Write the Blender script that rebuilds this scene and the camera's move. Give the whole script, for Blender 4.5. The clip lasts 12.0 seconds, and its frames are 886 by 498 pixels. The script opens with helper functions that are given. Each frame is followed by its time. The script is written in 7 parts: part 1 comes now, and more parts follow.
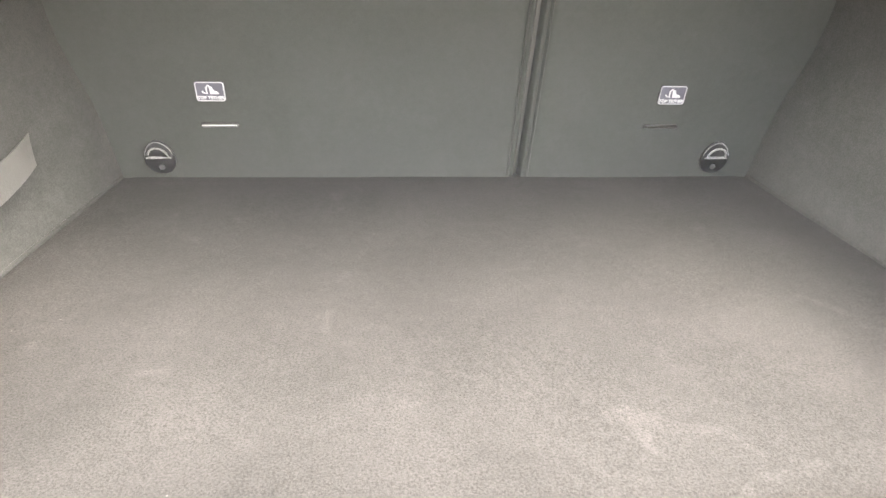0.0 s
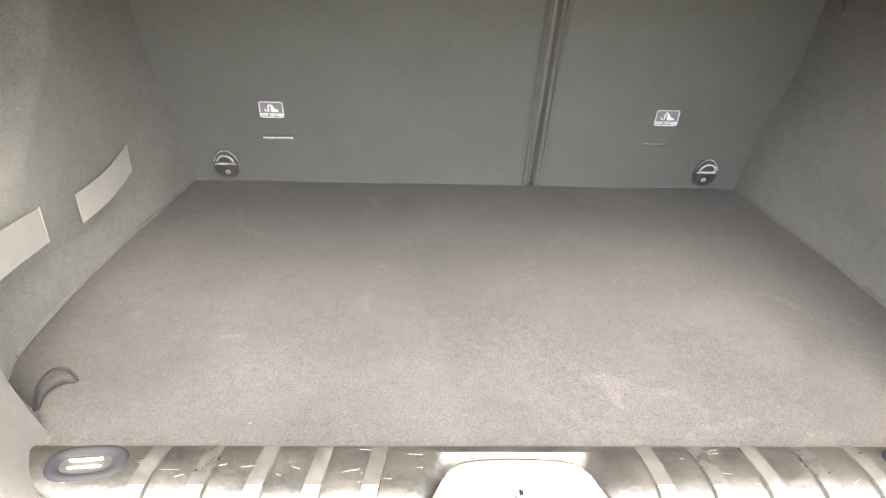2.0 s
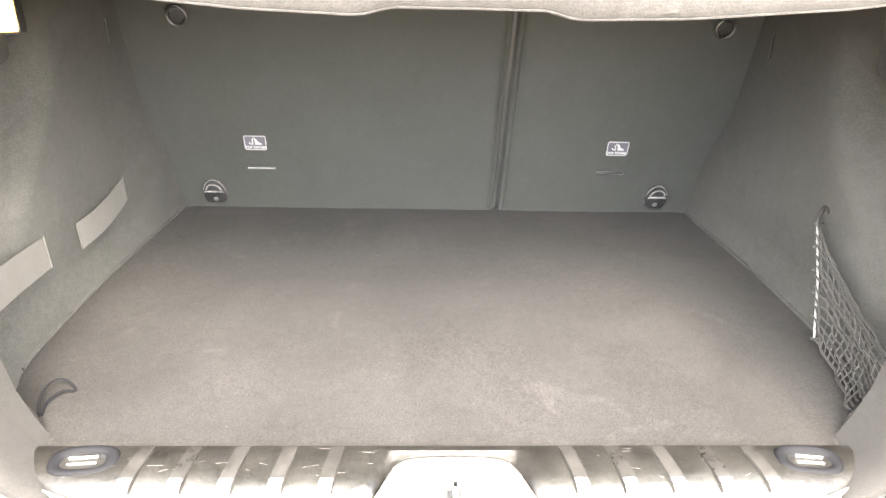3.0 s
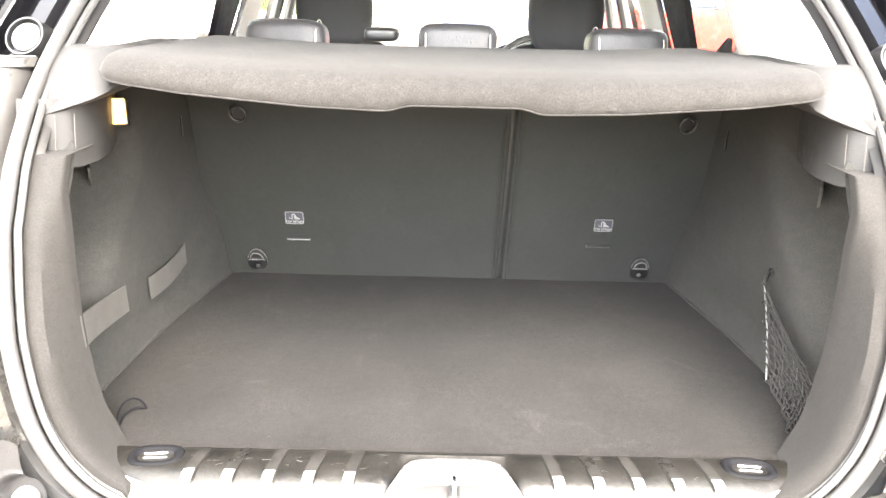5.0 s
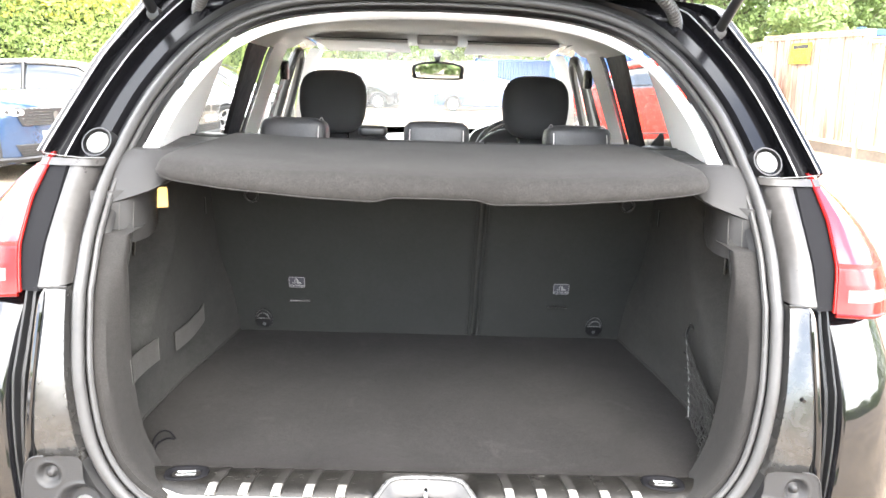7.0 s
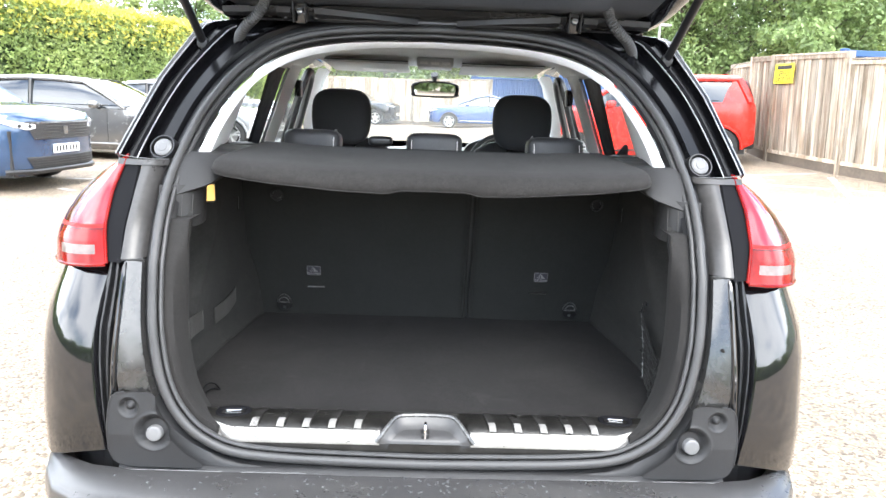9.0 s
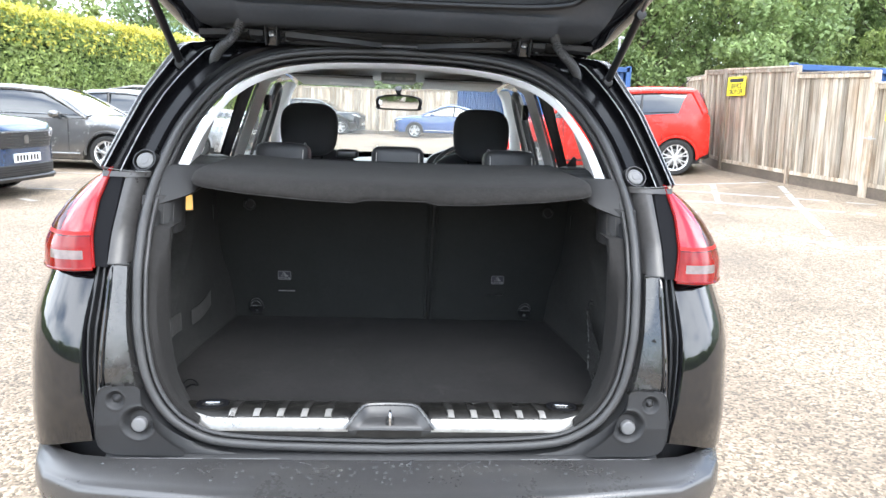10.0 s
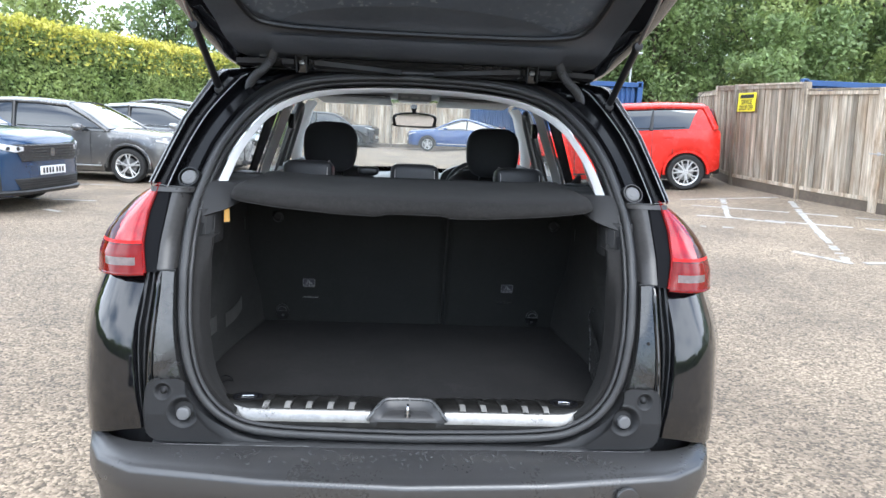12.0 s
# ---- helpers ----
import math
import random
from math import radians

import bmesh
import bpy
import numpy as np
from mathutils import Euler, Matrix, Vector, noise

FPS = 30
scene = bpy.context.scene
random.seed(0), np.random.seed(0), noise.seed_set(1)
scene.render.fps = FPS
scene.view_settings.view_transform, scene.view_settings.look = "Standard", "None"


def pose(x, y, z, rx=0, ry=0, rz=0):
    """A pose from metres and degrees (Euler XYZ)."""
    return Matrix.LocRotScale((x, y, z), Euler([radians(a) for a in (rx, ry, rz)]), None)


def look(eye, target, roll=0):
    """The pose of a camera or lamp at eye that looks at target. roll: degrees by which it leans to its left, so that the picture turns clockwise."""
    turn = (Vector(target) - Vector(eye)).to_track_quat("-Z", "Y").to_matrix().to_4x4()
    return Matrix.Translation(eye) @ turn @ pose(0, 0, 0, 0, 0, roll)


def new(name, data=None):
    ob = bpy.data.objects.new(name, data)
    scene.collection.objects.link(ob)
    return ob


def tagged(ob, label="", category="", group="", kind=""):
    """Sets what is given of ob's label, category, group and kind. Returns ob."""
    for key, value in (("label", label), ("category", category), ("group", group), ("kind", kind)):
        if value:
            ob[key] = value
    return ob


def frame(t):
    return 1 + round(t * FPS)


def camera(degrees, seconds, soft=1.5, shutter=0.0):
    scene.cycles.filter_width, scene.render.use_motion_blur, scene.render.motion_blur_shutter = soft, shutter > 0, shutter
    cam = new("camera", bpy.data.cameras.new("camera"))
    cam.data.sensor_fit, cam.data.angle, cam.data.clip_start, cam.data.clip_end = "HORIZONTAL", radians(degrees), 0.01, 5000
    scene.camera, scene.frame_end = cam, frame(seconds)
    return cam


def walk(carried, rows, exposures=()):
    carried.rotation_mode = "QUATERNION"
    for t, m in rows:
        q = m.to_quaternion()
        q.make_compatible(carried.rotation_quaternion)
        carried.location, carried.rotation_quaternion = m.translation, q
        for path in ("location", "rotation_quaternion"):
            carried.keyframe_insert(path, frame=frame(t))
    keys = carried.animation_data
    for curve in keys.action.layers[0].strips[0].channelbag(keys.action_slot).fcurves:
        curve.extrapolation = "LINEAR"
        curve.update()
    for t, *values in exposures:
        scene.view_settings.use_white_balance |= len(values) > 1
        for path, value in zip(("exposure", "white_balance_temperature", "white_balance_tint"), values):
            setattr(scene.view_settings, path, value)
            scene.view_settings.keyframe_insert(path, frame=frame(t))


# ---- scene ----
# The car's own frame is the world: x to its right, y ahead, z up, y = 0 at its rear shut face.
cam = camera(66.3, 12.0)
PATH = [
    (0, (-0.097, -0.256, 1.027), (0.064, 1.486, 0.086), 1.90),
    (0.5, (-0.098, -0.285, 1.036), (0.012, 1.463, 0.097), 1.90),
    (1, (-0.099, -0.327, 1.044), (-0.006, 1.423, 0.105), 1.90),
    (1.5, (-0.098, -0.366, 1.066), (-0.015, 1.385, 0.129), 1.90),
    (2, (-0.099, -0.412, 1.106), (-0.020, 1.336, 0.162), 2.00),
    (2.5, (-0.081, -0.448, 1.146), (0.002, 1.303, 0.207), 1.85),
    (3, (-0.044, -0.502, 1.172), (0.033, 1.264, 0.261), 1.75),
    (5, (-0.030, -0.718, 1.196), (-0.013, 1.171, 0.537), 1.60),
    (5.5, (-0.048, -0.773, 1.213), (-0.022, 1.130, 0.600), 1.80),
    (6, (-0.056, -0.829, 1.235), (-0.026, 1.091, 0.676), 1.80),
    (6.5, (-0.034, -0.884, 1.247), (-0.001, 1.050, 0.740), 1.90),
    (7, (-0.001, -0.969, 1.271), (0.032, 0.973, 0.796), 1.80),
    (9, (-0.007, -1.273, 1.273), (0.038, 0.680, 0.845), 2.10),
    (9.5, (-0.014, -1.362, 1.278), (0.100, 0.592, 0.865), 2.30),
    (10, (0.000, -1.423, 1.293), (0.143, 0.531, 0.895), 2.30),
    (10.5, (0.030, -1.472, 1.292), (0.168, 0.487, 0.911), 2.30),
    (11, (0.034, -1.507, 1.306), (0.162, 0.453, 0.934), 2.40),
    (11.5, (0.000, -1.554, 1.311), (0.119, 0.409, 0.944), 2.50),
    (12, (-0.016, -1.587, 1.318), (0.091, 0.377, 0.955), 2.50),
]
# The exposure opens up inside the dark boot and closes down outside.
EXPOSURES = [(0, 5.12, 7350, 10), (1.0, 5.1, 7350, 10), (2.5, 5.1, 7350, 10), (4.0, 4.75, 7250, 10), (5.5, 4.25, 7100, 10), (6.5, 3.66, 6850, 10), (7.2, 3.12, 6600, 9), (8.8, 2.30, 6200, 8), (9.5, 1.98, 6100, 8), (10.0, 1.72, 5975, 7.5), (10.5, 1.36, 5850, 7), (12, 1.08, 5750, 7)]
walk(cam, [(t, look(eye, target, roll)) for t, eye, target, roll in PATH], EXPOSURES)

# ---- world and sun ----
world = bpy.data.worlds.new("sky")
scene.world = world
world.use_nodes = True
wn = world.node_tree.nodes
sky = wn.new("ShaderNodeTexSky")
sky.sky_type, sky.sun_disc = "NISHITA", False
SUN_EL, SUN_AZ = 52.0, 160.0
sky.sun_elevation, sky.sun_rotation = radians(SUN_EL), radians(SUN_AZ)
sky.air_density, sky.dust_density, sky.ozone_density = 1.0, 1.6, 1.0
cover = wn.new("ShaderNodeMixRGB")          # broken white cloud over the blue
cloud_noise = wn.new("ShaderNodeTexNoise")
cloud_noise.inputs["Scale"].default_value, cloud_noise.inputs["Detail"].default_value = 2.2, 6
cloud_ramp = wn.new("ShaderNodeValToRGB")
cloud_ramp.color_ramp.elements[0].position, cloud_ramp.color_ramp.elements[1].position = 0.40, 0.57
cover.inputs[2].default_value = (12.5, 12.6, 12.9, 1)
sky_coord = wn.new("ShaderNodeTexCoord")
wl = world.node_tree.links
wl.new(sky_coord.outputs["Generated"], cloud_noise.inputs["Vector"])
wl.new(cloud_noise.outputs["Fac"], cloud_ramp.inputs["Fac"])
wl.new(cloud_ramp.outputs["Color"], cover.inputs[0])
wl.new(sky.outputs["Color"], cover.inputs[1])
wl.new(cover.outputs["Color"], wn["Background"].inputs["Color"])
wn["Background"].inputs["Strength"].default_value = 0.15
sun = new("sun", bpy.data.lights.new("sun", "SUN"))
sun.data.energy, sun.data.angle, sun.data.color = 0.95, radians(30), (1.0, 0.95, 0.88)
sun.rotation_euler = (radians(90 - SUN_EL), 0, radians(180 - SUN_AZ))

# ---- materials ----
def material(name, base, rough=0.5, metal=0.0, vary=0.15, scale=8.0, fine=60.0, bump=0.0, bump_scale=200.0,
             coat=0.0, spec=0.5, sheen=0.0, second=None, island=0.0):
    """A node material: two scales of noise shift the base colour and roughness; fine noise gives relief."""
    m = bpy.data.materials.new(name)
    m.use_nodes = True
    n, l = m.node_tree.nodes, m.node_tree.links
    b = n["Principled BSDF"]
    b.inputs["Roughness"].default_value, b.inputs["Metallic"].default_value = rough, metal
    b.inputs["Specular IOR Level"].default_value = spec
    b.inputs["Coat Weight"].default_value, b.inputs["Coat Roughness"].default_value = coat, 0.03
    b.inputs["Sheen Weight"].default_value = sheen
    co = n.new("ShaderNodeTexCoord")
    big, small = n.new("ShaderNodeTexNoise"), n.new("ShaderNodeTexNoise")
    for tex, s in ((big, scale), (small, fine)):
        tex.inputs["Scale"].default_value, tex.inputs["Detail"].default_value = s, 5
        l.new(co.outputs["Object"], tex.inputs["Vector"])
    add = n.new("ShaderNodeMath")
    add.operation = "MULTIPLY_ADD"
    l.new(small.outputs["Fac"], add.inputs[0])
    add.inputs[1].default_value = 0.6
    l.new(big.outputs["Fac"], add.inputs[2])
    ramp = n.new("ShaderNodeMapRange")
    l.new(add.outputs[0], ramp.inputs["Value"])
    ramp.inputs["From Min"].default_value, ramp.inputs["From Max"].default_value = 0.55, 1.05
    mix = n.new("ShaderNodeMixRGB")
    l.new(ramp.outputs["Result"], mix.inputs[0])
    lo = [c * (1 - vary) for c in base]
    hi = second or [min(1, c * (1 + vary)) for c in base]
    mix.inputs[1].default_value, mix.inputs[2].default_value = (*lo, 1), (*hi, 1)
    out = mix.outputs["Color"]
    if island:
        geo, hsv, mr = n.new("ShaderNodeNewGeometry"), n.new("ShaderNodeHueSaturation"), n.new("ShaderNodeMapRange")
        l.new(geo.outputs["Random Per Island"], mr.inputs["Value"])
        mr.inputs["To Min"].default_value, mr.inputs["To Max"].default_value = 1 - island, 1 + island
        l.new(mr.outputs["Result"], hsv.inputs["Value"])
        l.new(out, hsv.inputs["Color"])
        out = hsv.outputs["Color"]
    l.new(out, b.inputs["Base Color"])
    worn = n.new("ShaderNodeMapRange")
    worn.inputs["To Min"].default_value, worn.inputs["To Max"].default_value = rough * 0.82, min(1.0, rough * 1.22)
    l.new(ramp.outputs["Result"], worn.inputs["Value"]), l.new(worn.outputs["Result"], b.inputs["Roughness"])
    if bump:
        bt, bn = n.new("ShaderNodeTexNoise"), n.new("ShaderNodeBump")
        bt.inputs["Scale"].default_value, bt.inputs["Detail"].default_value = bump_scale, 4
        l.new(co.outputs["Object"], bt.inputs["Vector"])
        l.new(bt.outputs["Fac"], bn.inputs["Height"])
        bn.inputs["Strength"].default_value, bn.inputs["Distance"].default_value = bump, 0.004
        l.new(bn.outputs["Normal"], b.inputs["Normal"])
    return m


def glow(name, base, colour, strength):
    m = material(name, base, 0.4)
    b = m.node_tree.nodes["Principled BSDF"]
    b.inputs["Emission Color"].default_value, b.inputs["Emission Strength"].default_value = (*colour, 1), strength
    return m


def pane_material(name, tint, dust_veil=0.0):
    """Thin glass: clear straight through, with a Fresnel gloss, a little dust and a mixed-in glare haze."""
    m = bpy.data.materials.new(name)
    m.use_nodes = True
    n, l = m.node_tree.nodes, m.node_tree.links
    n.remove(n["Principled BSDF"])
    clear, gloss, mix, fres = n.new("ShaderNodeBsdfTransparent"), n.new("ShaderNodeBsdfGlossy"), n.new("ShaderNodeMixShader"), n.new("ShaderNodeLayerWeight")
    haze, noise_tex = n.new("ShaderNodeBsdfTranslucent"), n.new("ShaderNodeTexNoise")
    clear.inputs["Color"].default_value = (*tint, 1)
    gloss.inputs["Roughness"].default_value = 0.02
    power, gain = n.new("ShaderNodeMath"), n.new("ShaderNodeMath")
    power.operation, power.inputs[1].default_value = "POWER", 4.0
    gain.operation, gain.inputs[1].default_value, gain.inputs[2].default_value = "MULTIPLY_ADD", 0.8, 0.05
    l.new(fres.outputs["Facing"], power.inputs[0]), l.new(power.outputs[0], gain.inputs[0])
    l.new(gain.outputs[0], mix.inputs[0]), l.new(clear.outputs[0], mix.inputs[1]), l.new(gloss.outputs[0], mix.inputs[2])
    dusty, amount = n.new("ShaderNodeMixShader"), n.new("ShaderNodeMath")
    noise_tex.inputs["Scale"].default_value = 9
    haze.inputs["Color"].default_value = (0.7, 0.7, 0.68, 1)
    amount.operation = "MULTIPLY"
    amount.inputs[1].default_value = dust_veil * 2
    l.new(noise_tex.outputs["Fac"], amount.inputs[0]), l.new(amount.outputs[0], dusty.inputs[0])
    l.new(mix.outputs[0], dusty.inputs[1]), l.new(haze.outputs[0], dusty.inputs[2])
    l.new(dusty.outputs[0], n["Material Output"].inputs["Surface"])
    return m


def pile(name, base, grain=380.0, patch=6.0, depth=0.55, scuff=0.0, lint=0.0, mottle=1.0):
    """Short needle-felt pile: strong fine grain, soft patches where it is brushed, pale scuffs and bits of lint."""
    m = bpy.data.materials.new(name)
    m.use_nodes = True
    n, l = m.node_tree.nodes, m.node_tree.links
    b = n["Principled BSDF"]
    b.inputs["Roughness"].default_value, b.inputs["Specular IOR Level"].default_value, b.inputs["Sheen Weight"].default_value = 0.95, 0.08, 0.03
    co = n.new("ShaderNodeTexCoord")

    def field(kind, scale, lo, hi, a, z, detail=4, rough=0.6, warp=0.0):
        t, r = n.new(kind), n.new("ShaderNodeMapRange")
        t.inputs["Scale"].default_value = scale
        if kind == "ShaderNodeTexNoise":
            t.inputs["Detail"].default_value, t.inputs["Roughness"].default_value, t.inputs["Distortion"].default_value = detail, rough, warp
            l.new(t.outputs["Fac"], r.inputs["Value"])
        else:
            l.new(t.outputs["Distance"], r.inputs["Value"])
        l.new(co.outputs["Object"], t.inputs["Vector"])
        r.inputs["From Min"].default_value, r.inputs["From Max"].default_value = lo, hi
        r.inputs["To Min"].default_value, r.inputs["To Max"].default_value = a, z
        return r.outputs["Result"]

    def times(x, y):
        q = n.new("ShaderNodeMath")
        q.operation = "MULTIPLY"
        l.new(x, q.inputs[0]), l.new(y, q.inputs[1])
        return q.outputs[0]

    fine = field("ShaderNodeTexNoise", grain, 0.32, 0.68, 1 - depth, 1 + depth * 1.3, 3, 0.75)
    mid = field("ShaderNodeTexNoise", grain / 6, 0.3, 0.7, 1 - 0.20 * mottle, 1 + 0.22 * mottle, 5, 0.7)
    big = field("ShaderNodeTexNoise", patch, 0.32, 0.68, 1 - 0.22 * mottle, 1 + 0.24 * mottle, 5, 0.6, 0.6)
    total = times(times(fine, mid), big)
    if scuff:
        total = times(total, field("ShaderNodeTexNoise", 11.0, 0.60, 0.72, 1.0, 1 + scuff, 6, 0.65, 1.2))
    if lint:
        total = times(total, field("ShaderNodeTexVoronoi", 22.0, 0.014, 0.03, 1 + lint, 1.0))
    mix = n.new("ShaderNodeMixRGB")
    mix.blend_type, mix.inputs[0].default_value = "MULTIPLY", 1.0
    mix.inputs[1].default_value = (*base, 1)
    l.new(total, mix.inputs[2])
    l.new(mix.outputs["Color"], b.inputs["Base Color"])
    bn = n.new("ShaderNodeBump")
    bn.inputs["Strength"].default_value, bn.inputs["Distance"].default_value = 0.15, 0.0015
    l.new(fine, bn.inputs["Height"])
    l.new(bn.outputs["Normal"], b.inputs["Normal"])
    return m


CARPET = pile("boot_carpet", (0.0158, 0.0149, 0.0146), 430, 7, 0.42, 0.32, 2.0, mottle=0.6)
SEATCLOTH = pile("seat_back_felt", (0.0238, 0.0247, 0.0238), 520, 5, 0.06, 0.08, mottle=0.3)
SIDEFELT = pile("side_felt", (0.0270, 0.0268, 0.0260), 430, 7, 0.22, 0.08, mottle=0.5)
FOOTFELT = pile("foot_felt", (0.0245, 0.0235, 0.0229), 430, 5, 0.15, mottle=0.4)
SHELFCLOTH = pile("shelf_carpet", (0.0240, 0.0229, 0.0223), 520, 6, 0.30, 0.15, mottle=0.6)
PAINT = material("black_paint", (0.006, 0.006, 0.007), 0.05, vary=0.3, scale=3, fine=40, spec=0.6, coat=0.5)
PLASTIC = material("dark_grained_plastic", (0.020, 0.020, 0.021), 0.45, spec=0.35, vary=0.15, scale=6, fine=90, bump=0.25, bump_scale=600)
BUMPERP = material("bumper_plastic", (0.062, 0.060, 0.059), 0.31, vary=0.34, scale=9, fine=120, bump=0.06, bump_scale=700, second=(0.040, 0.039, 0.040), spec=0.95)
PILLARBLACK = material("trim_black", (0.006, 0.006, 0.007), 0.6, vary=0.2, spec=0.06)
PILLARGLOSS = material("satin_black_pillar", (0.006, 0.006, 0.007), 0.20, vary=0.2, spec=0.15)
DUSTPAINT = material("dusty_black_paint", (0.026, 0.0252, 0.0245), 0.16, vary=0.5, scale=5, fine=70, spec=0.9)
# This grey holds soft sky reflection as well as dust.
DUSTSHEEN = material("dusty_sheen_paint", (0.040, 0.038, 0.037), 0.33, vary=0.25, scale=6, fine=90, spec=0.5)
LATCHP = material("latch_plastic", (0.045, 0.044, 0.044), 0.40, vary=0.20, scale=16, fine=120)
LATCHRIM = material("latch_rim", (0.10, 0.10, 0.10), 0.28, metal=0.3, vary=0.2, scale=16, fine=120)
GATEP = material("tailgate_lining_plastic", (0.066, 0.071, 0.081), 0.34, vary=0.15, scale=6, fine=90, bump=0.2, bump_scale=600)
REARGLASS = material("tinted_rear_glass", (0.095, 0.106, 0.125), 0.24, vary=0.2, scale=2, spec=0.8)
SUPPORTP = material("support_plastic", (0.027, 0.0265, 0.027), 0.6, vary=0.15, spec=0.3, bump=0.2, bump_scale=600)
EDGELIGHT = material("rail_edge_highlight", (0.34, 0.34, 0.35), 0.3, vary=0.2)
RINGGREY = material("zinc_ring", (0.13, 0.13, 0.128), 0.3, vary=0.15)
DROPLET = material("water_droplet", (0.06, 0.062, 0.065), 0.05, vary=0.05, coat=1.0)
SATIN = material("satin_black", (0.012, 0.012, 0.013), 0.35, vary=0.2, scale=6, fine=90)
RUBBER = material("seal_rubber", (0.040, 0.0397, 0.0402), 0.50, vary=0.2, scale=10, fine=80)
SILLSHEEN = material("sill_sheen_metal", (0.30, 0.29, 0.275), 0.30, metal=0.6, vary=0.25, scale=14, fine=90, bump=0.15, bump_scale=90)
RIBMAT = material("worn_sill_rib", (0.0200, 0.0190, 0.0180), 0.32, spec=0.35, vary=0.4, scale=20, fine=120)
SCRATCH = material("pale_scratch", (0.10, 0.095, 0.088), 0.5, vary=0.3)
SCUFF = material("scuffed_sill_plastic", (0.0100, 0.0095, 0.0088), 0.34, vary=0.4, scale=18, fine=160, bump=0.2, bump_scale=120, second=(0.0175, 0.0165, 0.0150), spec=0.30)
LINING = material("headliner_cloth", (0.68, 0.68, 0.67), 0.9, vary=0.05, scale=4, fine=200, bump=0.2, bump_scale=500)
VISOR = material("visor_vinyl", (0.52, 0.525, 0.52), 0.6, vary=0.06, scale=5, fine=150, bump=0.2, bump_scale=400)
PILLAR = material("pillar_trim", (0.72, 0.715, 0.71), 0.55, vary=0.05, scale=4, fine=120)
LEATHER = material("black_leather", (0.030, 0.030, 0.032), 0.42, vary=0.2, scale=8, fine=140, bump=0.3, bump_scale=260)
STITCH = material("pale_stitching", (0.55, 0.53, 0.5), 0.8)
CHROME = material("bright_metal", (0.7, 0.7, 0.7), 0.2, metal=1.0, vary=0.1)
STEEL = material("dull_steel", (0.35, 0.35, 0.35), 0.35, metal=1.0, vary=0.2)
CAPGREY = material("grey_buffer_cap", (0.125, 0.125, 0.127), 0.40, vary=0.12)
WHITEP = material("white_rubber_cap", (0.72, 0.71, 0.69), 0.5, vary=0.08)
LABELW = material("label_print", (0.23, 0.23, 0.228), 0.5, vary=0.03)
LABELD = material("label_ground", (0.035, 0.033, 0.045), 0.45)
STRAPM = material("grey_elastic", (0.052, 0.050, 0.048), 0.85, vary=0.15, scale=20, fine=300, bump=0.3, bump_scale=500)
NETM = material("net_cord", (0.013, 0.0126, 0.012), 0.7, vary=0.3)
REDLENS = material("red_lamp_lens", (0.34, 0.004, 0.003), 0.03, vary=0.35, scale=14, fine=60, spec=0.9, coat=0.4)
REDFRAME = material("red_lamp_frame", (0.14, 0.005, 0.004), 0.10, vary=0.3, spec=0.25)
BRAKERED = material("brake_bar_red", (0.55, 0.008, 0.006), 0.30, vary=0.1, spec=0.2)
SMOKED = material("smoked_red_lens", (0.050, 0.004, 0.005), 0.10, vary=0.2, spec=0.3)
REDSTEP = material("dim_red_lens", (0.15, 0.005, 0.004), 0.08, vary=0.3, spec=0.4)
REDDARK = material("dark_red_lens", (0.06, 0.002, 0.002), 0.1, vary=0.2)
CLEARLENS = material("pink_clear_lens", (0.13, 0.10, 0.092), 0.22, vary=0.15, scale=60, spec=0.4)
GLASS = pane_material("window_glass", (0.93, 0.955, 0.945), 0.012)
# The screen's haze stands for washed-out glare as well as dust.
SCREEN = pane_material("windscreen_glass", (0.92, 0.945, 0.93), 0.05)
PRIVACY = material("privacy_glass", (0.010, 0.012, 0.018), 0.6, vary=0.2, spec=0.12)
DARKGLASS = material("dark_window", (0.012, 0.015, 0.017), 0.03, spec=1.0, coat=0.5, vary=0.2)
MIRROR = material("mirror_glass", (0.80, 0.81, 0.82), 0.02, metal=1.0, vary=0.02)
AMBER = glow("boot_lamp_lens", (0.75, 0.48, 0.15), (1.0, 0.55, 0.15), 0.28)
TYRE = material("tyre_rubber", (0.02, 0.02, 0.02), 0.8, vary=0.2)
ALLOY = material("alloy_rim", (0.68, 0.68, 0.68), 0.38, metal=0.7, vary=0.1)
BLUEP = material("blue_paint", (0.022, 0.052, 0.115), 0.22, metal=0.35, vary=0.1, coat=1.0)
BRIGHTBLUEP = material("bright_blue_paint", (0.025, 0.07, 0.22), 0.25, vary=0.1, coat=1.0)
GREYP = material("grey_paint", (0.165, 0.162, 0.158), 0.24, metal=0.6, vary=0.1, coat=1.0)
WHITECAR = material("white_paint", (0.74, 0.74, 0.73), 0.22, vary=0.05, coat=0.8)
SILVERP = material("silver_paint", (0.42, 0.43, 0.44), 0.3, metal=0.5, vary=0.1, coat=1.0)
REDP = material("red_paint", (0.64, 0.020, 0.012), 0.25, vary=0.08, coat=0.35)
PLATE = material("plate_white", (0.8, 0.8, 0.78), 0.4, vary=0.03)
YELLOW = material("yellow_sign", (0.85, 0.72, 0.02), 0.45, vary=0.04)
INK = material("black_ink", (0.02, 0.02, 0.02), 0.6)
ROAD = material("worn_road_paint", (0.40, 0.38, 0.345), 0.8, vary=0.45, scale=7, fine=60, second=(0.50, 0.48, 0.45), bump=0.3, bump_scale=60)
CONTAINER = material("blue_container", (0.022, 0.070, 0.20), 0.5, vary=0.15, scale=1.2, fine=12)
GALV = material("galvanised_post", (0.45, 0.46, 0.47), 0.45, metal=0.6)
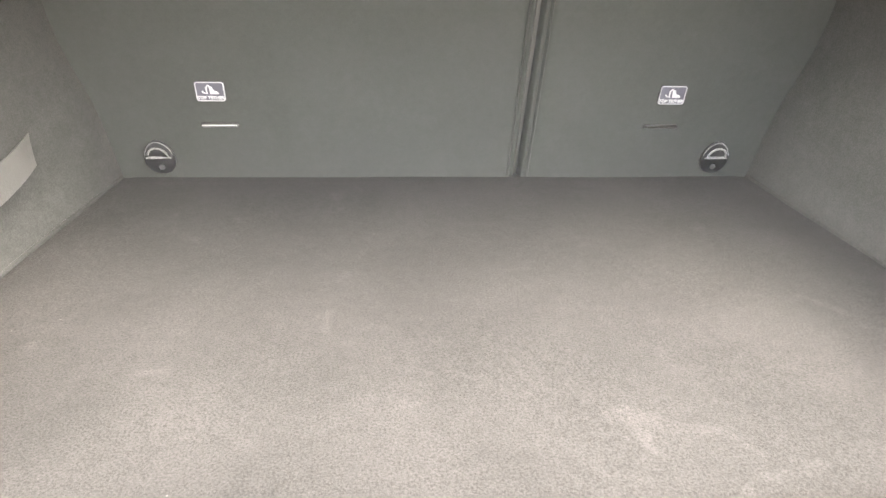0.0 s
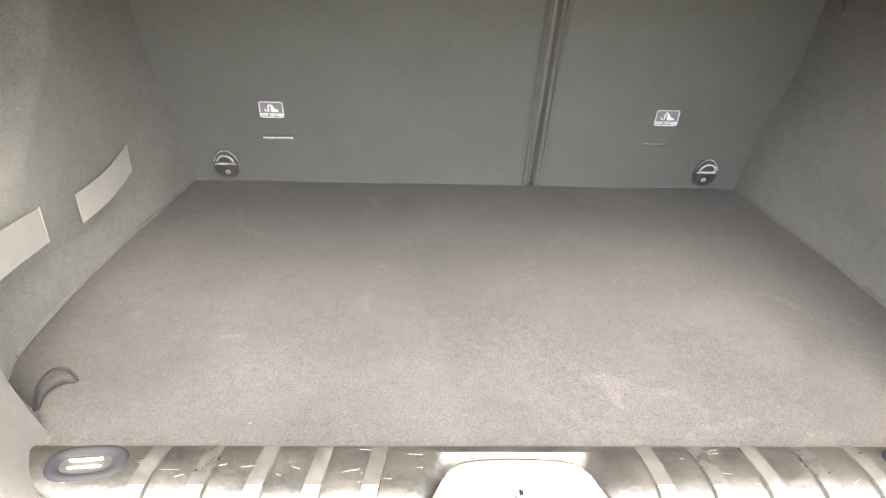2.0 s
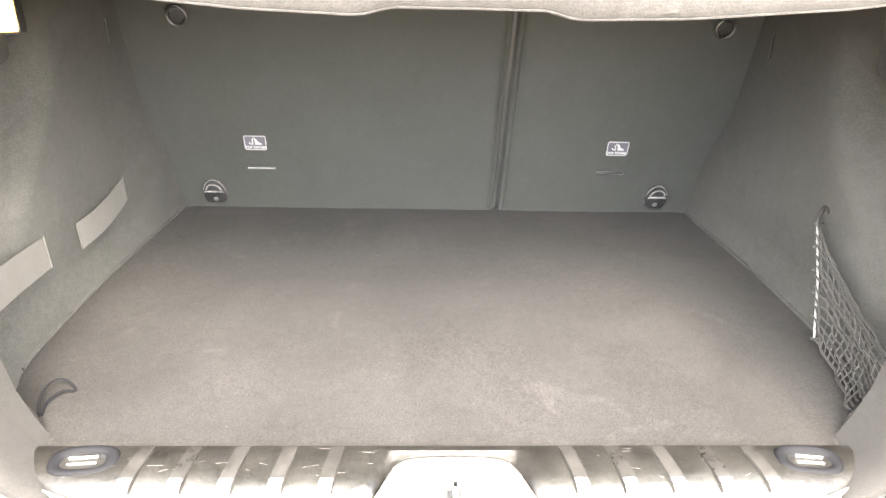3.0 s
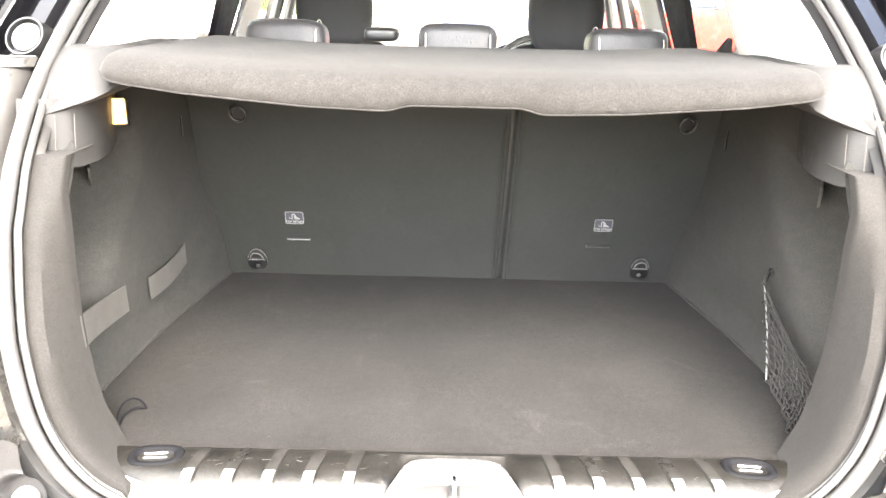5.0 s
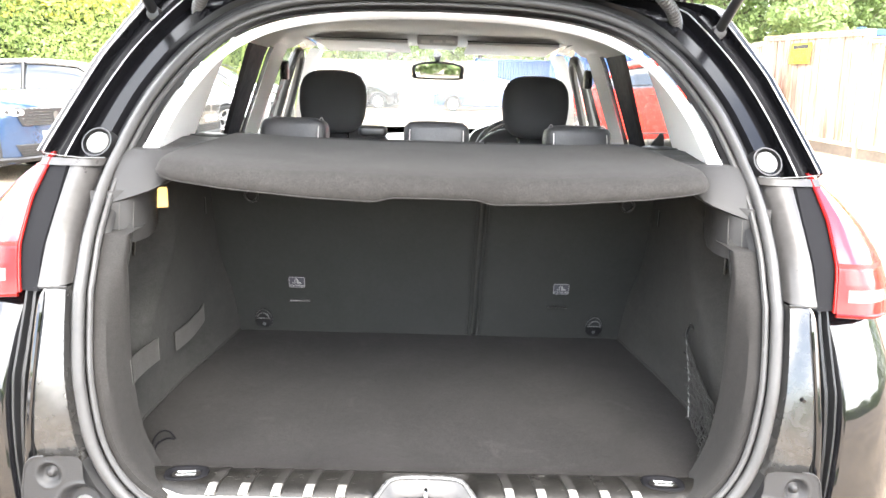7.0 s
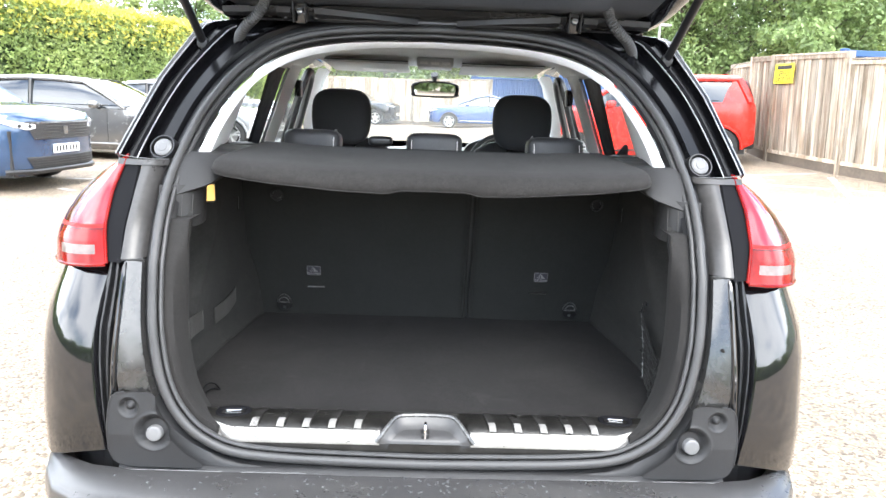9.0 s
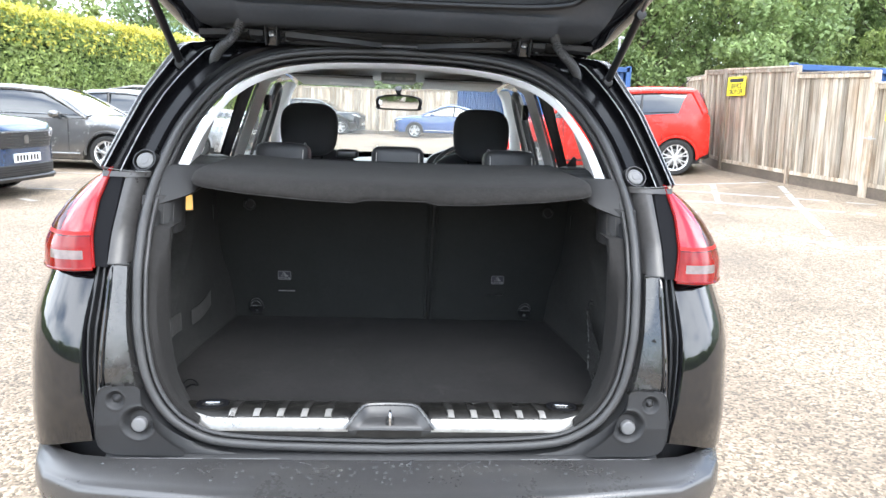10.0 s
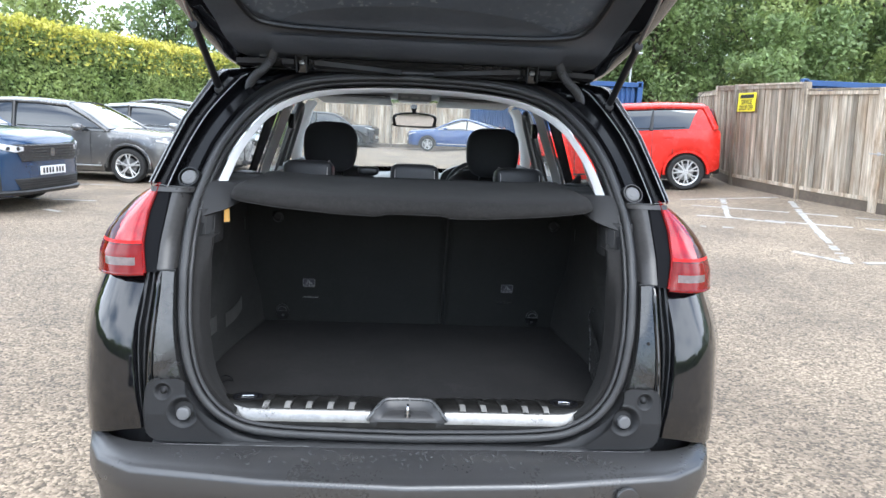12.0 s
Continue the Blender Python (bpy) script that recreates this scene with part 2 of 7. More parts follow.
BARK = material("tree_bark", (0.09, 0.07, 0.05), 0.9, vary=0.3, bump=0.5, bump_scale=20)


def leaf_material(name, a, b, shine=0.5):
    m = material(name, a, shine, vary=0.2, scale=0.35, fine=3, second=b, island=0.35)
    bs = m.node_tree.nodes["Principled BSDF"]
    n, l = m.node_tree.nodes, m.node_tree.links
    tr, mixs = n.new("ShaderNodeBsdfTranslucent"), n.new("ShaderNodeMixShader")
    src = bs.inputs["Base Color"].links[0].from_socket
    l.new(src, tr.inputs["Color"])
    mixs.inputs[0].default_value = 0.35
    l.new(bs.outputs[0], mixs.inputs[1]), l.new(tr.outputs[0], mixs.inputs[2])
    l.new(mixs.outputs[0], n["Material Output"].inputs["Surface"])
    return m


HEDGELEAF = leaf_material("hedge_leaf", (0.205, 0.305, 0.095), (0.44, 0.52, 0.19))
HEDGETIP = leaf_material("hedge_tip", (0.46, 0.48, 0.07), (0.74, 0.66, 0.15))
TREELEAF = leaf_material("tree_leaf", (0.130, 0.200, 0.075), (0.290, 0.375, 0.145))
TREELEAF2 = leaf_material("light_tree_leaf", (0.20, 0.275, 0.09), (0.42, 0.49, 0.18))


def asphalt():
    m = material("asphalt_chippings", (0.178, 0.138, 0.098), 0.85, vary=0.30, scale=0.8, fine=14, second=(0.280, 0.222, 0.160), bump=0.0)
    n, l = m.node_tree.nodes, m.node_tree.links
    b = n["Principled BSDF"]
    co = n.new("ShaderNodeTexCoord")
    vor = n.new("ShaderNodeTexVoronoi")
    vor.inputs["Scale"].default_value = 82
    l.new(co.outputs["Object"], vor.inputs["Vector"])
    old = b.inputs["Base Color"].links[0].from_socket
    mul, mr = n.new("ShaderNodeMixRGB"), n.new("ShaderNodeMapRange")
    mul.blend_type = "MULTIPLY"
    mul.inputs[0].default_value = 1.0
    sep = n.new("ShaderNodeSeparateColor")
    l.new(vor.outputs["Color"], sep.inputs[0])
    l.new(sep.outputs[0], mr.inputs["Value"])
    mr.inputs["To Min"].default_value, mr.inputs["To Max"].default_value = 0.40, 1.75
    l.new(old, mul.inputs[1]), l.new(mr.outputs["Result"], mul.inputs[2])
    l.new(mul.outputs["Color"], b.inputs["Base Color"])
    bn = n.new("ShaderNodeBump")
    bn.inputs["Strength"].default_value, bn.inputs["Distance"].default_value = 0.8, 0.006
    bn.invert = True
    l.new(vor.outputs["Distance"], bn.inputs["Height"])
    l.new(bn.outputs["Normal"], b.inputs["Normal"])
    return m


ASPHALT = asphalt()

# ---- mesh helpers ----
def part(name, bm, mat, parent=None, label="", smooth=True):
    """One mesh object from a bmesh, under a thing or a part."""
    bmesh.ops.recalc_face_normals(bm, faces=bm.faces)
    me = bpy.data.meshes.new(name)
    bm.to_mesh(me)
    bm.free()
    me.materials.append(mat)
    if smooth:
        me.polygons.foreach_set("use_smooth", [True] * len(me.polygons))
        me.set_sharp_from_angle(angle=radians(42))
    ob = new(name, me)
    if parent:
        ob.parent = parent
    return tagged(ob, label=label)


def thing(name, label, category, group="", kind=""):
    return tagged(new(name), label, category, group, kind)


def spline(pts, n=6, closed=False):
    """Catmull-Rom through the points, n steps a stretch."""
    pts = [Vector(p) for p in pts]
    out, m = [], len(pts)
    for i in range(m if closed else m - 1):
        p0 = pts[(i - 1) % m] if closed or i else pts[0] * 2 - pts[1]
        p1, p2 = pts[i], pts[(i + 1) % m]
        p3 = pts[(i + 2) % m] if closed or i + 2 < m else p2 * 2 - p1
        for k in range(n):
            t = k / n
            out.append(0.5 * (2 * p1 + (p2 - p0) * t + (2 * p0 - 5 * p1 + 4 * p2 - p3) * t * t + (3 * p1 - p0 - 3 * p2 + p3) * t ** 3))
    if not closed:
        out.append(pts[-1])
    return out


def sheet(rows, closed=False, thick=0.0):
    """A grid through rows of points; closed joins the last row to the first; thick gives it a second skin."""
    bm = bmesh.new()
    v = [[bm.verts.new(p) for p in row] for row in rows]
    for i in range(len(v) if closed else len(v) - 1):
        a, b = v[i], v[(i + 1) % len(v)]
        for j in range(len(a) - 1):
            bm.faces.new((a[j], a[j + 1], b[j + 1], b[j]))
    bmesh.ops.remove_doubles(bm, verts=bm.verts, dist=1e-6)
    if thick:
        bmesh.ops.recalc_face_normals(bm, faces=bm.faces)
        bmesh.ops.solidify(bm, geom=bm.faces[:], thickness=thick)
    return bm


def tube(pts, r, n=8, closed=False, flat=1.0, up=None):
    """A sweep of an ellipse along the points; r may be a list."""
    bm = bmesh.new()
    pts = [Vector(p) for p in pts]
    m, rings, prev = len(pts), [], None
    for i, p in enumerate(pts):
        a = pts[i - 1] if i or closed else p
        b = pts[(i + 1) % m] if i + 1 < m or closed else p
        d = (b - a).normalized()
        ref = Vector(up) if up else prev if prev else Vector((0.0, 0.0, 1.0)) if abs(d.z) < 0.9 else Vector((1.0, 0.0, 0.0))
        s = (ref - d * ref.dot(d)).normalized()
        prev = s
        w = d.cross(s)
        rr = float(r[i] if isinstance(r, (list, tuple)) else r)
        rings.append([bm.verts.new(p + rr * (math.cos(2 * math.pi * k / n) * s + flat * math.sin(2 * math.pi * k / n) * w)) for k in range(n)])
    for i in range(m if closed else m - 1):
        a, b = rings[i], rings[(i + 1) % m]
        for k in range(n):
            bm.faces.new((a[k], a[(k + 1) % n], b[(k + 1) % n], b[k]))
    if not closed:
        bm.faces.new(rings[0]), bm.faces.new(rings[-1])
    return bm


def box(x0, x1, y0, y1, z0, z1, bevel=0.0, seg=2, m=None):
    bm = bmesh.new()
    bmesh.ops.create_cube(bm, size=1.0)
    for v in bm.verts:
        v.co = Vector(((x0 + x1) / 2 + v.co.x * (x1 - x0), (y0 + y1) / 2 + v.co.y * (y1 - y0), (z0 + z1) / 2 + v.co.z * (z1 - z0)))
    if bevel:
        bmesh.ops.bevel(bm, geom=bm.edges[:], offset=bevel, segments=seg, profile=0.5, affect="EDGES")
    if m is not None:
        bm.transform(m)
    return bm


def prism(outline, depth, m=None, bevel=0.0, seg=2):
    """An outline in the xz plane, drawn out along +y by depth."""
    bm = bmesh.new()
    a = [bm.verts.new((x, 0, z)) for x, z in outline]
    b = [bm.verts.new((x, depth, z)) for x, z in outline]
    bm.faces.new(a), bm.faces.new(b[::-1])
    for i in range(len(a)):
        j = (i + 1) % len(a)
        bm.faces.new((a[j], a[i], b[i], b[j]))
    if bevel:
        bmesh.ops.bevel(bm, geom=bm.edges[:], offset=bevel, segments=seg, profile=0.5, affect="EDGES")
    if m is not None:
        bm.transform(m)
    return bm


def lathe(profile, n=20, m=None):
    """A profile of (radius, y) turned about the y axis."""
    bm = bmesh.new()
    rings = []
    for r, y in profile:
        rings.append([bm.verts.new((r * math.cos(2 * math.pi * k / n), y, r * math.sin(2 * math.pi * k / n))) for k in range(n)] if r > 1e-5 else [bm.verts.new((0, y, 0))])
    for a, b in zip(rings, rings[1:]):
        for k in range(n):
            q = [a[k % len(a)], a[(k + 1) % len(a)], b[(k + 1) % len(b)], b[k % len(b)]]
            q = list(dict.fromkeys(q))
            if len(q) > 2:
                bm.faces.new(q)
    if m is not None:
        bm.transform(m)
    return bm


def joined(*bms):
    out = bmesh.new()
    for b in bms:
        me = bpy.data.meshes.new("temporary")
        b.to_mesh(me)
        b.free()
        out.from_mesh(me)
        bpy.data.meshes.remove(me)
    return out


def words(text, size, m, mat, parent=None, name="lettering"):
    """Writing in the built-in font, as a mesh."""
    cu = bpy.data.curves.new("temporary", "FONT")
    cu.body, cu.size, cu.align_x, cu.align_y, cu.extrude = text, size, "CENTER", "CENTER", 0.0004
    cu.offset = size * 0.025
    holder = bpy.data.objects.new("temporary", cu)
    scene.collection.objects.link(holder)
    me = bpy.data.meshes.new_from_object(holder.evaluated_get(bpy.context.evaluated_depsgraph_get()))
    bpy.data.objects.remove(holder)
    bpy.data.curves.remove(cu)
    me.transform(m)
    me.materials.clear()
    me.materials.append(mat)
    ob = new(name, me)
    ob.parent = parent
    return ob


def interp(x, xs, ys):
    return float(np.interp(x, xs, ys))


def lerp(a, b, t):
    return Vector(a) * (1 - t) + Vector(b) * t

def smooth(y, lo, hi):
    f = max(0.0, min(1.0, (y - lo) / (hi - lo)))
    return f * f * (3 - 2 * f)


# ---- the black car with its open boot ----
car = thing("car", "black hatchback car with its tailgate open", "car")


def prof(z):
    """How far ahead the rear shut face lies at a height."""
    return interp(z, [0.5, 0.6, 0.7, 0.8, 0.93, 1.0, 1.07, 1.15, 1.43, 1.55], [0, 0, 0.015, 0.035, 0.078, 0.125, 0.19, 0.27, 0.57, 0.69])


HALF = [(0, 0.541), (0.16, 0.544), (0.30, 0.549), (0.39, 0.560), (0.445, 0.585), (0.487, 0.620), (0.518, 0.665), (0.538, 0.72), (0.551, 0.79), (0.558, 0.86),
        (0.562, 0.95), (0.567, 1.03), (0.567, 1.09), (0.559, 1.15), (0.543, 1.22), (0.517, 1.28), (0.485, 1.33), (0.44, 1.375), (0.385, 1.407), (0.30, 1.432), (0.17, 1.447), (0, 1.452)]
half_curve = spline([(x, 0, z) for x, z in HALF], 4)
LOOP = [(p.x, p.z) for p in half_curve] + [(-p.x, p.z) for p in half_curve[-2:0:-1]]


def ring(off, dy=0.0):
    """The aperture's outline, moved outwards by off and ahead by dy."""
    out, n = [], len(LOOP)
    for i, (x, z) in enumerate(LOOP):
        (ax, az), (bx, bz) = LOOP[i - 1], LOOP[(i + 1) % n]
        d = math.hypot(bx - ax, bz - az)
        nx, nz = (bz - az) / d, -(bx - ax) / d
        X, Z = x + nx * off, z + nz * off
        out.append(Vector((X, prof(z) + dy, Z)))
    return out


# Rubber seal round the aperture, with its lip, and the painted flange it stands on.
seal = part("boot_seal", tube(ring(0.0, -0.007), 0.0098, 10, closed=True, flat=0.9), RUBBER, car, "black rubber boot seal")
part("seal_lip", tube(ring(-0.0146, 0.0), 0.0050, 8, closed=True), RUBBER, seal)
part("seal_lip", tube(ring(0.0104, 0.0), 0.0028, 8, closed=True), RUBBER, seal)
part("shut_flange", sheet([list(r) for r in zip(ring(-0.024, 0.022), ring(-0.01, 0.008), ring(0.014, 0.008), ring(0.024, 0.016))], closed=True), SATIN, car)

# ---- rear corner panels, one side and its mirror ----
N_HALF = len(half_curve)


def gutter_out(z):
    """Where the quarter panel begins beside the drain channel."""
    return interp(z, [0.52, 0.58, 0.66, 0.74, 0.80, 0.90, 0.94], [0.640, 0.645, 0.658, 0.666, 0.667, 0.655, 0.652])


def side_panels(s):
    n_low = next(i for i, p in enumerate(half_curve) if p.z > 1.112)
    inner = ring(0.024, 0.016)
    rows, n_seam = [], 0
    for i in range(n_low + 1):
        p = inner[i]
        z = interp(i, [0, 16, 22, 30, n_low], [0.525, 0.525, 0.555, 0.70, 1.118])
        n_seam = i if max(z, p.z) < 0.928 else n_seam
        x = interp(i, [0, 16, 22, 28], [0.0, 0.45, 0.622, 0.622]) if z < 0.68 else interp(z, [0.68, 0.75, 0.83, 0.90, 0.926, 0.938, 1.10, 1.17], [0.622, 0.621, 0.616, 0.612, 0.613, 0.614, 0.634, 0.655])
        q = Vector((x, prof(z) + 0.006 * (z < 0.70), z))
        rows.append([Vector((s * v.x, v.y, v.z)) for v in (p, lerp(p, q, 0.08) + Vector((0, -0.014, 0)), lerp(p, q, 0.5) + Vector((0, -0.016, 0)), lerp(p, q, 0.94) + Vector((0, -0.014, 0)), q + Vector((0, 0.004, 0)))])
    n_foot = next(i for i, p in enumerate(half_curve) if p.z > 0.676)
    p = Vector([interp(0.9335, [v.z for v in inner[n_foot:n_low + 2]], [v[c] for v in inner[n_foot:n_low + 2]]) for c in (0, 1)] + [0.9335])
    q = Vector((0.614, prof(0.9335), 0.9335))
    seam_row = [Vector((s * v.x, v.y, v.z)) for v in (p, lerp(p, q, 0.08) + Vector((0, -0.014, 0)), lerp(p, q, 0.5) + Vector((0, -0.016, 0)), lerp(p, q, 0.94) + Vector((0, -0.014, 0)), q + Vector((0, 0.004, 0)))]
    part("rear_shut_panel", sheet(rows[n_foot:n_seam + 1] + [seam_row]), DUSTPAINT, car, "glossy black painted shut panel")
    upper = []
    for k in range(13):
        z = 0.9365 + 0.185 * k / 12
        p = Vector([interp(z, [v.z for v in inner[n_foot:n_low + 2]], [v[c] for v in inner[n_foot:n_low + 2]]) for c in (0, 1)] + [z])
        q = Vector((interp(z, [0.93, 1.118], [0.628, 0.637]), prof(z), z))
        upper.append([Vector((s * v.x, v.y, v.z)) for v in (p, lerp(p, q, 0.10) + Vector((0, -0.012, 0)), lerp(p, q, 0.4) + Vector((0, -0.017, 0)), lerp(p, q, 0.75) + Vector((0, -0.016, 0)), lerp(p, q, 0.97) + Vector((0, -0.011, 0)), q + Vector((0, 0.006, 0)))])
    part("upper_shut_panel", sheet(upper), DUSTSHEEN, car, "dusty black painted panel beside the lamp")
    part("sill_corner_panel", sheet(rows[:n_foot + 1]), PLASTIC, car, "dark plastic panel under the seal")
    # moulded corner cover with its buffer and its dimple
    outline = spline([(0.545, 0, 0.683), (0.60, 0, 0.684), (0.622, 0, 0.678), (0.631, 0, 0.655), (0.634, 0, 0.60), (0.628, 0, 0.55), (0.60, 0, 0.533), (0.52, 0, 0.530), (0.455, 0, 0.531), (0.452, 0, 0.540), (0.487, 0, 0.566), (0.518, 0, 0.605), (0.538, 0, 0.65)], 4, closed=True)
    dish, dim = (0.545, 0.597), (0.592, 0.655)
    poly = [(p.x, p.z) for p in outline]

    def inside(x, z):
        c = False
        for i in range(len(poly)):
            (x1, z1), (x2, z2) = poly[i - 1], poly[i]
            if (z1 > z) != (z2 > z) and x < (x2 - x1) * (z - z1) / (z2 - z1) + x1:
                c = not c
        return c

    def to_edge(x, z):
        best = None
        for i in range(len(poly)):
            (x1, z1), (x2, z2) = poly[i - 1], poly[i]
            t = max(0, min(1, ((x - x1) * (x2 - x1) + (z - z1) * (z2 - z1)) / ((x2 - x1) ** 2 + (z2 - z1) ** 2 + 1e-12)))
            px, pz = x1 + t * (x2 - x1), z1 + t * (z2 - z1)
            d = (px - x) ** 2 + (pz - z) ** 2
            if best is None or d < best[0]:
                best = (d, px, pz)
        return best[1:]

    def relief(x, z):
        d, e = math.hypot(x - dish[0] + 0.002, z - dish[1] - 0.008), math.hypot(x - dim[0], z - dim[1])
        y = prof(z) - 0.022 + 0.018 * (1 - smooth(d, 0.020, 0.037)) - 0.0015 * math.exp(-((d - 0.0385) / 0.0018) ** 2)
        return y + 0.010 * (1 - smooth(e, 0.010, 0.020)) - 0.007 * (1 - smooth(e, 0.004, 0.009)) - 0.001 * math.exp(-((e - 0.0215) / 0.0015) ** 2)

    bm, grid = bmesh.new(), {}
    xs, zs = np.linspace(0.446, 0.640, 84), np.linspace(0.525, 0.690, 72)
    kept = {(i, k) for i, x in enumerate(xs) for k, z in enumerate(zs) if inside(x, z)}
    for i in range(len(xs) - 1):
        for k in range(len(zs) - 1):
            ring_ = ((i, k), (i + 1, k), (i + 1, k + 1), (i, k + 1))
            if not any(c in kept for c in ring_):
                continue
            for c in ring_:
                if c not in grid:
                    x, z = (xs[c[0]], zs[c[1]]) if c in kept else to_edge(xs[c[0]], zs[c[1]])
                    grid[c] = bm.verts.new((s * x, relief(x, z), z))
            bm.faces.new([grid[c] for c in ring_])
    cover = part("corner_cover", bm, PLASTIC, car, "dark grained plastic corner cover")
    part("cover_edge", tube([(s * p.x, prof(p.z) - 0.021, p.z) for p in outline[4:20]], 0.0022, 6), PLASTIC, cover)
    part("stop_buffer", lathe([(0.0, -0.017), (0.0122, -0.017), (0.013, -0.0168), (0.0155, -0.015), (0.0165, -0.010), (0.0165, 0.01)], 24, pose(s * dish[0], 0, dish[1], -6, 0, 0)), CAPGREY, cover, "pale round rubber stop")
    # shut line across the painted panel
    part("panel_seam", tube([(s * x, prof(0.935) - 0.004 - 0.003, z) for x, z in ((0.582, 0.936), (0.60, 0.935), (0.634, 0.934))], 0.0026, 6), INK, car)
    # drain channel and its bright ridge beside the quarter panel
    ridge = spline([(0.614, prof(0.936) - 0.004, 0.934), (0.618, prof(0.925) - 0.010, 0.922), (0.618, prof(0.90) - 0.014, 0.90), (0.621, prof(0.83) - 0.014, 0.83), (0.626, prof(0.75) - 0.014, 0.75), (0.627, prof(0.69) - 0.014, 0.69), (0.627, -0.014, 0.62), (0.618, -0.016, 0.54)], 6)
    part("gutter_ridge", tube([(s * p.x, p.y, p.z) for p in ridge], 0.0045, 8), PAINT, car)
    rows = []
    for p in ridge[3:]:
        x1 = gutter_out(p.z) + 0.006
        rows.append([(s * (p.x + (x1 - p.x) * f), prof(p.z) + dy, p.z) for f, dy in ((0, 0.004), (0.12, 0.016), (0.30, 0.016), (0.36, 0.0), (0.44, -0.002), (0.50, 0.010), (0.66, 0.014), (0.71, 0.001), (0.77, 0.0), (0.83, 0.014), (1.0, 0.018))])
    part("gutter_channel", sheet(rows), SATIN, car, "black drain channel with ridges")
    # quarter panel from the gutter round the corner and along the side
    rows = []
    for z in (0.515, 0.56, 0.60, 0.66, 0.72, 0.76, 0.79, 0.82, 0.85, 0.875, 0.90, 0.915, 0.922, 0.930):
        y0 = prof(z)
        lean = interp(z, [0.76, 0.82, 0.87, 0.922, 0.930], [0, 0.008, 0.022, 0.038, 0.055])
        bulge = interp(z, [0.5, 0.6, 0.75, 0.92], [0.016, 0.040, 0.047, 0.027])
        g0 = gutter_out(z)
        base = [(g0, y0 + 0.014), (g0 + 0.003, y0 + 0.001), (g0 + 0.009, y0 - 0.004), (0.695, y0 - 0.002), (0.735, y0 + 0.008), (0.775, y0 + 0.028), (0.808, y0 + 0.068), (0.842 + bulge * 0.5, y0 + 0.17), (0.850 + bulge, y0 + 0.34), (0.850 + bulge, 0.62)]
        base = [(x - 0.75 * lean * min(1, max(0, x - 0.656) / 0.17), y + lean * 0.8) for x, y in base]
        rows.append([(s * x, y, z + interp(x, [0.66, 0.70, 0.80, 0.85], [0.040, 0.034, 0.006, 0.0]) * max(0, 1 - (z - 0.515) / 0.16)) for x, y in base])
    part("quarter_panel", sheet(rows), PAINT, car, "glossy black quarter panel")
    part("gutter_backing", sheet([[(s * x, prof(z) + 0.035, z) for x in (0.56, 0.61, 0.672)] for z in (0.48, 0.56, 0.64, 0.72, 0.80, 0.88, 0.91)]), SATIN, car)
    part("bumper_gap_filler", sheet([[(s * x, y + 0.03, z) for x, y in ((0.63, 0.0), (0.69, 0.012), (0.74, 0.035), (0.80, 0.10))] for z in (0.49, 0.58)]), SATIN, car)
    if s > 0:
        part("plug", lathe([(0, -0.002), (0.0032, -0.002), (0.004, 0.004)], 12, pose(s * 0.600, prof(0.80) - 0.014, 0.795)), SATIN, car)
    # tail lamp
    lamp_rows = []
    for f in np.linspace(0, 1, 13):
        z = 0.927 + 0.205 * f
        xi = interp(f, [0, 0.3, 0.65, 1], [0.654, 0.672, 0.681, 0.676])
        xo = interp(f, [0, 0.2, 0.4, 0.6, 0.8, 0.93, 1], [0.818, 0.829, 0.820, 0.798, 0.760, 0.718, 0.688])
        yi = prof(z) - 0.004
        yo = interp(f, [0, 1], [0.20, 0.36])
        w = xo - xi
        lamp_rows.append([Vector((s * (xi + w * g), yi + (yo - yi) * h - 0.016 * math.sin(math.pi * min(1, g * 1.05)) * (1 - f * 0.3), z - 0.012 * g * (1 - f))) for g, h in ((0, 0.10), (0.02, 0), (0.25, 0.10), (0.5, 0.26), (0.72, 0.46), (0.88, 0.68), (0.97, 0.88), (1.0, 1.1), (1.005, 1.5), (0.99, 2.0))])
    lamp = part("tail_lamp", sheet(lamp_rows), REDLENS, car, "glossy red wrap-around tail lamp")
    across = [spline(row[1:8], 6) for row in lamp_rows]
    lens = [spline([row[j] for row in across], 5) for j in range(len(across[0]))]

    def zone(f, g):
        if f < 0.30:
            return "reversing_lens" if 0.08 < f < 0.175 and 0.09 < g < 0.46 else "lamp_step" if 0.20 < f and 0.05 < g < 0.60 else "lamp_frame"
        if f < 0.318:
            return "lens_step"
        if f < 0.342:
            return "brake_bar"
        return "smoked_lens" if 0.36 + 0.16 * (f - 0.4) < g < 0.90 - 0.30 * (f - 0.4) and f < 0.84 else "upper_lens"

    cells = {}
    nf, ng = 60, 36
    for a in range(nf):
        for b in range(ng):
            cells.setdefault(zone((a + 0.5) / nf, (b + 0.5) / ng), []).append((a, b))
    for zname, zmat, ztext in (("lamp_frame", REDFRAME, ""), ("lamp_step", REDSTEP, "dark red band over the clear lens"), ("reversing_lens", CLEARLENS, "pale pink clear lens"), ("lens_step", REDDARK, ""), ("brake_bar", BRAKERED, "bright red brake bar"), ("smoked_lens", SMOKED, "dark smoked inner lens"), ("upper_lens", REDLENS, "glossy red lens")):
        bm, made = bmesh.new(), {}
        for a, b in cells[zname]:
            quad = []
            for q in ((a, b), (a + 1, b), (a + 1, b + 1), (a, b + 1)):
                if q not in made:
                    made[q] = bm.verts.new(lens[q[1]][q[0]] + Vector((s * 0.0012, -0.0022, 0)))
                quad.append(made[q])
            bm.faces.new(quad)
        part(zname, bm, zmat, lamp, ztext)
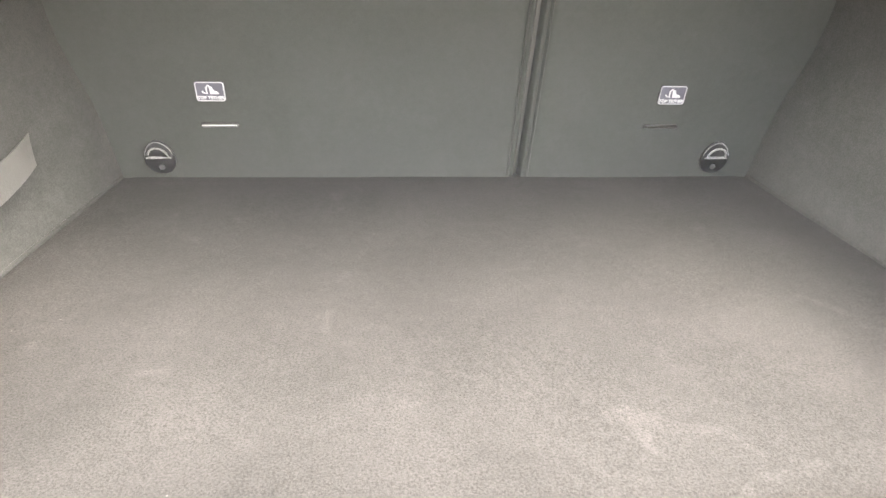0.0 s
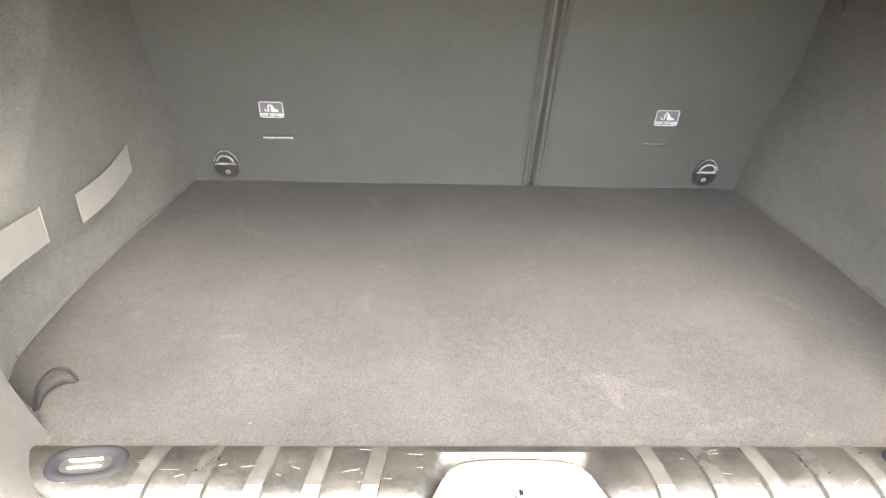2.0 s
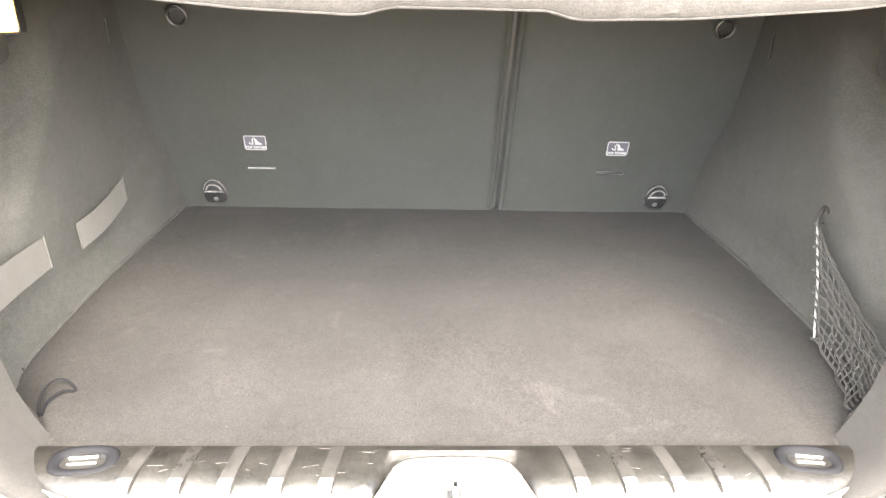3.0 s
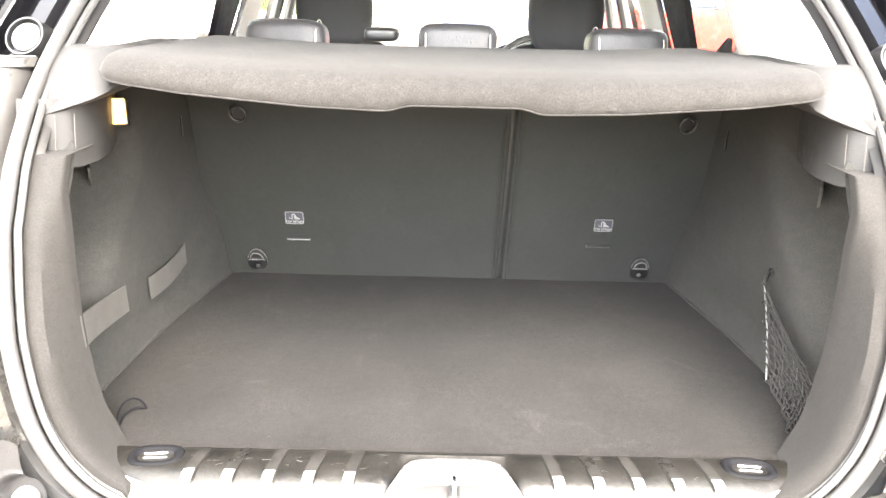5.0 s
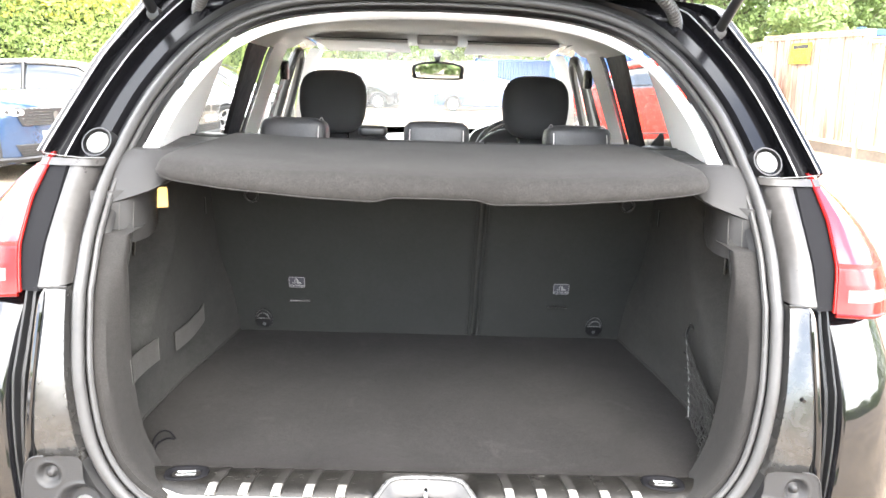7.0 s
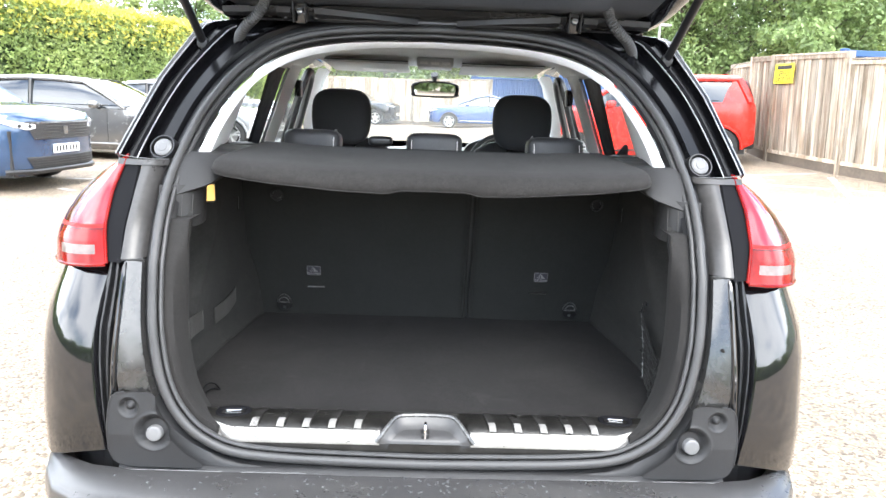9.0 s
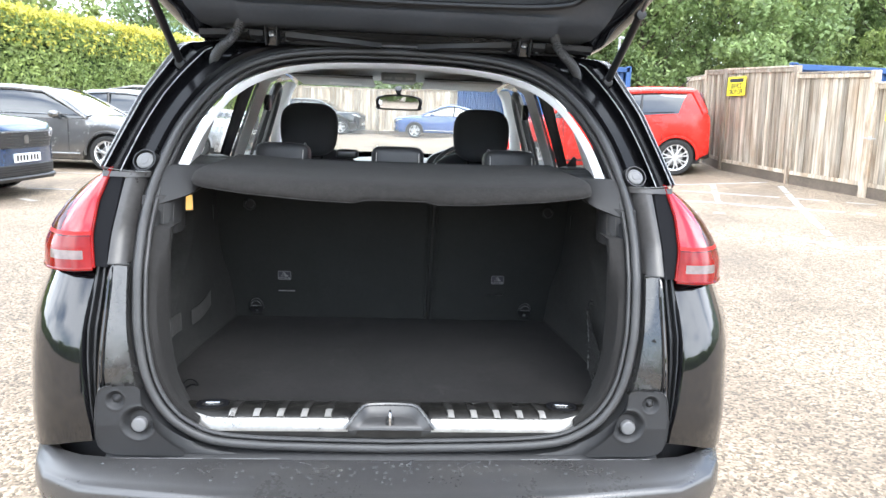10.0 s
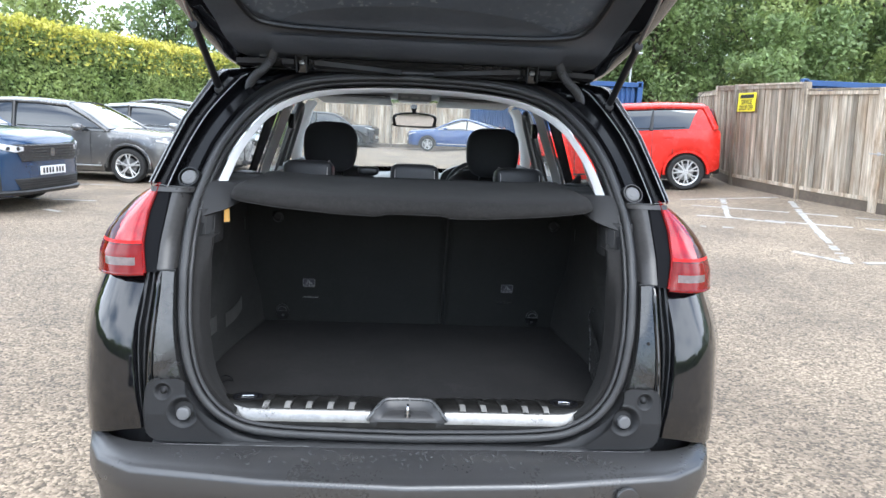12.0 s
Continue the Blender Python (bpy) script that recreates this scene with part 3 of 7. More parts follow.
    part("lamp_rim", tube([row[1] + Vector((s * -0.003, -0.002, 0)) for row in lamp_rows], 0.0024, 6), REDFRAME, lamp)
    part("lamp_ledge", tube([row_pt + Vector((0, -0.004, -0.003)) for row_pt in lamp_rows[0][1:8]], 0.0035, 6), REDFRAME, lamp)
    rows = []
    for f in np.linspace(0, 1, 10):
        z = 0.930 + 0.192 * f
        xa = interp(f, [0, 0.2, 0.7, 1], [0.622, 0.629, 0.633, 0.640])
        xb = interp(f, [0, 0.3, 0.65, 1], [0.660, 0.678, 0.687, 0.680])
        y = prof(z)
        rows.append([(s * xa, y - 0.004, z), (s * (xa + 0.004), y - 0.010, z), (s * (xa + xb) / 2, y - 0.008, z), (s * xb, y - 0.002, z), (s * (xb + 0.01), y + 0.04, z)])
    part("lamp_side_trim", sheet(rows), PILLARBLACK, car, "matt black trim beside the lamp")
    # roof pillar between seal and drip rail
    n0, n1 = n_low - 1, N_HALF - 1
    rows = []
    for i in range(n0, n1 + 1):
        p = inner[i]
        g = (i - n0) / (n1 - n0)
        z = interp(g, [0, 0.35, 0.62, 0.80, 1.0], [1.13, 1.30, 1.448, 1.464, 1.474])
        x = interp(g, [0, 0.35, 0.62, 0.80, 1.0], [0.700, 0.668, 0.610, 0.45, 0.0])
        q = Vector((x, prof(z) + 0.015 * (g > 0.6), z))
        prof_pts = [(0, 0), (0.06, -0.012), (0.30, -0.006), (0.36, 0.012), (0.52, 0.014), (0.56, -0.012), (0.64, -0.014), (0.68, 0.006), (0.86, 0.006), (0.90, -0.014), (1.0, -0.010), (1.04, 0.02)]
        rows.append([Vector((s * v.x, v.y, v.z)) for v in (lerp(p, q, a) + Vector((0, b * 0.8, b * -0.5)) for a, b in prof_pts)])
    part("roof_pillar", sheet(rows), PILLARGLOSS, car, "black pillar with drain channels")
    # Thin pale beads paint the sky highlights along the rail edges.
    for col, rad in ((5, 0.0014), (9, 0.0016), (10, 0.0017)):
        part("pillar_highlight", tube([row[col] + Vector((0, -0.001, -0.001)) for row in rows[:int(len(rows) * 0.66)]], rad, 6), EDGELIGHT, car)
    # round buffer in its cup on the shoulder, and the ledge under it
    cup = part("buffer_cup", lathe([(0.0, 0.004), (0.0235, 0.004), (0.0255, -0.008), (0.028, -0.008), (0.031, 0.014)], 28, pose(s * 0.602, 0.262, 1.147, -30, 0, s * 8)), SATIN, car)
    part("buffer", lathe([(0.0, -0.009), (0.010, -0.009), (0.011, -0.0078), (0.0165, -0.0078), (0.0205, -0.005), (0.0215, 0.003)], 28, pose(s * 0.602, 0.262, 1.147, -30, 0, s * 8)), CAPGREY, cup, "pale grey round buffer")
    # The ledge's grey stands in for the sky it reflects.
    part("shoulder_ledge", sheet([[Vector((s * x, prof(z) + dy, z)) for x, dy in ((0.582, 0.0), (0.592, -0.010), (0.62, -0.014), (0.655, -0.013), (0.690, -0.006), (0.700, 0.012))] for z in (1.112, 1.116, 1.120, 1.124)]), DUSTSHEEN, car, "black shoulder under the buffer, sky sheen in its grey")
    # Pale bead drawn as the highlight along the ledge's upper edge.
    part("shoulder_highlight", tube([(s * x, prof(1.124) + dy, 1.125 + 0.10 * max(0, x - 0.63)) for x, dy in ((0.584, -0.002), (0.592, -0.011), (0.62, -0.015), (0.655, -0.014), (0.690, -0.007))], 0.0009, 6), CAPGREY, car)



for s in (-1, 1):
    side_panels(s)
part("sill_shut_panel", sheet([[(x, 0.016, 0.535), (x, -0.004, 0.528), (x, -0.02, 0.520), (x, -0.03, 0.50)] for x in np.linspace(-0.62, 0.62, 24)]), PLASTIC, car)

# Bumper: ledge, crease, face.
rows = []
for k in range(49):
    u = -1 + k / 24
    a = abs(u)
    x_top = math.copysign(interp(a, [0, 0.75, 0.9, 1.0], [0, 0.63, 0.79, 0.835]), u)
    y_in = interp(a, [0, 0.7, 0.8, 0.9, 1.0], [-0.022, -0.02, 0.0, 0.06, 0.30])
    z_in = interp(a, [0, 0.7, 0.85, 1.0], [0.522, 0.524, 0.520, 0.518])
    x_cr = math.copysign(interp(a, [0, 0.75, 0.9, 1.0], [0, 0.635, 0.798, 0.842]), u)
    y_cr = interp(a, [0, 0.4, 0.75, 0.84, 0.9, 1.0], [-0.150, -0.143, -0.108, -0.055, 0.045, 0.30])
    z_cr = interp(a, [0, 0.75, 0.9, 1.0], [0.500, 0.512, 0.512, 0.508])
    pts = []
    for g in (0, 0.03, 0.3, 0.6, 0.85, 0.95):
        pts.append((x_top + (x_cr - x_top) * g, y_in + (y_cr - y_in) * g, z_in + (z_cr - z_in) * g + 0.006 * math.sin(math.pi * g) - (0.012 if g == 0 else 0)))
    for q in (10, 25, 40, 55, 70, 85):
        pts.append((x_cr, y_cr - 0.015 * math.sin(radians(q)), z_cr + 0.001 - 0.015 * (1 - math.cos(radians(q)))))
    inw = 0.0 if a < 0.8 else 0.3
    for dy, z in ((-0.0145, 0.466), (-0.010, 0.45), (0.012, 0.40), (0.03, 0.34), (0.07, 0.29)):
        pts.append((x_cr * (1.006 if z > 0.44 else 0.995), y_cr + dy * (1 - inw), z))
    rows.append(pts)
bumper = part("bumper", sheet(rows), BUMPERP, car, "dark grey textured plastic rear bumper, scuffed on top")
for x0, x1 in ((-0.60, -0.41), (-0.37, -0.24), (0.30, 0.44), (0.47, 0.60)):
    part("worn_edge", tube([(x, -0.0225 + 0.0006 * math.sin(x * 90), 0.5235 + 0.0005 * math.sin(x * 140)) for x in np.linspace(x0, x1, 12)], 0.0010, 5), CAPGREY, bumper, "pale worn edge")
rng_b = np.random.default_rng(3)
bms = []
for _ in range(230):
    u, g, r = rng_b.normal(0, 0.30), rng_b.uniform(0.02, 0.8) ** 1.6, rng_b.uniform(0.0009, 0.0034)
    if abs(u) > 0.62:
        continue
    yc = interp(abs(u), [0, 0.32, 0.63], [-0.150, -0.143, -0.108])
    zc = interp(abs(u), [0, 0.63], [0.500, 0.512])
    y, z = -0.022 + (yc + 0.022) * g, 0.522 + (zc - 0.522) * g + 0.006 * math.sin(math.pi * g)
    bm = bmesh.new()
    bmesh.ops.create_uvsphere(bm, u_segments=8, v_segments=5, radius=1.0)
    bm.transform(Matrix.Translation((u, y, z)) @ Matrix.Diagonal((r * rng_b.uniform(0.8, 1.5), r, r * 0.45, 1)))
    bms.append(bm)
tagged(part("water_spray", joined(*bms), DROPLET, bumper, "small beads of water on the bumper"), kind="stuff")
part("towing_eye_cover", lathe([(0.0, -0.003), (0.026, -0.003), (0.0275, -0.001), (0.0275, 0.006)], 28, pose(0.522, -0.1475, 0.468, 0, 0, 6)), BUMPERP, bumper)

# ---- boot: floor, sill, side trims, seat backs ----
FL = [(0.475, 0.098), (0.505, 0.125), (0.535, 0.17), (0.565, 0.235), (0.566, 0.33), (0.552, 0.50), (0.535, 0.64), (0.515, 0.80)]
fl_curve = spline([(x, y, 0) for x, y in FL], 4)
rows = []
for k in range(61):
    y = 0.092 + (0.80 - 0.092) * k / 60
    w = interp(y, [p.y for p in fl_curve], [p.x for p in fl_curve]) + 0.006
    rows.append([(w * (-1 + j / 40), y, 0.600 + 0.0015 * noise.noise((w * (-1 + j / 40) * 5, y * 5, 0)) - (0.010 if k == 0 else 0.003 if k == 1 else 0) - 0.002 * (abs(j - 40) > 38)) for j in range(81)])
boot_floor = part("boot_floor", sheet(rows), CARPET, car, "dark grey carpeted boot floor with pale scuff marks")
part("floor_edge", sheet([[(-0.478, 0.095, 0.596), (-0.2, 0.093, 0.597), (0.2, 0.093, 0.597), (0.478, 0.095, 0.596)], [(-0.478, 0.097, 0.57), (-0.2, 0.095, 0.57), (0.2, 0.095, 0.57), (0.478, 0.097, 0.57)]]), CARPET, boot_floor)
cord = spline([(-0.500, 0.150, 0.600), (-0.507, 0.166, 0.607), (-0.509, 0.186, 0.612), (-0.503, 0.204, 0.614), (-0.490, 0.208, 0.610), (-0.478, 0.200, 0.600), (-0.490, 0.192, 0.606), (-0.500, 0.172, 0.606), (-0.498, 0.152, 0.600)], 6)
part("pull_loop", tube(cord, 0.0018, 8), PILLARBLACK, boot_floor, "grey cord pull loop")

# Scuff plate: sloped lip, top with raised ribs, latch recess in the middle.
rows = []
for k in range(121):
    x = -0.47 + 0.94 * k / 120
    a = abs(x)
    end = interp(a, [0, 0.40, 0.47], [0, 0, 1])
    lat = interp(a, [0, 0.072, 0.092, 0.2], [1, 1, 0, 0])
    sag = -0.016 * lat
    rows.append([(x, 0.006 + 0.03 * end, 0.560 + 0.03 * end), (x, 0.008 + 0.03 * end, 0.582 + 0.02 * end + 0.3 * sag), (x, 0.020 + 0.02 * end, 0.602 + 0.006 * end + sag), (x, 0.034 + 0.012 * end, 0.611 + sag),
                 (x, 0.050, 0.614 + sag * 0.9), (x, 0.064, 0.614 + sag * 0.7), (x, 0.080, 0.613), (x, 0.093, 0.608), (x, 0.097, 0.585)])
sill = part("sill_scuff_plate", sheet(rows), SCUFF, car, "glossy scuffed black plastic loading sill")
# Pale metal skin puts the front slope's sky reflection into its colour.
for a0, a1 in ((-0.462, -0.094), (0.094, 0.462)):
    strip_rows = []
    for x in np.linspace(a0, a1, 30):
        e = interp(abs(x), [0, 0.40, 0.47], [0, 0, 1])
        strip_rows.append([(x, y + 0.02 * e * k1, z + 0.012 * e) for y, z, k1 in ((0.0045, 0.576, 1.4), (0.006, 0.586, 1.3), (0.0125, 0.5975, 1.1), (0.0165, 0.6025, 1.0), (0.018, 0.603, 1.0), (0.020, 0.600, 1.0))])
    part("sill_sheen_strip", sheet(strip_rows), SILLSHEEN, sill, "pale satin strip holding the sill's sky sheen")
for k in range(14):
    x = -0.346 + k * 0.0532
    if abs(x) < 0.095:
        continue
    lean = 0.010 * math.copysign(1, x) * 0.6
    pts = [(x + lean * 1.2, 0.0225, 0.6065), (x + lean, 0.030, 0.6115), (x + lean * 0.6, 0.046, 0.6145), (x, 0.068, 0.6145), (x - lean * 0.3, 0.088, 0.6105)]
    bm = sheet([[(px - 0.0092, py + 0.002, pz - 0.004), (px - 0.0078, py - 0.001, pz + 0.0026), (px, py - 0.0012, pz + 0.0032), (px + 0.0078, py - 0.001, pz + 0.0026), (px + 0.0092, py + 0.002, pz - 0.004)] for px, py, pz in pts])
    part("rib", bm, RIBMAT, sill)
    # Pale tips paint the highlights where the ribs run onto the slope.
    tip = [(x + lean * 1.3, 0.0165, 0.6030), (x + lean * 1.2, 0.0225, 0.6068), (x + lean, 0.030, 0.6120), (x + lean * 0.8, 0.036, 0.6136)]
    part("rib_glint", sheet([[(px - 0.0082, py, pz - 0.003), (px - 0.0070, py - 0.001, pz + 0.0034), (px, py - 0.0012, pz + 0.0040), (px + 0.0070, py - 0.001, pz + 0.0034), (px + 0.0082, py, pz - 0.003)] for px, py, pz in tip]), SILLSHEEN, sill, "pale tip holding the rib's highlight")
for s in (-1, 1):
    cx, cy = s * 0.407, 0.064
    oval = [(math.copysign(abs(math.cos(a)) ** 0.7, math.cos(a)), math.copysign(abs(math.sin(a)) ** 0.7, math.sin(a))) for a in np.linspace(0, 2 * math.pi, 33)[:-1]]
    mt = pose(cx, cy, 0.6145, 5, 0, s * -5)
    rings = [[mt @ Vector((x * w, y * d, h)) for x, y in oval] for w, d, h in ((0.038, 0.0215, -0.003), (0.0365, 0.0205, 0.0005), (0.034, 0.0185, 0.0024), (0.029, 0.0155, 0.0026), (0.026, 0.0130, 0.0016), (0.023, 0.0105, -0.001))]
    clip = part("tie_down_cover", sheet([list(c) for c in zip(*rings)], closed=True), PILLARBLACK, sill, "black oval cover with a bright recess")
    part("tie_down_recess", sheet([[mt @ Vector((x * 0.023 * f, y * 0.0105 * f, -0.001)) for f in (1, 0.5, 0.02)] for x, y in oval], closed=True), SATIN, clip)
    part("tie_down_bar", tube([mt @ Vector((-0.015, 0.003, 0.001)), mt @ Vector((0.015, 0.003, 0.001))], 0.0018, 8), CHROME, clip, "bright metal bar")
    part("tie_down_lip", tube([mt @ Vector((-0.015, -0.005, 0.0004)), mt @ Vector((0.015, -0.005, 0.0004))], 0.0011, 6), CHROME, clip)
rng_s = np.random.default_rng(8)
bms = []
for _ in range(40):
    x, y, a, ln = rng_s.uniform(-0.44, 0.44), rng_s.uniform(0.038, 0.086), rng_s.uniform(-1.2, 1.2), rng_s.uniform(0.004, 0.022)
    if abs(x) > 0.09:
        z = interp(y, [0.034, 0.050, 0.064, 0.080, 0.093], [0.611, 0.614, 0.614, 0.613, 0.608]) + 0.0006
        z2 = interp(y + ln * 0.3 * math.sin(a), [0.034, 0.050, 0.064, 0.080, 0.093], [0.611, 0.614, 0.614, 0.613, 0.608]) + 0.0006
        bms.append(tube([(x, y, z), (x + ln * math.cos(a), y + ln * 0.3 * math.sin(a), z2)], rng_s.uniform(0.00008, 0.00018), 5))
tagged(part("scratches", joined(*bms), SCRATCH, sill, "fine pale scratches"), kind="stuff")
latch_out = spline([(-0.100, 0.002, 0.584), (-0.090, 0.008, 0.597), (-0.076, 0.026, 0.6105), (-0.060, 0.050, 0.6175), (-0.030, 0.058, 0.6185), (0.030, 0.058, 0.6185), (0.060, 0.050, 0.6175), (0.076, 0.026, 0.6105), (0.090, 0.008, 0.597), (0.100, 0.002, 0.584)], 5)
latch = part("latch_surround", tube(latch_out, 0.0042, 8), LATCHRIM, sill, "satin grey latch surround")
part("latch_collar", sheet([[p + Vector((0, d, h)) for d, h in ((0.0, 0.001), (0.010, -0.003), (0.016, -0.014))] for p in latch_out[3:-3]]), SCUFF, latch)
part("latch_dish", sheet([[lerp(p, (p.x * 0.78, 0.006 + (p.y - 0.002) * 0.55, 0.579 + (p.z - 0.584) * 0.50), f) - Vector((0, 0, 0.003 * math.sin(math.pi * f))) for f in (0, 0.15, 0.4, 0.7, 1)] for p in latch_out]), LATCHP, sill)
part("latch_face", sheet([[(p.x * 0.78 * g, 0.006 + (p.y - 0.002) * 0.55, 0.579 + (p.z - 0.584) * 0.50) for g in (-1, -0.6, -0.2, 0.2, 0.6, 1)] for p in latch_out[len(latch_out) // 2:]]), LATCHP, sill)
part("striker_slot", box(-0.008, 0.008, 0.010, 0.034, 0.590, 0.6005, 0.002), INK, sill)
part("latch_striker", tube(spline([(0.0, 0.034, 0.592), (0.0, 0.032, 0.612), (0.0, 0.024, 0.617), (0.0, 0.014, 0.611), (0.0, 0.012, 0.588)], 4), 0.0030, 8), CHROME, sill, "bright steel striker loop")

# Seat backs, split two to one.
def seat_y(z):
    return 0.786 - 0.19 * (z - 0.6)


def seat_back(name, x0, x1, label):
    rows = []
    steps = [0, 0.0008, 0.002, 0.0035, 0.006, 0.009, 0.0115, 0.014]
    for x in [x0 + d for d in steps] + list(np.linspace(x0 + 0.025, x1 - 0.025, 44)) + [x1 - d for d in steps[::-1]]:
        x = float(x)
        e = min(x - x0, x1 - x)
        row = []
        for k in range(29):
            z = 0.575 + 0.54 * k / 28
            lean = 0.016 * (z - 0.6) / 0.5 * (1 if x1 > 0.3 and x0 > 0 else 1)
            y = seat_y(z) - 0.004 * noise.noise((x * 4, z * 4, 3)) + 0.022 * max(0, 1 - e / 0.006) ** 2 + 0.0022 * math.exp(-((e - 0.0115) / 0.0016) ** 2)
            row.append((x + lean * (0.5 if abs(x - 0.118) < 0.06 else 0), y, z))
        rows.append([(row[0][0], row[0][1] + 0.05, row[0][2])] + row + [(row[-1][0], row[-1][1] + 0.09, row[-1][2] + 0.012)])
    ob = part(name, sheet(rows), SEATCLOTH, car, label)
    for xw, d in ((x0 + 0.015, 1), (x1 - 0.015, -1)):
        if abs(xw) < 0.3:
            part("welt", tube([(xw + 0.008 * (z - 0.6) / 0.5, seat_y(z) - 0.001, z) for z in np.linspace(0.60, 1.11, 12)], 0.0014, 6), SEATCLOTH, ob)
    return ob


seat_l = seat_back("rear_seat_back", -0.66, 0.116, "charcoal felt-backed rear seat back, wider section")
seat_r = seat_back("rear_seat_back", 0.120, 0.66, "charcoal felt-backed rear seat back, narrower section")
# Added black sheet: the shade inside the split is its colour.
part("seat_gap_shade", sheet([[(x, seat_y(z) + 0.018, z) for z in (0.58, 1.10)] for x in (0.09, 0.15)]), INK, seat_l)
SLOPE = math.degrees(math.atan(0.19))


def on_seat(x, z, dy=0.0):
    """A frame on the seat back: x right, z up the slope, facing the rear."""
    return pose(x, seat_y(z) - 0.0045 + dy, z, SLOPE, 0, 0)


def rounded(w, h, r, n=4):
    out = []
    for cx, cz, a0 in ((w - r, h - r, 0), (r - w, h - r, 90), (r - w, r - h, 180), (w - r, r - h, 270)):
        out += [(cx + r * math.cos(radians(a0 + 90 * k / n)), cz + r * math.sin(radians(a0 + 90 * k / n))) for k in range(n + 1)]
    return out


def seat_fittings(owner, x_label, x_slot, x_ring, x_up, bar):
    m = on_seat(x_label, 0.749) @ Matrix.Diagonal((0.94, 1, 0.94, 1))
    lab = part("tether_label", prism(rounded(0.0225, 0.0165, 0.004), 0.001, m @ pose(0, -0.001, 0)), LABELD, owner, "small printed top tether label", smooth=False)
    part("label_border", tube([m @ Vector((x * 0.95, -0.0012, z * 0.94)) for x, z in rounded(0.0225, 0.0165, 0.004)], 0.0007, 5, closed=True), LABELW, lab)
    words("TOP TETHER", 0.0072, m @ pose(0, -0.0013, -0.0105, 90, 0, 0), LABELW, lab)
    anchor = [(-0.012, 0.0), (-0.010, -0.003), (-0.005, -0.004), (-0.0055, 0.006), (-0.002, 0.010), (0.001, 0.006), (0.004, 0.0), (0.010, -0.003), (0.013, -0.004)]
    part("label_anchor", tube([m @ Vector((x, -0.0014, z + 0.001)) for x, z in anchor], 0.0012, 5), LABELW, lab)
    part("label_child_seat", prism([(0.000, -0.005), (0.012, -0.005), (0.012, -0.001), (0.006, 0.001), (0.003, 0.008), (-0.001, 0.008)], 0.0006, m @ pose(0, -0.0016, 0.001)), LABELW, lab, smooth=False)
    ms = on_seat(x_slot, 0.6945)
    slot = part("tether_slot", box(-0.027, 0.027, -0.002, 0.003, -0.0030, 0.0030, 0.001, 1, ms), INK, owner, "slit with a bright tether bar")
    # Each side's bar has its own tone, the metal's glint put into colour.
    part("tether_bar", tube([ms @ Vector((-0.026, -0.003, 0.0012)), ms @ Vector((0.026, -0.003, 0.0012))], 0.0010, 6), bar, slot)
    mr = on_seat(x_ring, 0.640) @ Matrix.Diagonal((1.12, 1, 1.10, 1))
    plate = part("lashing_plate", prism([(0.0205 * math.cos(a) * (1 - 0.12 * math.sin(a)), 0.0265 * math.sin(a)) for a in np.linspace(0, 2 * math.pi, 25)[:-1]], 0.005, mr @ pose(0, -0.005, 0), 0.0015, 2), SATIN, owner, "black oval plate with a lashing ring")
    arc = [mr @ Vector((0.0135 * math.cos(a), -0.0085 - 0.004 * math.sin(a), 0.003 + 0.017 * math.sin(a))) for a in np.linspace(0, math.pi, 13)]
    part("lashing_ring", tube(arc + [arc[0]], 0.0015, 8), RINGGREY, plate, "bright steel ring")
    part("plate_edge", tube([mr @ Vector((0.0200 * math.cos(a) * (1 - 0.12 * math.sin(a)), -0.0052, 0.0258 * math.sin(a))) for a in np.linspace(0.2, 2.94, 16)], 0.0008, 5), RINGGREY, plate)
    part("ring_bar", tube([mr @ Vector((-0.0165, -0.0085, 0.002)), mr @ Vector((0.0165, -0.0085, 0.002))], 0.0012, 6), RINGGREY, plate)
    part("plate_screw", lathe([(0, -0.002), (0.0035, -0.002), (0.0045, 0.0)], 12, mr @ pose(0.0005, -0.0055, -0.0145)), STEEL, plate)
    mu = on_seat(x_up, 0.987)
    up = part("release_ring", tube([mu @ Vector((0.016 * math.cos(a), -0.006, 0.016 * math.sin(a))) for a in np.linspace(0, 2 * math.pi, 21)[:-1]], 0.0028, 8, closed=True), SATIN, owner, "black ring under the shelf")
    part("ring_boss", lathe([(0, -0.004), (0.012, -0.004), (0.014, 0.002)], 16, mu), SATIN, up)


seat_fittings(seat_l, -0.3545, -0.349, -0.449, -0.452, LABELW)
seat_fittings(seat_r, 0.3455, 0.340, 0.4455, 0.487, RIBMAT)

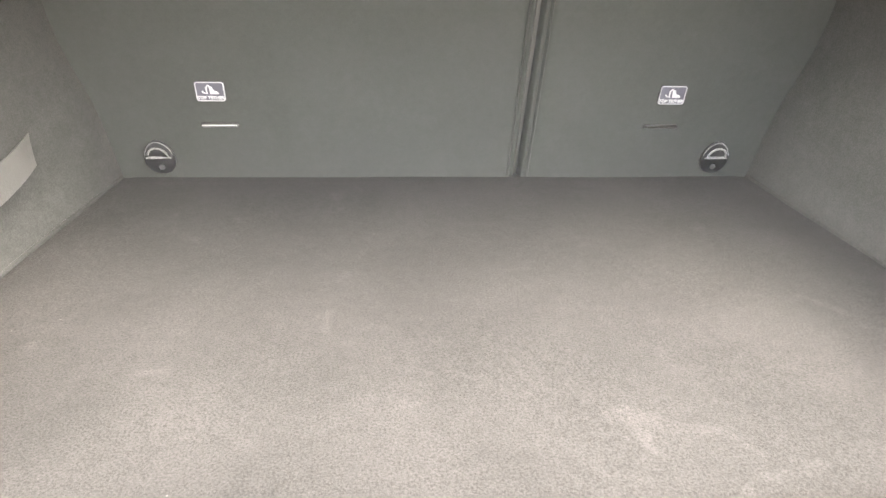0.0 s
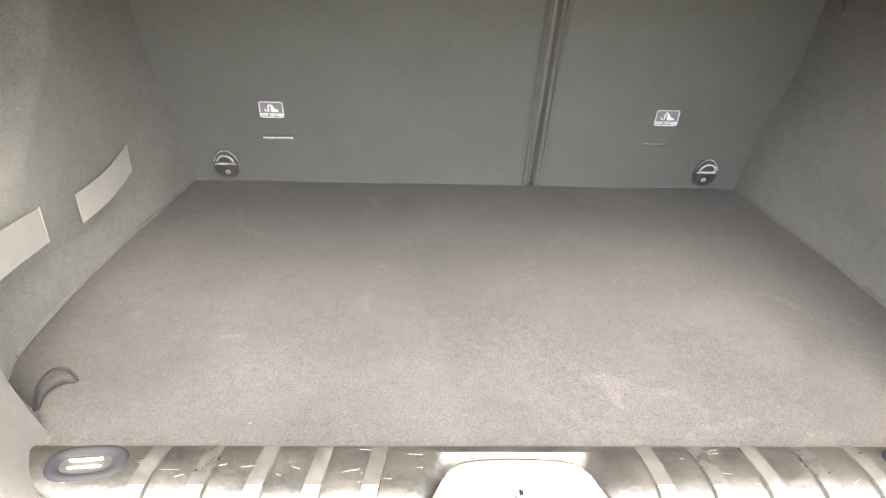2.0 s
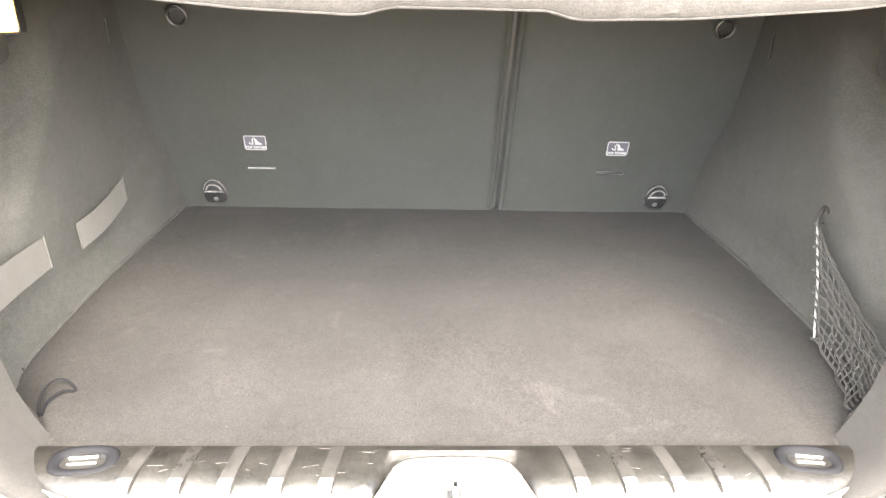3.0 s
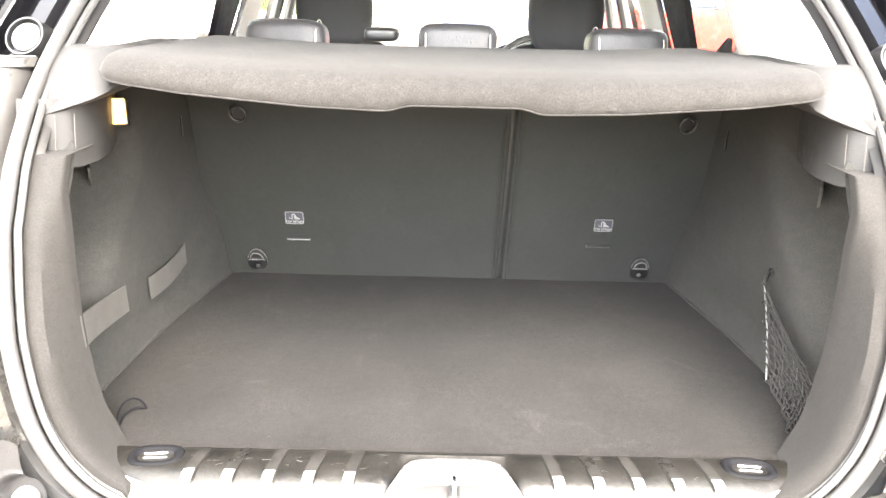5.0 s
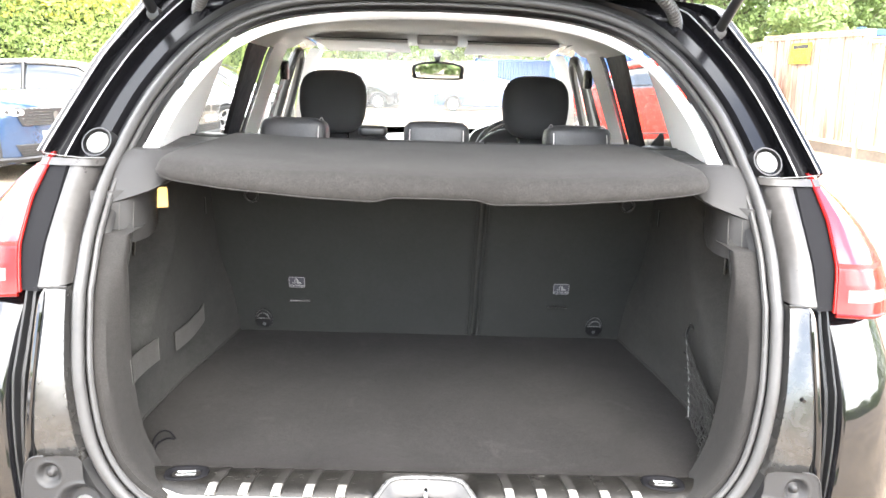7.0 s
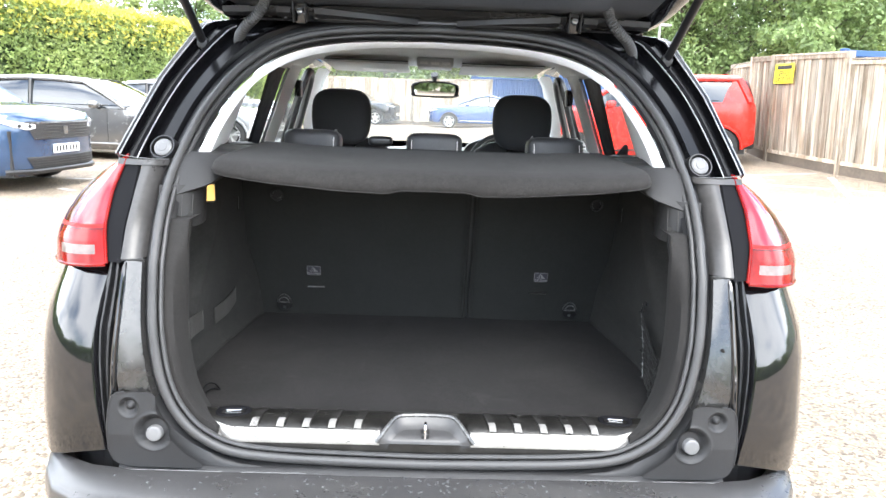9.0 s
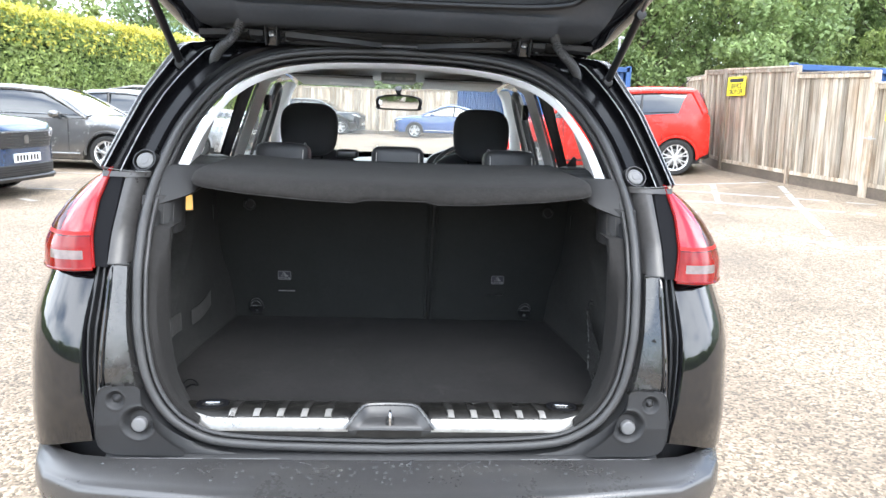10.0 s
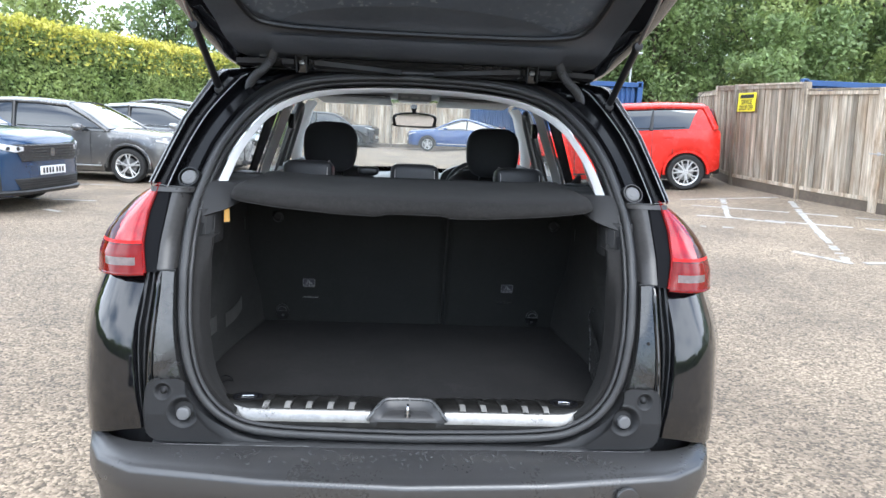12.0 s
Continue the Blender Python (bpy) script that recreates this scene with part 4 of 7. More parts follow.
# Side trims of the boot: pillar foot, deep pocket, wheel-arch hump.
def wall_x(y, z):
    """Half width of the trim inside the boot: deep pocket behind the foot, round column, wheel-arch hump."""
    hump = interp(z, [0.60, 0.66, 0.70, 0.73, 0.76, 0.79, 0.82, 0.86, 1.10], [0.518, 0.521, 0.524, 0.528, 0.535, 0.543, 0.549, 0.553, 0.556])
    column = interp(z, [0.60, 0.66, 0.80, 1.0, 1.1], [0.566, 0.574, 0.564, 0.550, 0.545])
    pocket = interp(z, [0.60, 0.64, 0.70, 0.90, 0.955, 0.99, 1.02, 1.1], [0.575, 0.610, 0.645, 0.648, 0.638, 0.590, 0.552, 0.545])
    floor_w = interp(y, [p.y for p in fl_curve], [p.x for p in fl_curve])
    rim = interp(z, [0.60, 0.70, 0.80, 0.90, 0.98], [0.16, 0.19, 0.26, 0.36, 0.40])
    a, b = smooth(y, rim, rim + 0.085), smooth(y, 0.50, 0.78)
    x = (pocket * (1 - a) + column * a) * (1 - b) + hump * b
    low = min(1, max(0, (z - 0.60) / 0.05)) ** 0.6
    return floor_w * (1 - low) + max(x, floor_w * 0.985) * low if y > 0.14 else x


def edge_x(z):
    """Inner edge of the pillar foot."""
    return interp(z, [0.58, 0.60, 0.62, 0.64, 0.66, 0.70, 0.74, 0.80, 0.86, 0.92, 0.98, 1.02], [0.462, 0.470, 0.481, 0.491, 0.499, 0.509, 0.514, 0.515, 0.513, 0.509, 0.508, 0.512])


FOOT_TOP = 1.006
for s in (-1, 1):
    rows = []
    ys = [0.15, 0.17, 0.20, 0.23, 0.26, 0.29, 0.32, 0.35, 0.375, 0.40, 0.42, 0.44, 0.46, 0.48, 0.50, 0.54, 0.58, 0.62, 0.66, 0.70, 0.73, 0.76, 0.80]
    for z in np.concatenate([np.linspace(0.592, 0.68, 9), np.linspace(0.70, 0.92, 13), np.linspace(0.935, 1.085, 12)]):
        front_x = max(edge_x(z), interp(z, [1.004, 1.03], [0.48, 0.552]))
        row = [(s * (front_x + 0.004), 0.128, z), (s * (front_x + 0.02), 0.135, z)]
        row += [(s * wall_x(y, z), y, z) for y in ys]
        back = prof(z) + 0.045
        rows.append([(s * min(abs(x), 0.545) if y < back else x, max(y, back + (y - 0.12) * 0.05), zz) for x, y, zz in row])
    trim = part("side_trim", sheet(rows), SIDEFELT, car, "charcoal felt side trim with a storage pocket")
    # face of the pillar foot that looks back
    inner, outer_lip = ring(-0.032, 0.020), ring(-0.018, 0.006)
    idx = [i for i, p in enumerate(half_curve) if 0.575 < p.z < 1.2]
    at = lambda loop, z: Vector([interp(z, [loop[i].z for i in idx], [loop[i][c] for i in idx]) for c in (0, 1)] + [z])
    rows = []
    for z in np.concatenate([np.linspace(0.580, 0.70, 16), np.linspace(0.715, FOOT_TOP, 20)]):
        p, lip = at(inner, z), at(outer_lip, z)
        q = Vector((edge_x(z), interp(z, [0.58, 0.62, 0.72], [0.098, 0.104, 0.12]), max(z, 0.600)))
        if z > 0.96:
            q.y = max(q.y, p.y - 0.002)
        rows.append([Vector((s * v.x, v.y, v.z)) for v in (lip + Vector((0.004, 0.004, 0)), p + Vector((0.008, -0.010, 0)), lerp(p, q, 0.12) + Vector((0, -0.010, 0)), lerp(p, q, 0.35) + Vector((0, -0.010, 0)), lerp(p, q, 0.65) + Vector((0, -0.008, 0)), lerp(p, q, 0.9) + Vector((0, -0.006, 0)), lerp(p, q, 0.975) + Vector((0, -0.004, 0)), q, q + Vector((0.004, 0.02, 0)))])
    rows.append([v + Vector((0, 0.004, 0.003)) for v in rows[-1]])
    rows.append([v + Vector((0, 0.060, 0.001)) for v in rows[-1]])
    part("pillar_foot_trim", sheet(rows), FOOTFELT, trim, "felt-covered pillar foot")
    # small moulded plate deep in the pocket, its paler grey painting the light on it
    part("pocket_lit_plate", prism([(-0.030, 0.016), (0.030, 0.020), (0.024, 0.006), (-0.014, -0.022)], 0.004, pose(s * 0.612, 0.385, 0.925, 0, 0, s * 62), 0.0015, 2), STRAPM, trim)
    # plastic shelf support: sloped face under the window trim, with a dark ribbed plate below it
    low_r = [(0.562, 0.176, 1.050), (0.545, 0.183, 1.057), (0.515, 0.188, 1.067), (0.490, 0.195, 1.076), (0.474, 0.208, 1.085), (0.466, 0.235, 1.094)]
    top_r = [(0.580, 0.266, 1.143), (0.550, 0.256, 1.141), (0.518, 0.258, 1.140), (0.490, 0.266, 1.138), (0.474, 0.280, 1.134), (0.466, 0.300, 1.130)]
    rows = []
    for a, b in zip(low_r, top_r):
        a, b = Vector(a), Vector(b)
        col = [a + Vector((0, 0.12, 0.004)), a + Vector((0, 0.010, -0.003)), a + Vector((0, 0.003, -0.002)), a]
        col += [lerp(a, b, f) + Vector((0, -0.005 * math.sin(math.pi * f), 0.003 * math.sin(math.pi * f))) for f in (0.06, 0.25, 0.5, 0.75, 0.95)]
        col += [b + Vector((0, 0.006, 0.001)), b + Vector((0, 0.10, -0.004)), b + Vector((0, 0.40, -0.010))]
        rows.append([Vector((s * v.x, v.y, v.z)) for v in col])
    part("shelf_support", sheet(rows), SUPPORTP, trim, "black plastic shelf support")
    part("support_plate", sheet([[(s * x, y + (z - 1.0) * 0.22, z) for x, y in ((0.585, 0.166), (0.55, 0.170), (0.528, 0.180), (0.516, 0.200), (0.513, 0.235), (0.520, 0.28), (0.533, 0.32), (0.549, 0.37))] for z in (0.985, 1.01, 1.04, 1.075)]), SUPPORTP, trim)
    part("support_ledge", box(min(s * 0.478, s * 0.60), max(s * 0.478, s * 0.60), 0.33, 0.72, 1.084, 1.104, 0.006), PLASTIC, trim)
    for x in (0.520, 0.537):
        part("support_rib", tube([(s * x, 0.188 - (x - 0.52) * 1.0, 1.008), (s * (x - 0.001), 0.197 - (x - 0.52) * 1.0, 1.055)], 0.0009, 6), STRAPM, trim)
    part("trim_slot", box(s * 0.553 - 0.0015, s * 0.553 + 0.0015, 0.655, 0.66, 0.945, 0.985), RIBMAT, trim)
    # lower moulding line beside the floor
    part("trim_welt", tube([(s * (wall_x(y, 0.602) - 0.001), y, 0.603) for y in np.linspace(0.24, 0.78, 24)], 0.003, 6), SIDEFELT, trim)

# Elastic bands across the pocket on one side.
def band(pts, h, name, parent, label):
    rows = [[Vector(p) + Vector((0, 0, h * f)) + Vector((0.0, -0.05 * f * h, 0)) for f in (0, 0.5, 1.0)] for p in spline(pts, 4)]
    return part(name, sheet(rows, thick=0.002), STRAPM, parent, label)


left_trim = next(o for o in car.children if o.name.startswith("side_trim"))
band([(-0.517, 0.128, 0.742), (-0.540, 0.20, 0.722), (-0.557, 0.28, 0.704), (-0.568, 0.365, 0.688)], 0.049, "elastic_band", left_trim, "grey elastic strap")
band([(-0.566, 0.455, 0.672), (-0.560, 0.52, 0.672), (-0.556, 0.58, 0.680), (-0.556, 0.630, 0.690)], 0.044, "elastic_band", left_trim, "grey elastic strap")
part("band_clip", tube([(-0.5535, 0.629, 0.684), (-0.5535, 0.627, 0.730)], 0.0011, 6), LABELW, left_trim)
part("band_clip", tube([(-0.5655, 0.366, 0.688), (-0.5655, 0.364, 0.738)], 0.0010, 6), STRAPM, left_trim)
boot_lamp = part("boot_lamp", box(-0.0125, 0.0125, -0.006, 0.006, -0.0195, 0.0195, 0.003, 2, pose(-0.534, 0.350, 1.037, -10, 0, 22)), AMBER, left_trim, "small lit amber boot lamp")
part("lamp_bezel", box(-0.0145, 0.0145, 0.002, 0.060, -0.0215, 0.0215, 0.003, 2, pose(-0.534, 0.350, 1.037, -10, 0, 22)), PLASTIC, boot_lamp)

# ---- parcel shelf and net, loose in the boot ----
shelf = thing("parcel_shelf", "charcoal carpet-covered parcel shelf with a drooping lip", "parcel shelf")


def shelf_front(x):
    a = abs(x)
    y = interp(a, [0, 0.20, 0.35, 0.43, 0.46, 0.476, 0.486], [0.122, 0.128, 0.140, 0.154, 0.172, 0.194, 0.235])
    z = interp(a, [0, 0.070, 0.096, 0.20, 0.35, 0.45, 0.486], [1.087, 1.0865, 1.079, 1.082, 1.092, 1.102, 1.108])
    return y, z


rows = []
xs = np.concatenate([np.linspace(-0.486, -0.44, 10)[:-1], np.linspace(-0.44, 0.44, 89), np.linspace(0.44, 0.486, 10)[1:]])
for x in xs:
    x = float(x)
    a = abs(x)
    y, zb = shelf_front(x)
    fold = interp(a, [0, 0.25, 0.42, 0.466, 0.486], [1.117, 1.119, 1.127, 1.128, 1.118])
    top = interp(a, [0, 0.25, 0.42, 0.470, 0.486], [1.126, 1.128, 1.136, 1.137, 1.128])
    w = 0.0022 * noise.noise((x * 9, 2, 0)) + 0.0012 * noise.noise((x * 25, 5, 0))
    rows.append([(x, y + 0.20, zb + 0.028), (x, y + 0.05, zb + 0.010), (x, y + 0.012, zb + 0.001), (x, y + 0.001, zb + w * 0.6), (x, y - 0.003, zb + 0.006), (x, y - 0.003 + w, zb + (fold - zb) * 0.5), (x, y + 0.002, fold - 0.007),
                 (x, y + 0.010, fold), (x, y + 0.026, lerp((fold, 0, 0), (top, 0, 0), 0.6).x), (x, y + 0.06, top), (x, y + 0.18, top + 0.002 - w), (x, y + 0.32, top + 0.004 + w), (x, 0.655, top + 0.006), (x, 0.672, top), (x, 0.674, top - 0.010), (x, y + 0.32, top - 0.016), (x, y + 0.20, zb + 0.028)])
board = part("shelf_board", sheet(rows), SHELFCLOTH, shelf)
part("hem", tube([(x, shelf_front(x)[0] - 0.001, shelf_front(x)[1] + 0.0005) for x in np.linspace(-0.484, 0.484, 80)], 0.0012, 6), SHELFCLOTH, board, "fuzzy cut hem")
for s in (-1, 1):
    part("shelf_end", sheet([[(s * 0.480, 0.25, 1.112), (s * 0.480, 0.28, 1.126), (s * 0.480, 0.60, 1.132)], [(s * 0.500, 0.28, 1.106), (s * 0.505, 0.31, 1.120), (s * 0.56, 0.60, 1.130)], [(s * 0.53, 0.32, 1.098), (s * 0.55, 0.36, 1.100), (s * 0.60, 0.66, 1.10)]]), SUPPORTP, shelf, "black plastic shelf end")

net = thing("luggage_net", "black cord luggage net hooked in the boot pocket", "net")
rod_a, rod_b = Vector((0.548, 0.390, 0.760)), Vector((0.538, 0.303, 0.616))
far_a = Vector((0.524, 0.140, 0.745))
foot = Vector((0.505, 0.150, 0.612))
part("net_edge_cord", tube([rod_a, lerp(rod_a, rod_b, 0.5) + Vector((0.003, 0, 0)), rod_b], 0.0016, 8), RINGGREY, net, "pale elastic edge cord")
part("net_hook", tube(spline([rod_a, rod_a + Vector((0.004, 0.006, 0.012)), rod_a + Vector((0.012, 0.012, 0.022)), rod_a + Vector((0.016, 0.008, 0.014))], 4), 0.003, 8), SATIN, net)
part("net_hook", tube(spline([far_a + Vector((0, -0.004, -0.045)), far_a + Vector((-0.003, -0.004, -0.020)), far_a + Vector((-0.001, -0.002, 0.004)), far_a + Vector((0.006, 0.002, 0.012))], 4), 0.0022, 8), CHROME, net)


def net_pt(u, v):
    """u from the edge cord to the pillar foot, v from the sagging upper hem down to the floor."""
    top = lerp(rod_a, far_a - Vector((0, 0, 0.048)), u) + Vector((0.004, 0.006, -0.014)) * math.sin(math.pi * u)
    low = lerp(rod_b, foot, u) + Vector((0.008, 0.004, -0.002)) * math.sin(math.pi * u)
    belly = Vector((0.006, -0.010, 0.0)) * math.sin(math.pi * u) * math.sin(math.pi * v)
    return lerp(top, low, v) + belly + Vector((0.004 * noise.noise((u * 7, v * 7, 1)), 0.004 * noise.noise((u * 7, v * 7, 4)), 0.005 * noise.noise((u * 9, v * 9, 8))))


for k in range(12):
    part("net_strand", tube([net_pt(u, k / 11) for u in np.linspace(0, 1, 14)], 0.0015 if 0 < k < 11 else 0.0022, 5), NETM, net)
for k in range(1, 12):
    part("net_strand", tube([net_pt(k / 12 + 0.01 * math.sin(v * 20), v) for v in np.linspace(0, 1, 12)], 0.0012, 5), NETM, net)
for k in range(0, 11, 2):
    p = lerp(rod_a, rod_b, k / 10)
    part("net_knot", tube([p + Vector((-0.006, -0.003, 0.002)), p + Vector((0.0, 0.004, -0.003)), p + Vector((0.007, -0.002, 0.003))], 0.0020, 6), NETM, net)

# ---- cabin ----
def side_x(z):
    """Half width of the cabin at the windows."""
    return interp(z, [1.0, 1.08, 1.38, 1.46], [0.675, 0.66, 0.56, 0.50])


def cabin_x(y, z):
    """The cabin widens a little towards its front doors."""
    return side_x(z) + interp(y, [1.1, 1.8, 2.3, 2.9, 3.1], [0.0, 0.03, 0.06, 0.125, 0.13])


def at_side(s, yb, yt, f, out=0.0):
    z = 1.06 + 0.33 * f
    y = yb + (yt - yb) * f
    return Vector((s * (cabin_x(y, z) + out), y, z))


def side_strip(s, b0, t0, b1, t1, out=0.0):
    return [[at_side(s, b0 + (b1 - b0) * g, t0 + (t1 - t0) * g, f, out) for g in (0, 0.33, 0.67, 1)] for f in np.linspace(0, 1, 9)]


# headliner
rows = []
for y, zc in ((0.60, 1.440), (0.70, 1.462), (0.95, 1.478), (1.3, 1.486), (1.7, 1.486), (2.05, 1.484), (2.35, 1.476), (2.60, 1.456)):
    hw = interp(y, [0.6, 0.75, 1.0, 1.8, 2.6], [0.44, 0.53, 0.56, 0.60, 0.66])
    rows.append([(hw * (-1 + k / 14), y, zc - 0.010 * (abs(-1 + k / 14)) ** 2 - (zc - 1.385) * interp(y, [1.9, 2.35], [1.0, 0.12]) * max(0, (abs(-1 + k / 14) - 0.72) / 0.28) ** 2) for k in range(29)])
headliner = part("headliner", sheet(rows, thick=0.006), LINING, car, "pale grey cloth headliner")
# header and rear pillar trim, light plastic, from the seal to the quarter window
inner = ring(-0.030, 0.012)
for s in (-1, 1):
    rows = []
    top = [i for i, p in enumerate(half_curve) if p.z > 1.115]
    for i in top:
        p = inner[i]
        g = (p.z - 1.115) / (1.425 - 1.115)
        if p.x > 0.30:
            far = Vector((min(side_x(p.z), 0.66), interp(p.z, [1.1, 1.38, 1.43], [0.88, 0.97, 0.90]), p.z))
            if p.z > 1.38:
                far.x = interp(p.z, [1.38, 1.405, 1.432], [0.56, 0.47, 0.36])
        else:
            far = Vector((p.x * 0.98, 0.75, 1.455))
        d = Vector((-0.010 if p.x > 0.1 else 0, 0.02, -0.004))
        mid1 = p + Vector((-0.020 * min(1, p.x / 0.4), 0.022, -0.014 * min(1, max(0, (p.z - 1.3) / 0.1))))
        mid2 = lerp(mid1, far, 0.35)
        rows.append([Vector((s * v.x, v.y, v.z)) for v in (p, lerp(p, mid1, 0.5) + Vector((0, -0.004, 0)), mid1, mid2, lerp(mid1, far, 0.7), far)])
    part("rear_pillar_trim", sheet(rows), PILLAR, car, "pale grey plastic pillar and header trim")
    part("quarter_window", sheet(side_strip(s, 0.88, 0.96, 1.17, 1.15, 0.012)), GLASS, car, "clear quarter window")
    part("rear_door_frame", sheet(side_strip(s, 1.16, 1.14, 1.22, 1.20)), PILLARBLACK, car, "black door frame")
    part("rear_door_frame", sheet(side_strip(s, 1.40, 1.46, 1.46, 1.53)), PILLARBLACK, car, "black door frame")
    part("rear_door_window", sheet(side_strip(s, 1.215, 1.195, 1.405, 1.465, 0.006)), PRIVACY, car, "dark tinted door window")
    bp = part("centre_pillar_trim", sheet([[p + Vector((-s * 0.02 * math.sin(math.pi * k / 3), 0, 0)) for k, p in enumerate(row)] for row in side_strip(s, 1.445, 1.51, 1.66, 1.76, -0.004)]), PILLAR, car, "pale grey centre pillar trim")
    part("seat_belt", sheet([[(s * (cabin_x(y, z) - 0.036), y - 0.02, z), (s * (cabin_x(y, z) - 0.040), y + 0.025, z)] for y, z in ((1.66, 1.05), (1.67, 1.15), (1.68, 1.24), (1.69, 1.30))], thick=0.002), SATIN, bp, "black seat belt")
    part("belt_anchor", box(-0.014, 0.014, -0.022, 0.022, -0.035, 0.035, 0.006, 2, pose(s * 0.578, 1.70, 1.30, 0, 0, 0)), SATIN, bp)
    part("front_door_window", sheet(side_strip(s, 1.65, 1.75, 3.02, 2.36, 0.014)), GLASS, car)
    frame_pts = spline([at_side(s, 2.02, 2.02, 0, -0.006), at_side(s, 2.00, 2.00, 0.6, -0.006), at_side(s, 2.02, 2.02, 0.90, -0.006), at_side(s, 2.12, 2.12, 0.985, -0.006), at_side(s, 2.26, 2.26, 0.80, -0.006), at_side(s, 2.36, 2.36, 0, -0.006)], 5)
    part("front_window_frame", tube(frame_pts, 0.018, 8), RUBBER, car)
    rows = []
    for f in np.linspace(0, 1, 8):
        z = 1.04 + 0.38 * f
        y = 3.06 - 0.50 * f
        x = cabin_x(y, z)
        rows.append([(s * (x + 0.01), y - 0.03, z), (s * (x - 0.02), y - 0.01, z), (s * (x - 0.035), y + 0.05, z), (s * (x - 0.03), y + 0.16, z)])
    part("front_pillar_trim", sheet(rows), PILLAR, car, "pale grey front pillar trim")
    # inner side panel under the windows
    part("inner_side_panel", sheet([[(s * (0.668 + 0.04 * (y > 1.6)), y, z) for y in (0.80, 1.5, 1.8, 2.2, 3.1)] for z in (0.55, 0.80, 1.065)]), PLASTIC, car)
    part("door_sill_cap", box(min(s * 0.64, s * 0.73), max(s * 0.64, s * 0.73), 0.80, 3.1, 1.045, 1.066, 0.008), PLASTIC, car)
    # sun visor
    x0, x1 = (-0.53, -0.13) if s < 0 else (0.13, 0.53)
    vis = part("sun_visor", box(x0, x1, -0.20, 0.20, -0.006, 0.006, 0.005, 2, pose(0, 2.30, 1.428, -3.5, 0, 0)), VISOR, car, "grey folded sun visor")
    part("visor_edge", tube([(x0, 2.095, 1.449), (x1, 2.095, 1.449)], 0.003, 6), RUBBER, vis)
    if s < 0:
        part("visor_sticker", box(-0.37, -0.20, 0.02, 0.12, -0.0078, -0.0065, 0, 1, pose(0, 2.30, 1.428, -3.5, 0, 0)), WHITEP, vis)
part("roof_console", box(-0.09, 0.09, 2.16, 2.50, 1.430, 1.475, 0.008), VISOR, car, "pale grey roof console")
for x in (-0.055, 0.0, 0.055):
    part("roof_lamp_lens", box(x - 0.02, x + 0.02, 2.150, 2.165, 1.442, 1.454, 0.002), WHITEP, car)

# windscreen, dashboard
rows = []
for f in np.linspace(0, 1, 9):
    z, y = 0.98 + 0.475 * f, 3.34 - 0.74 * f
    hw = 0.79 - 0.08 * f
    rows.append([(hw * (-1 + k / 8), y - 0.10 * (-1 + k / 8) ** 2, z) for k in range(17)])
part("windscreen", sheet(rows), SCREEN, car, "dusty windscreen with a glare haze mixed in")
mm = pose(0.006, 2.72, 1.332, 1.0, 0, -2.5)
mirror_out = [(p.x, p.z) for p in spline([(-0.115, 0, 0.036), (0, 0, 0.048), (0.115, 0, 0.036), (0.138, 0, 0.010), (0.130, 0, -0.030), (0.105, 0, -0.044), (-0.105, 0, -0.044), (-0.130, 0, -0.030), (-0.138, 0, 0.010)], 3, closed=True)]
mirror_body = part("rear_view_mirror", prism(mirror_out, 0.034, mm @ pose(0, -0.014, 0), 0.010, 3), SATIN, car, "black rear-view mirror")
part("mirror_glass", prism([(x * 0.86, z * 0.78) for x, z in mirror_out], 0.002, mm @ pose(0, -0.0165, 0)), MIRROR, mirror_body, smooth=False)
part("mirror_stalk", tube([(0.004, 2.74, 1.365), (0.002, 2.72, 1.39), (0.0, 2.70, 1.415)], [0.012, 0.014, 0.022], 10), SATIN, mirror_body)
rows = []
for y, z in ((2.40, 0.70), (2.42, 0.92), (2.50, 0.985), (2.62, 1.00), (2.90, 0.995), (3.20, 0.975), (3.34, 0.965)):
    rows.append([(0.70 * (-1 + k / 12), y, z + 0.012 * math.cos(k * 0.5)) for k in range(25)])
dash = part("dashboard", sheet(rows), material("dash_plastic", (0.34, 0.34, 0.33), 0.5, vary=0.12), car, "pale grey dashboard under the windscreen")
binn = spline([(0.16, 2.38, 0.98), (0.19, 2.38, 1.045), (0.28, 2.38, 1.082), (0.37, 2.38, 1.09), (0.46, 2.38, 1.08), (0.54, 2.38, 1.04), (0.57, 2.38, 0.98)], 4)
part("instrument_hood", sheet([[p + Vector((0, d, dz)) for p in binn] for d, dz in ((0.0, 0.0), (0.02, 0.004), (0.15, -0.01), (0.24, -0.05))]), SATIN, dash)
part("instrument_face", prism([(p.x, p.z - 0.006) for p in binn], 0.01, pose(0, 2.42, 0)), INK, dash)
for x in (0.29, 0.45):
    part("instrument_dial", tube([(x + 0.045 * math.cos(a), 2.412, 1.015 + 0.045 * math.sin(a)) for a in np.linspace(0, 2 * math.pi, 25)[:-1]], 0.003, 6, closed=True), CHROME, dash, "bright dial ring")
wheel_m = pose(0.365, 2.12, 0.955, -22, 0, 0)
steer = part("steering_wheel", tube([wheel_m @ Vector((0.178 * math.cos(a), 0, 0.168 * math.sin(a))) for a in np.linspace(0, 2 * math.pi, 41)[:-1]], 0.015, 10, closed=True), LEATHER, car, "black leather steering wheel with a bright ring")
part("steering_trim", tube([wheel_m @ Vector((0.166 * math.cos(a), -0.008, 0.156 * math.sin(a))) for a in np.linspace(0.2, 2.94, 30)], 0.005, 8), CHROME, steer)
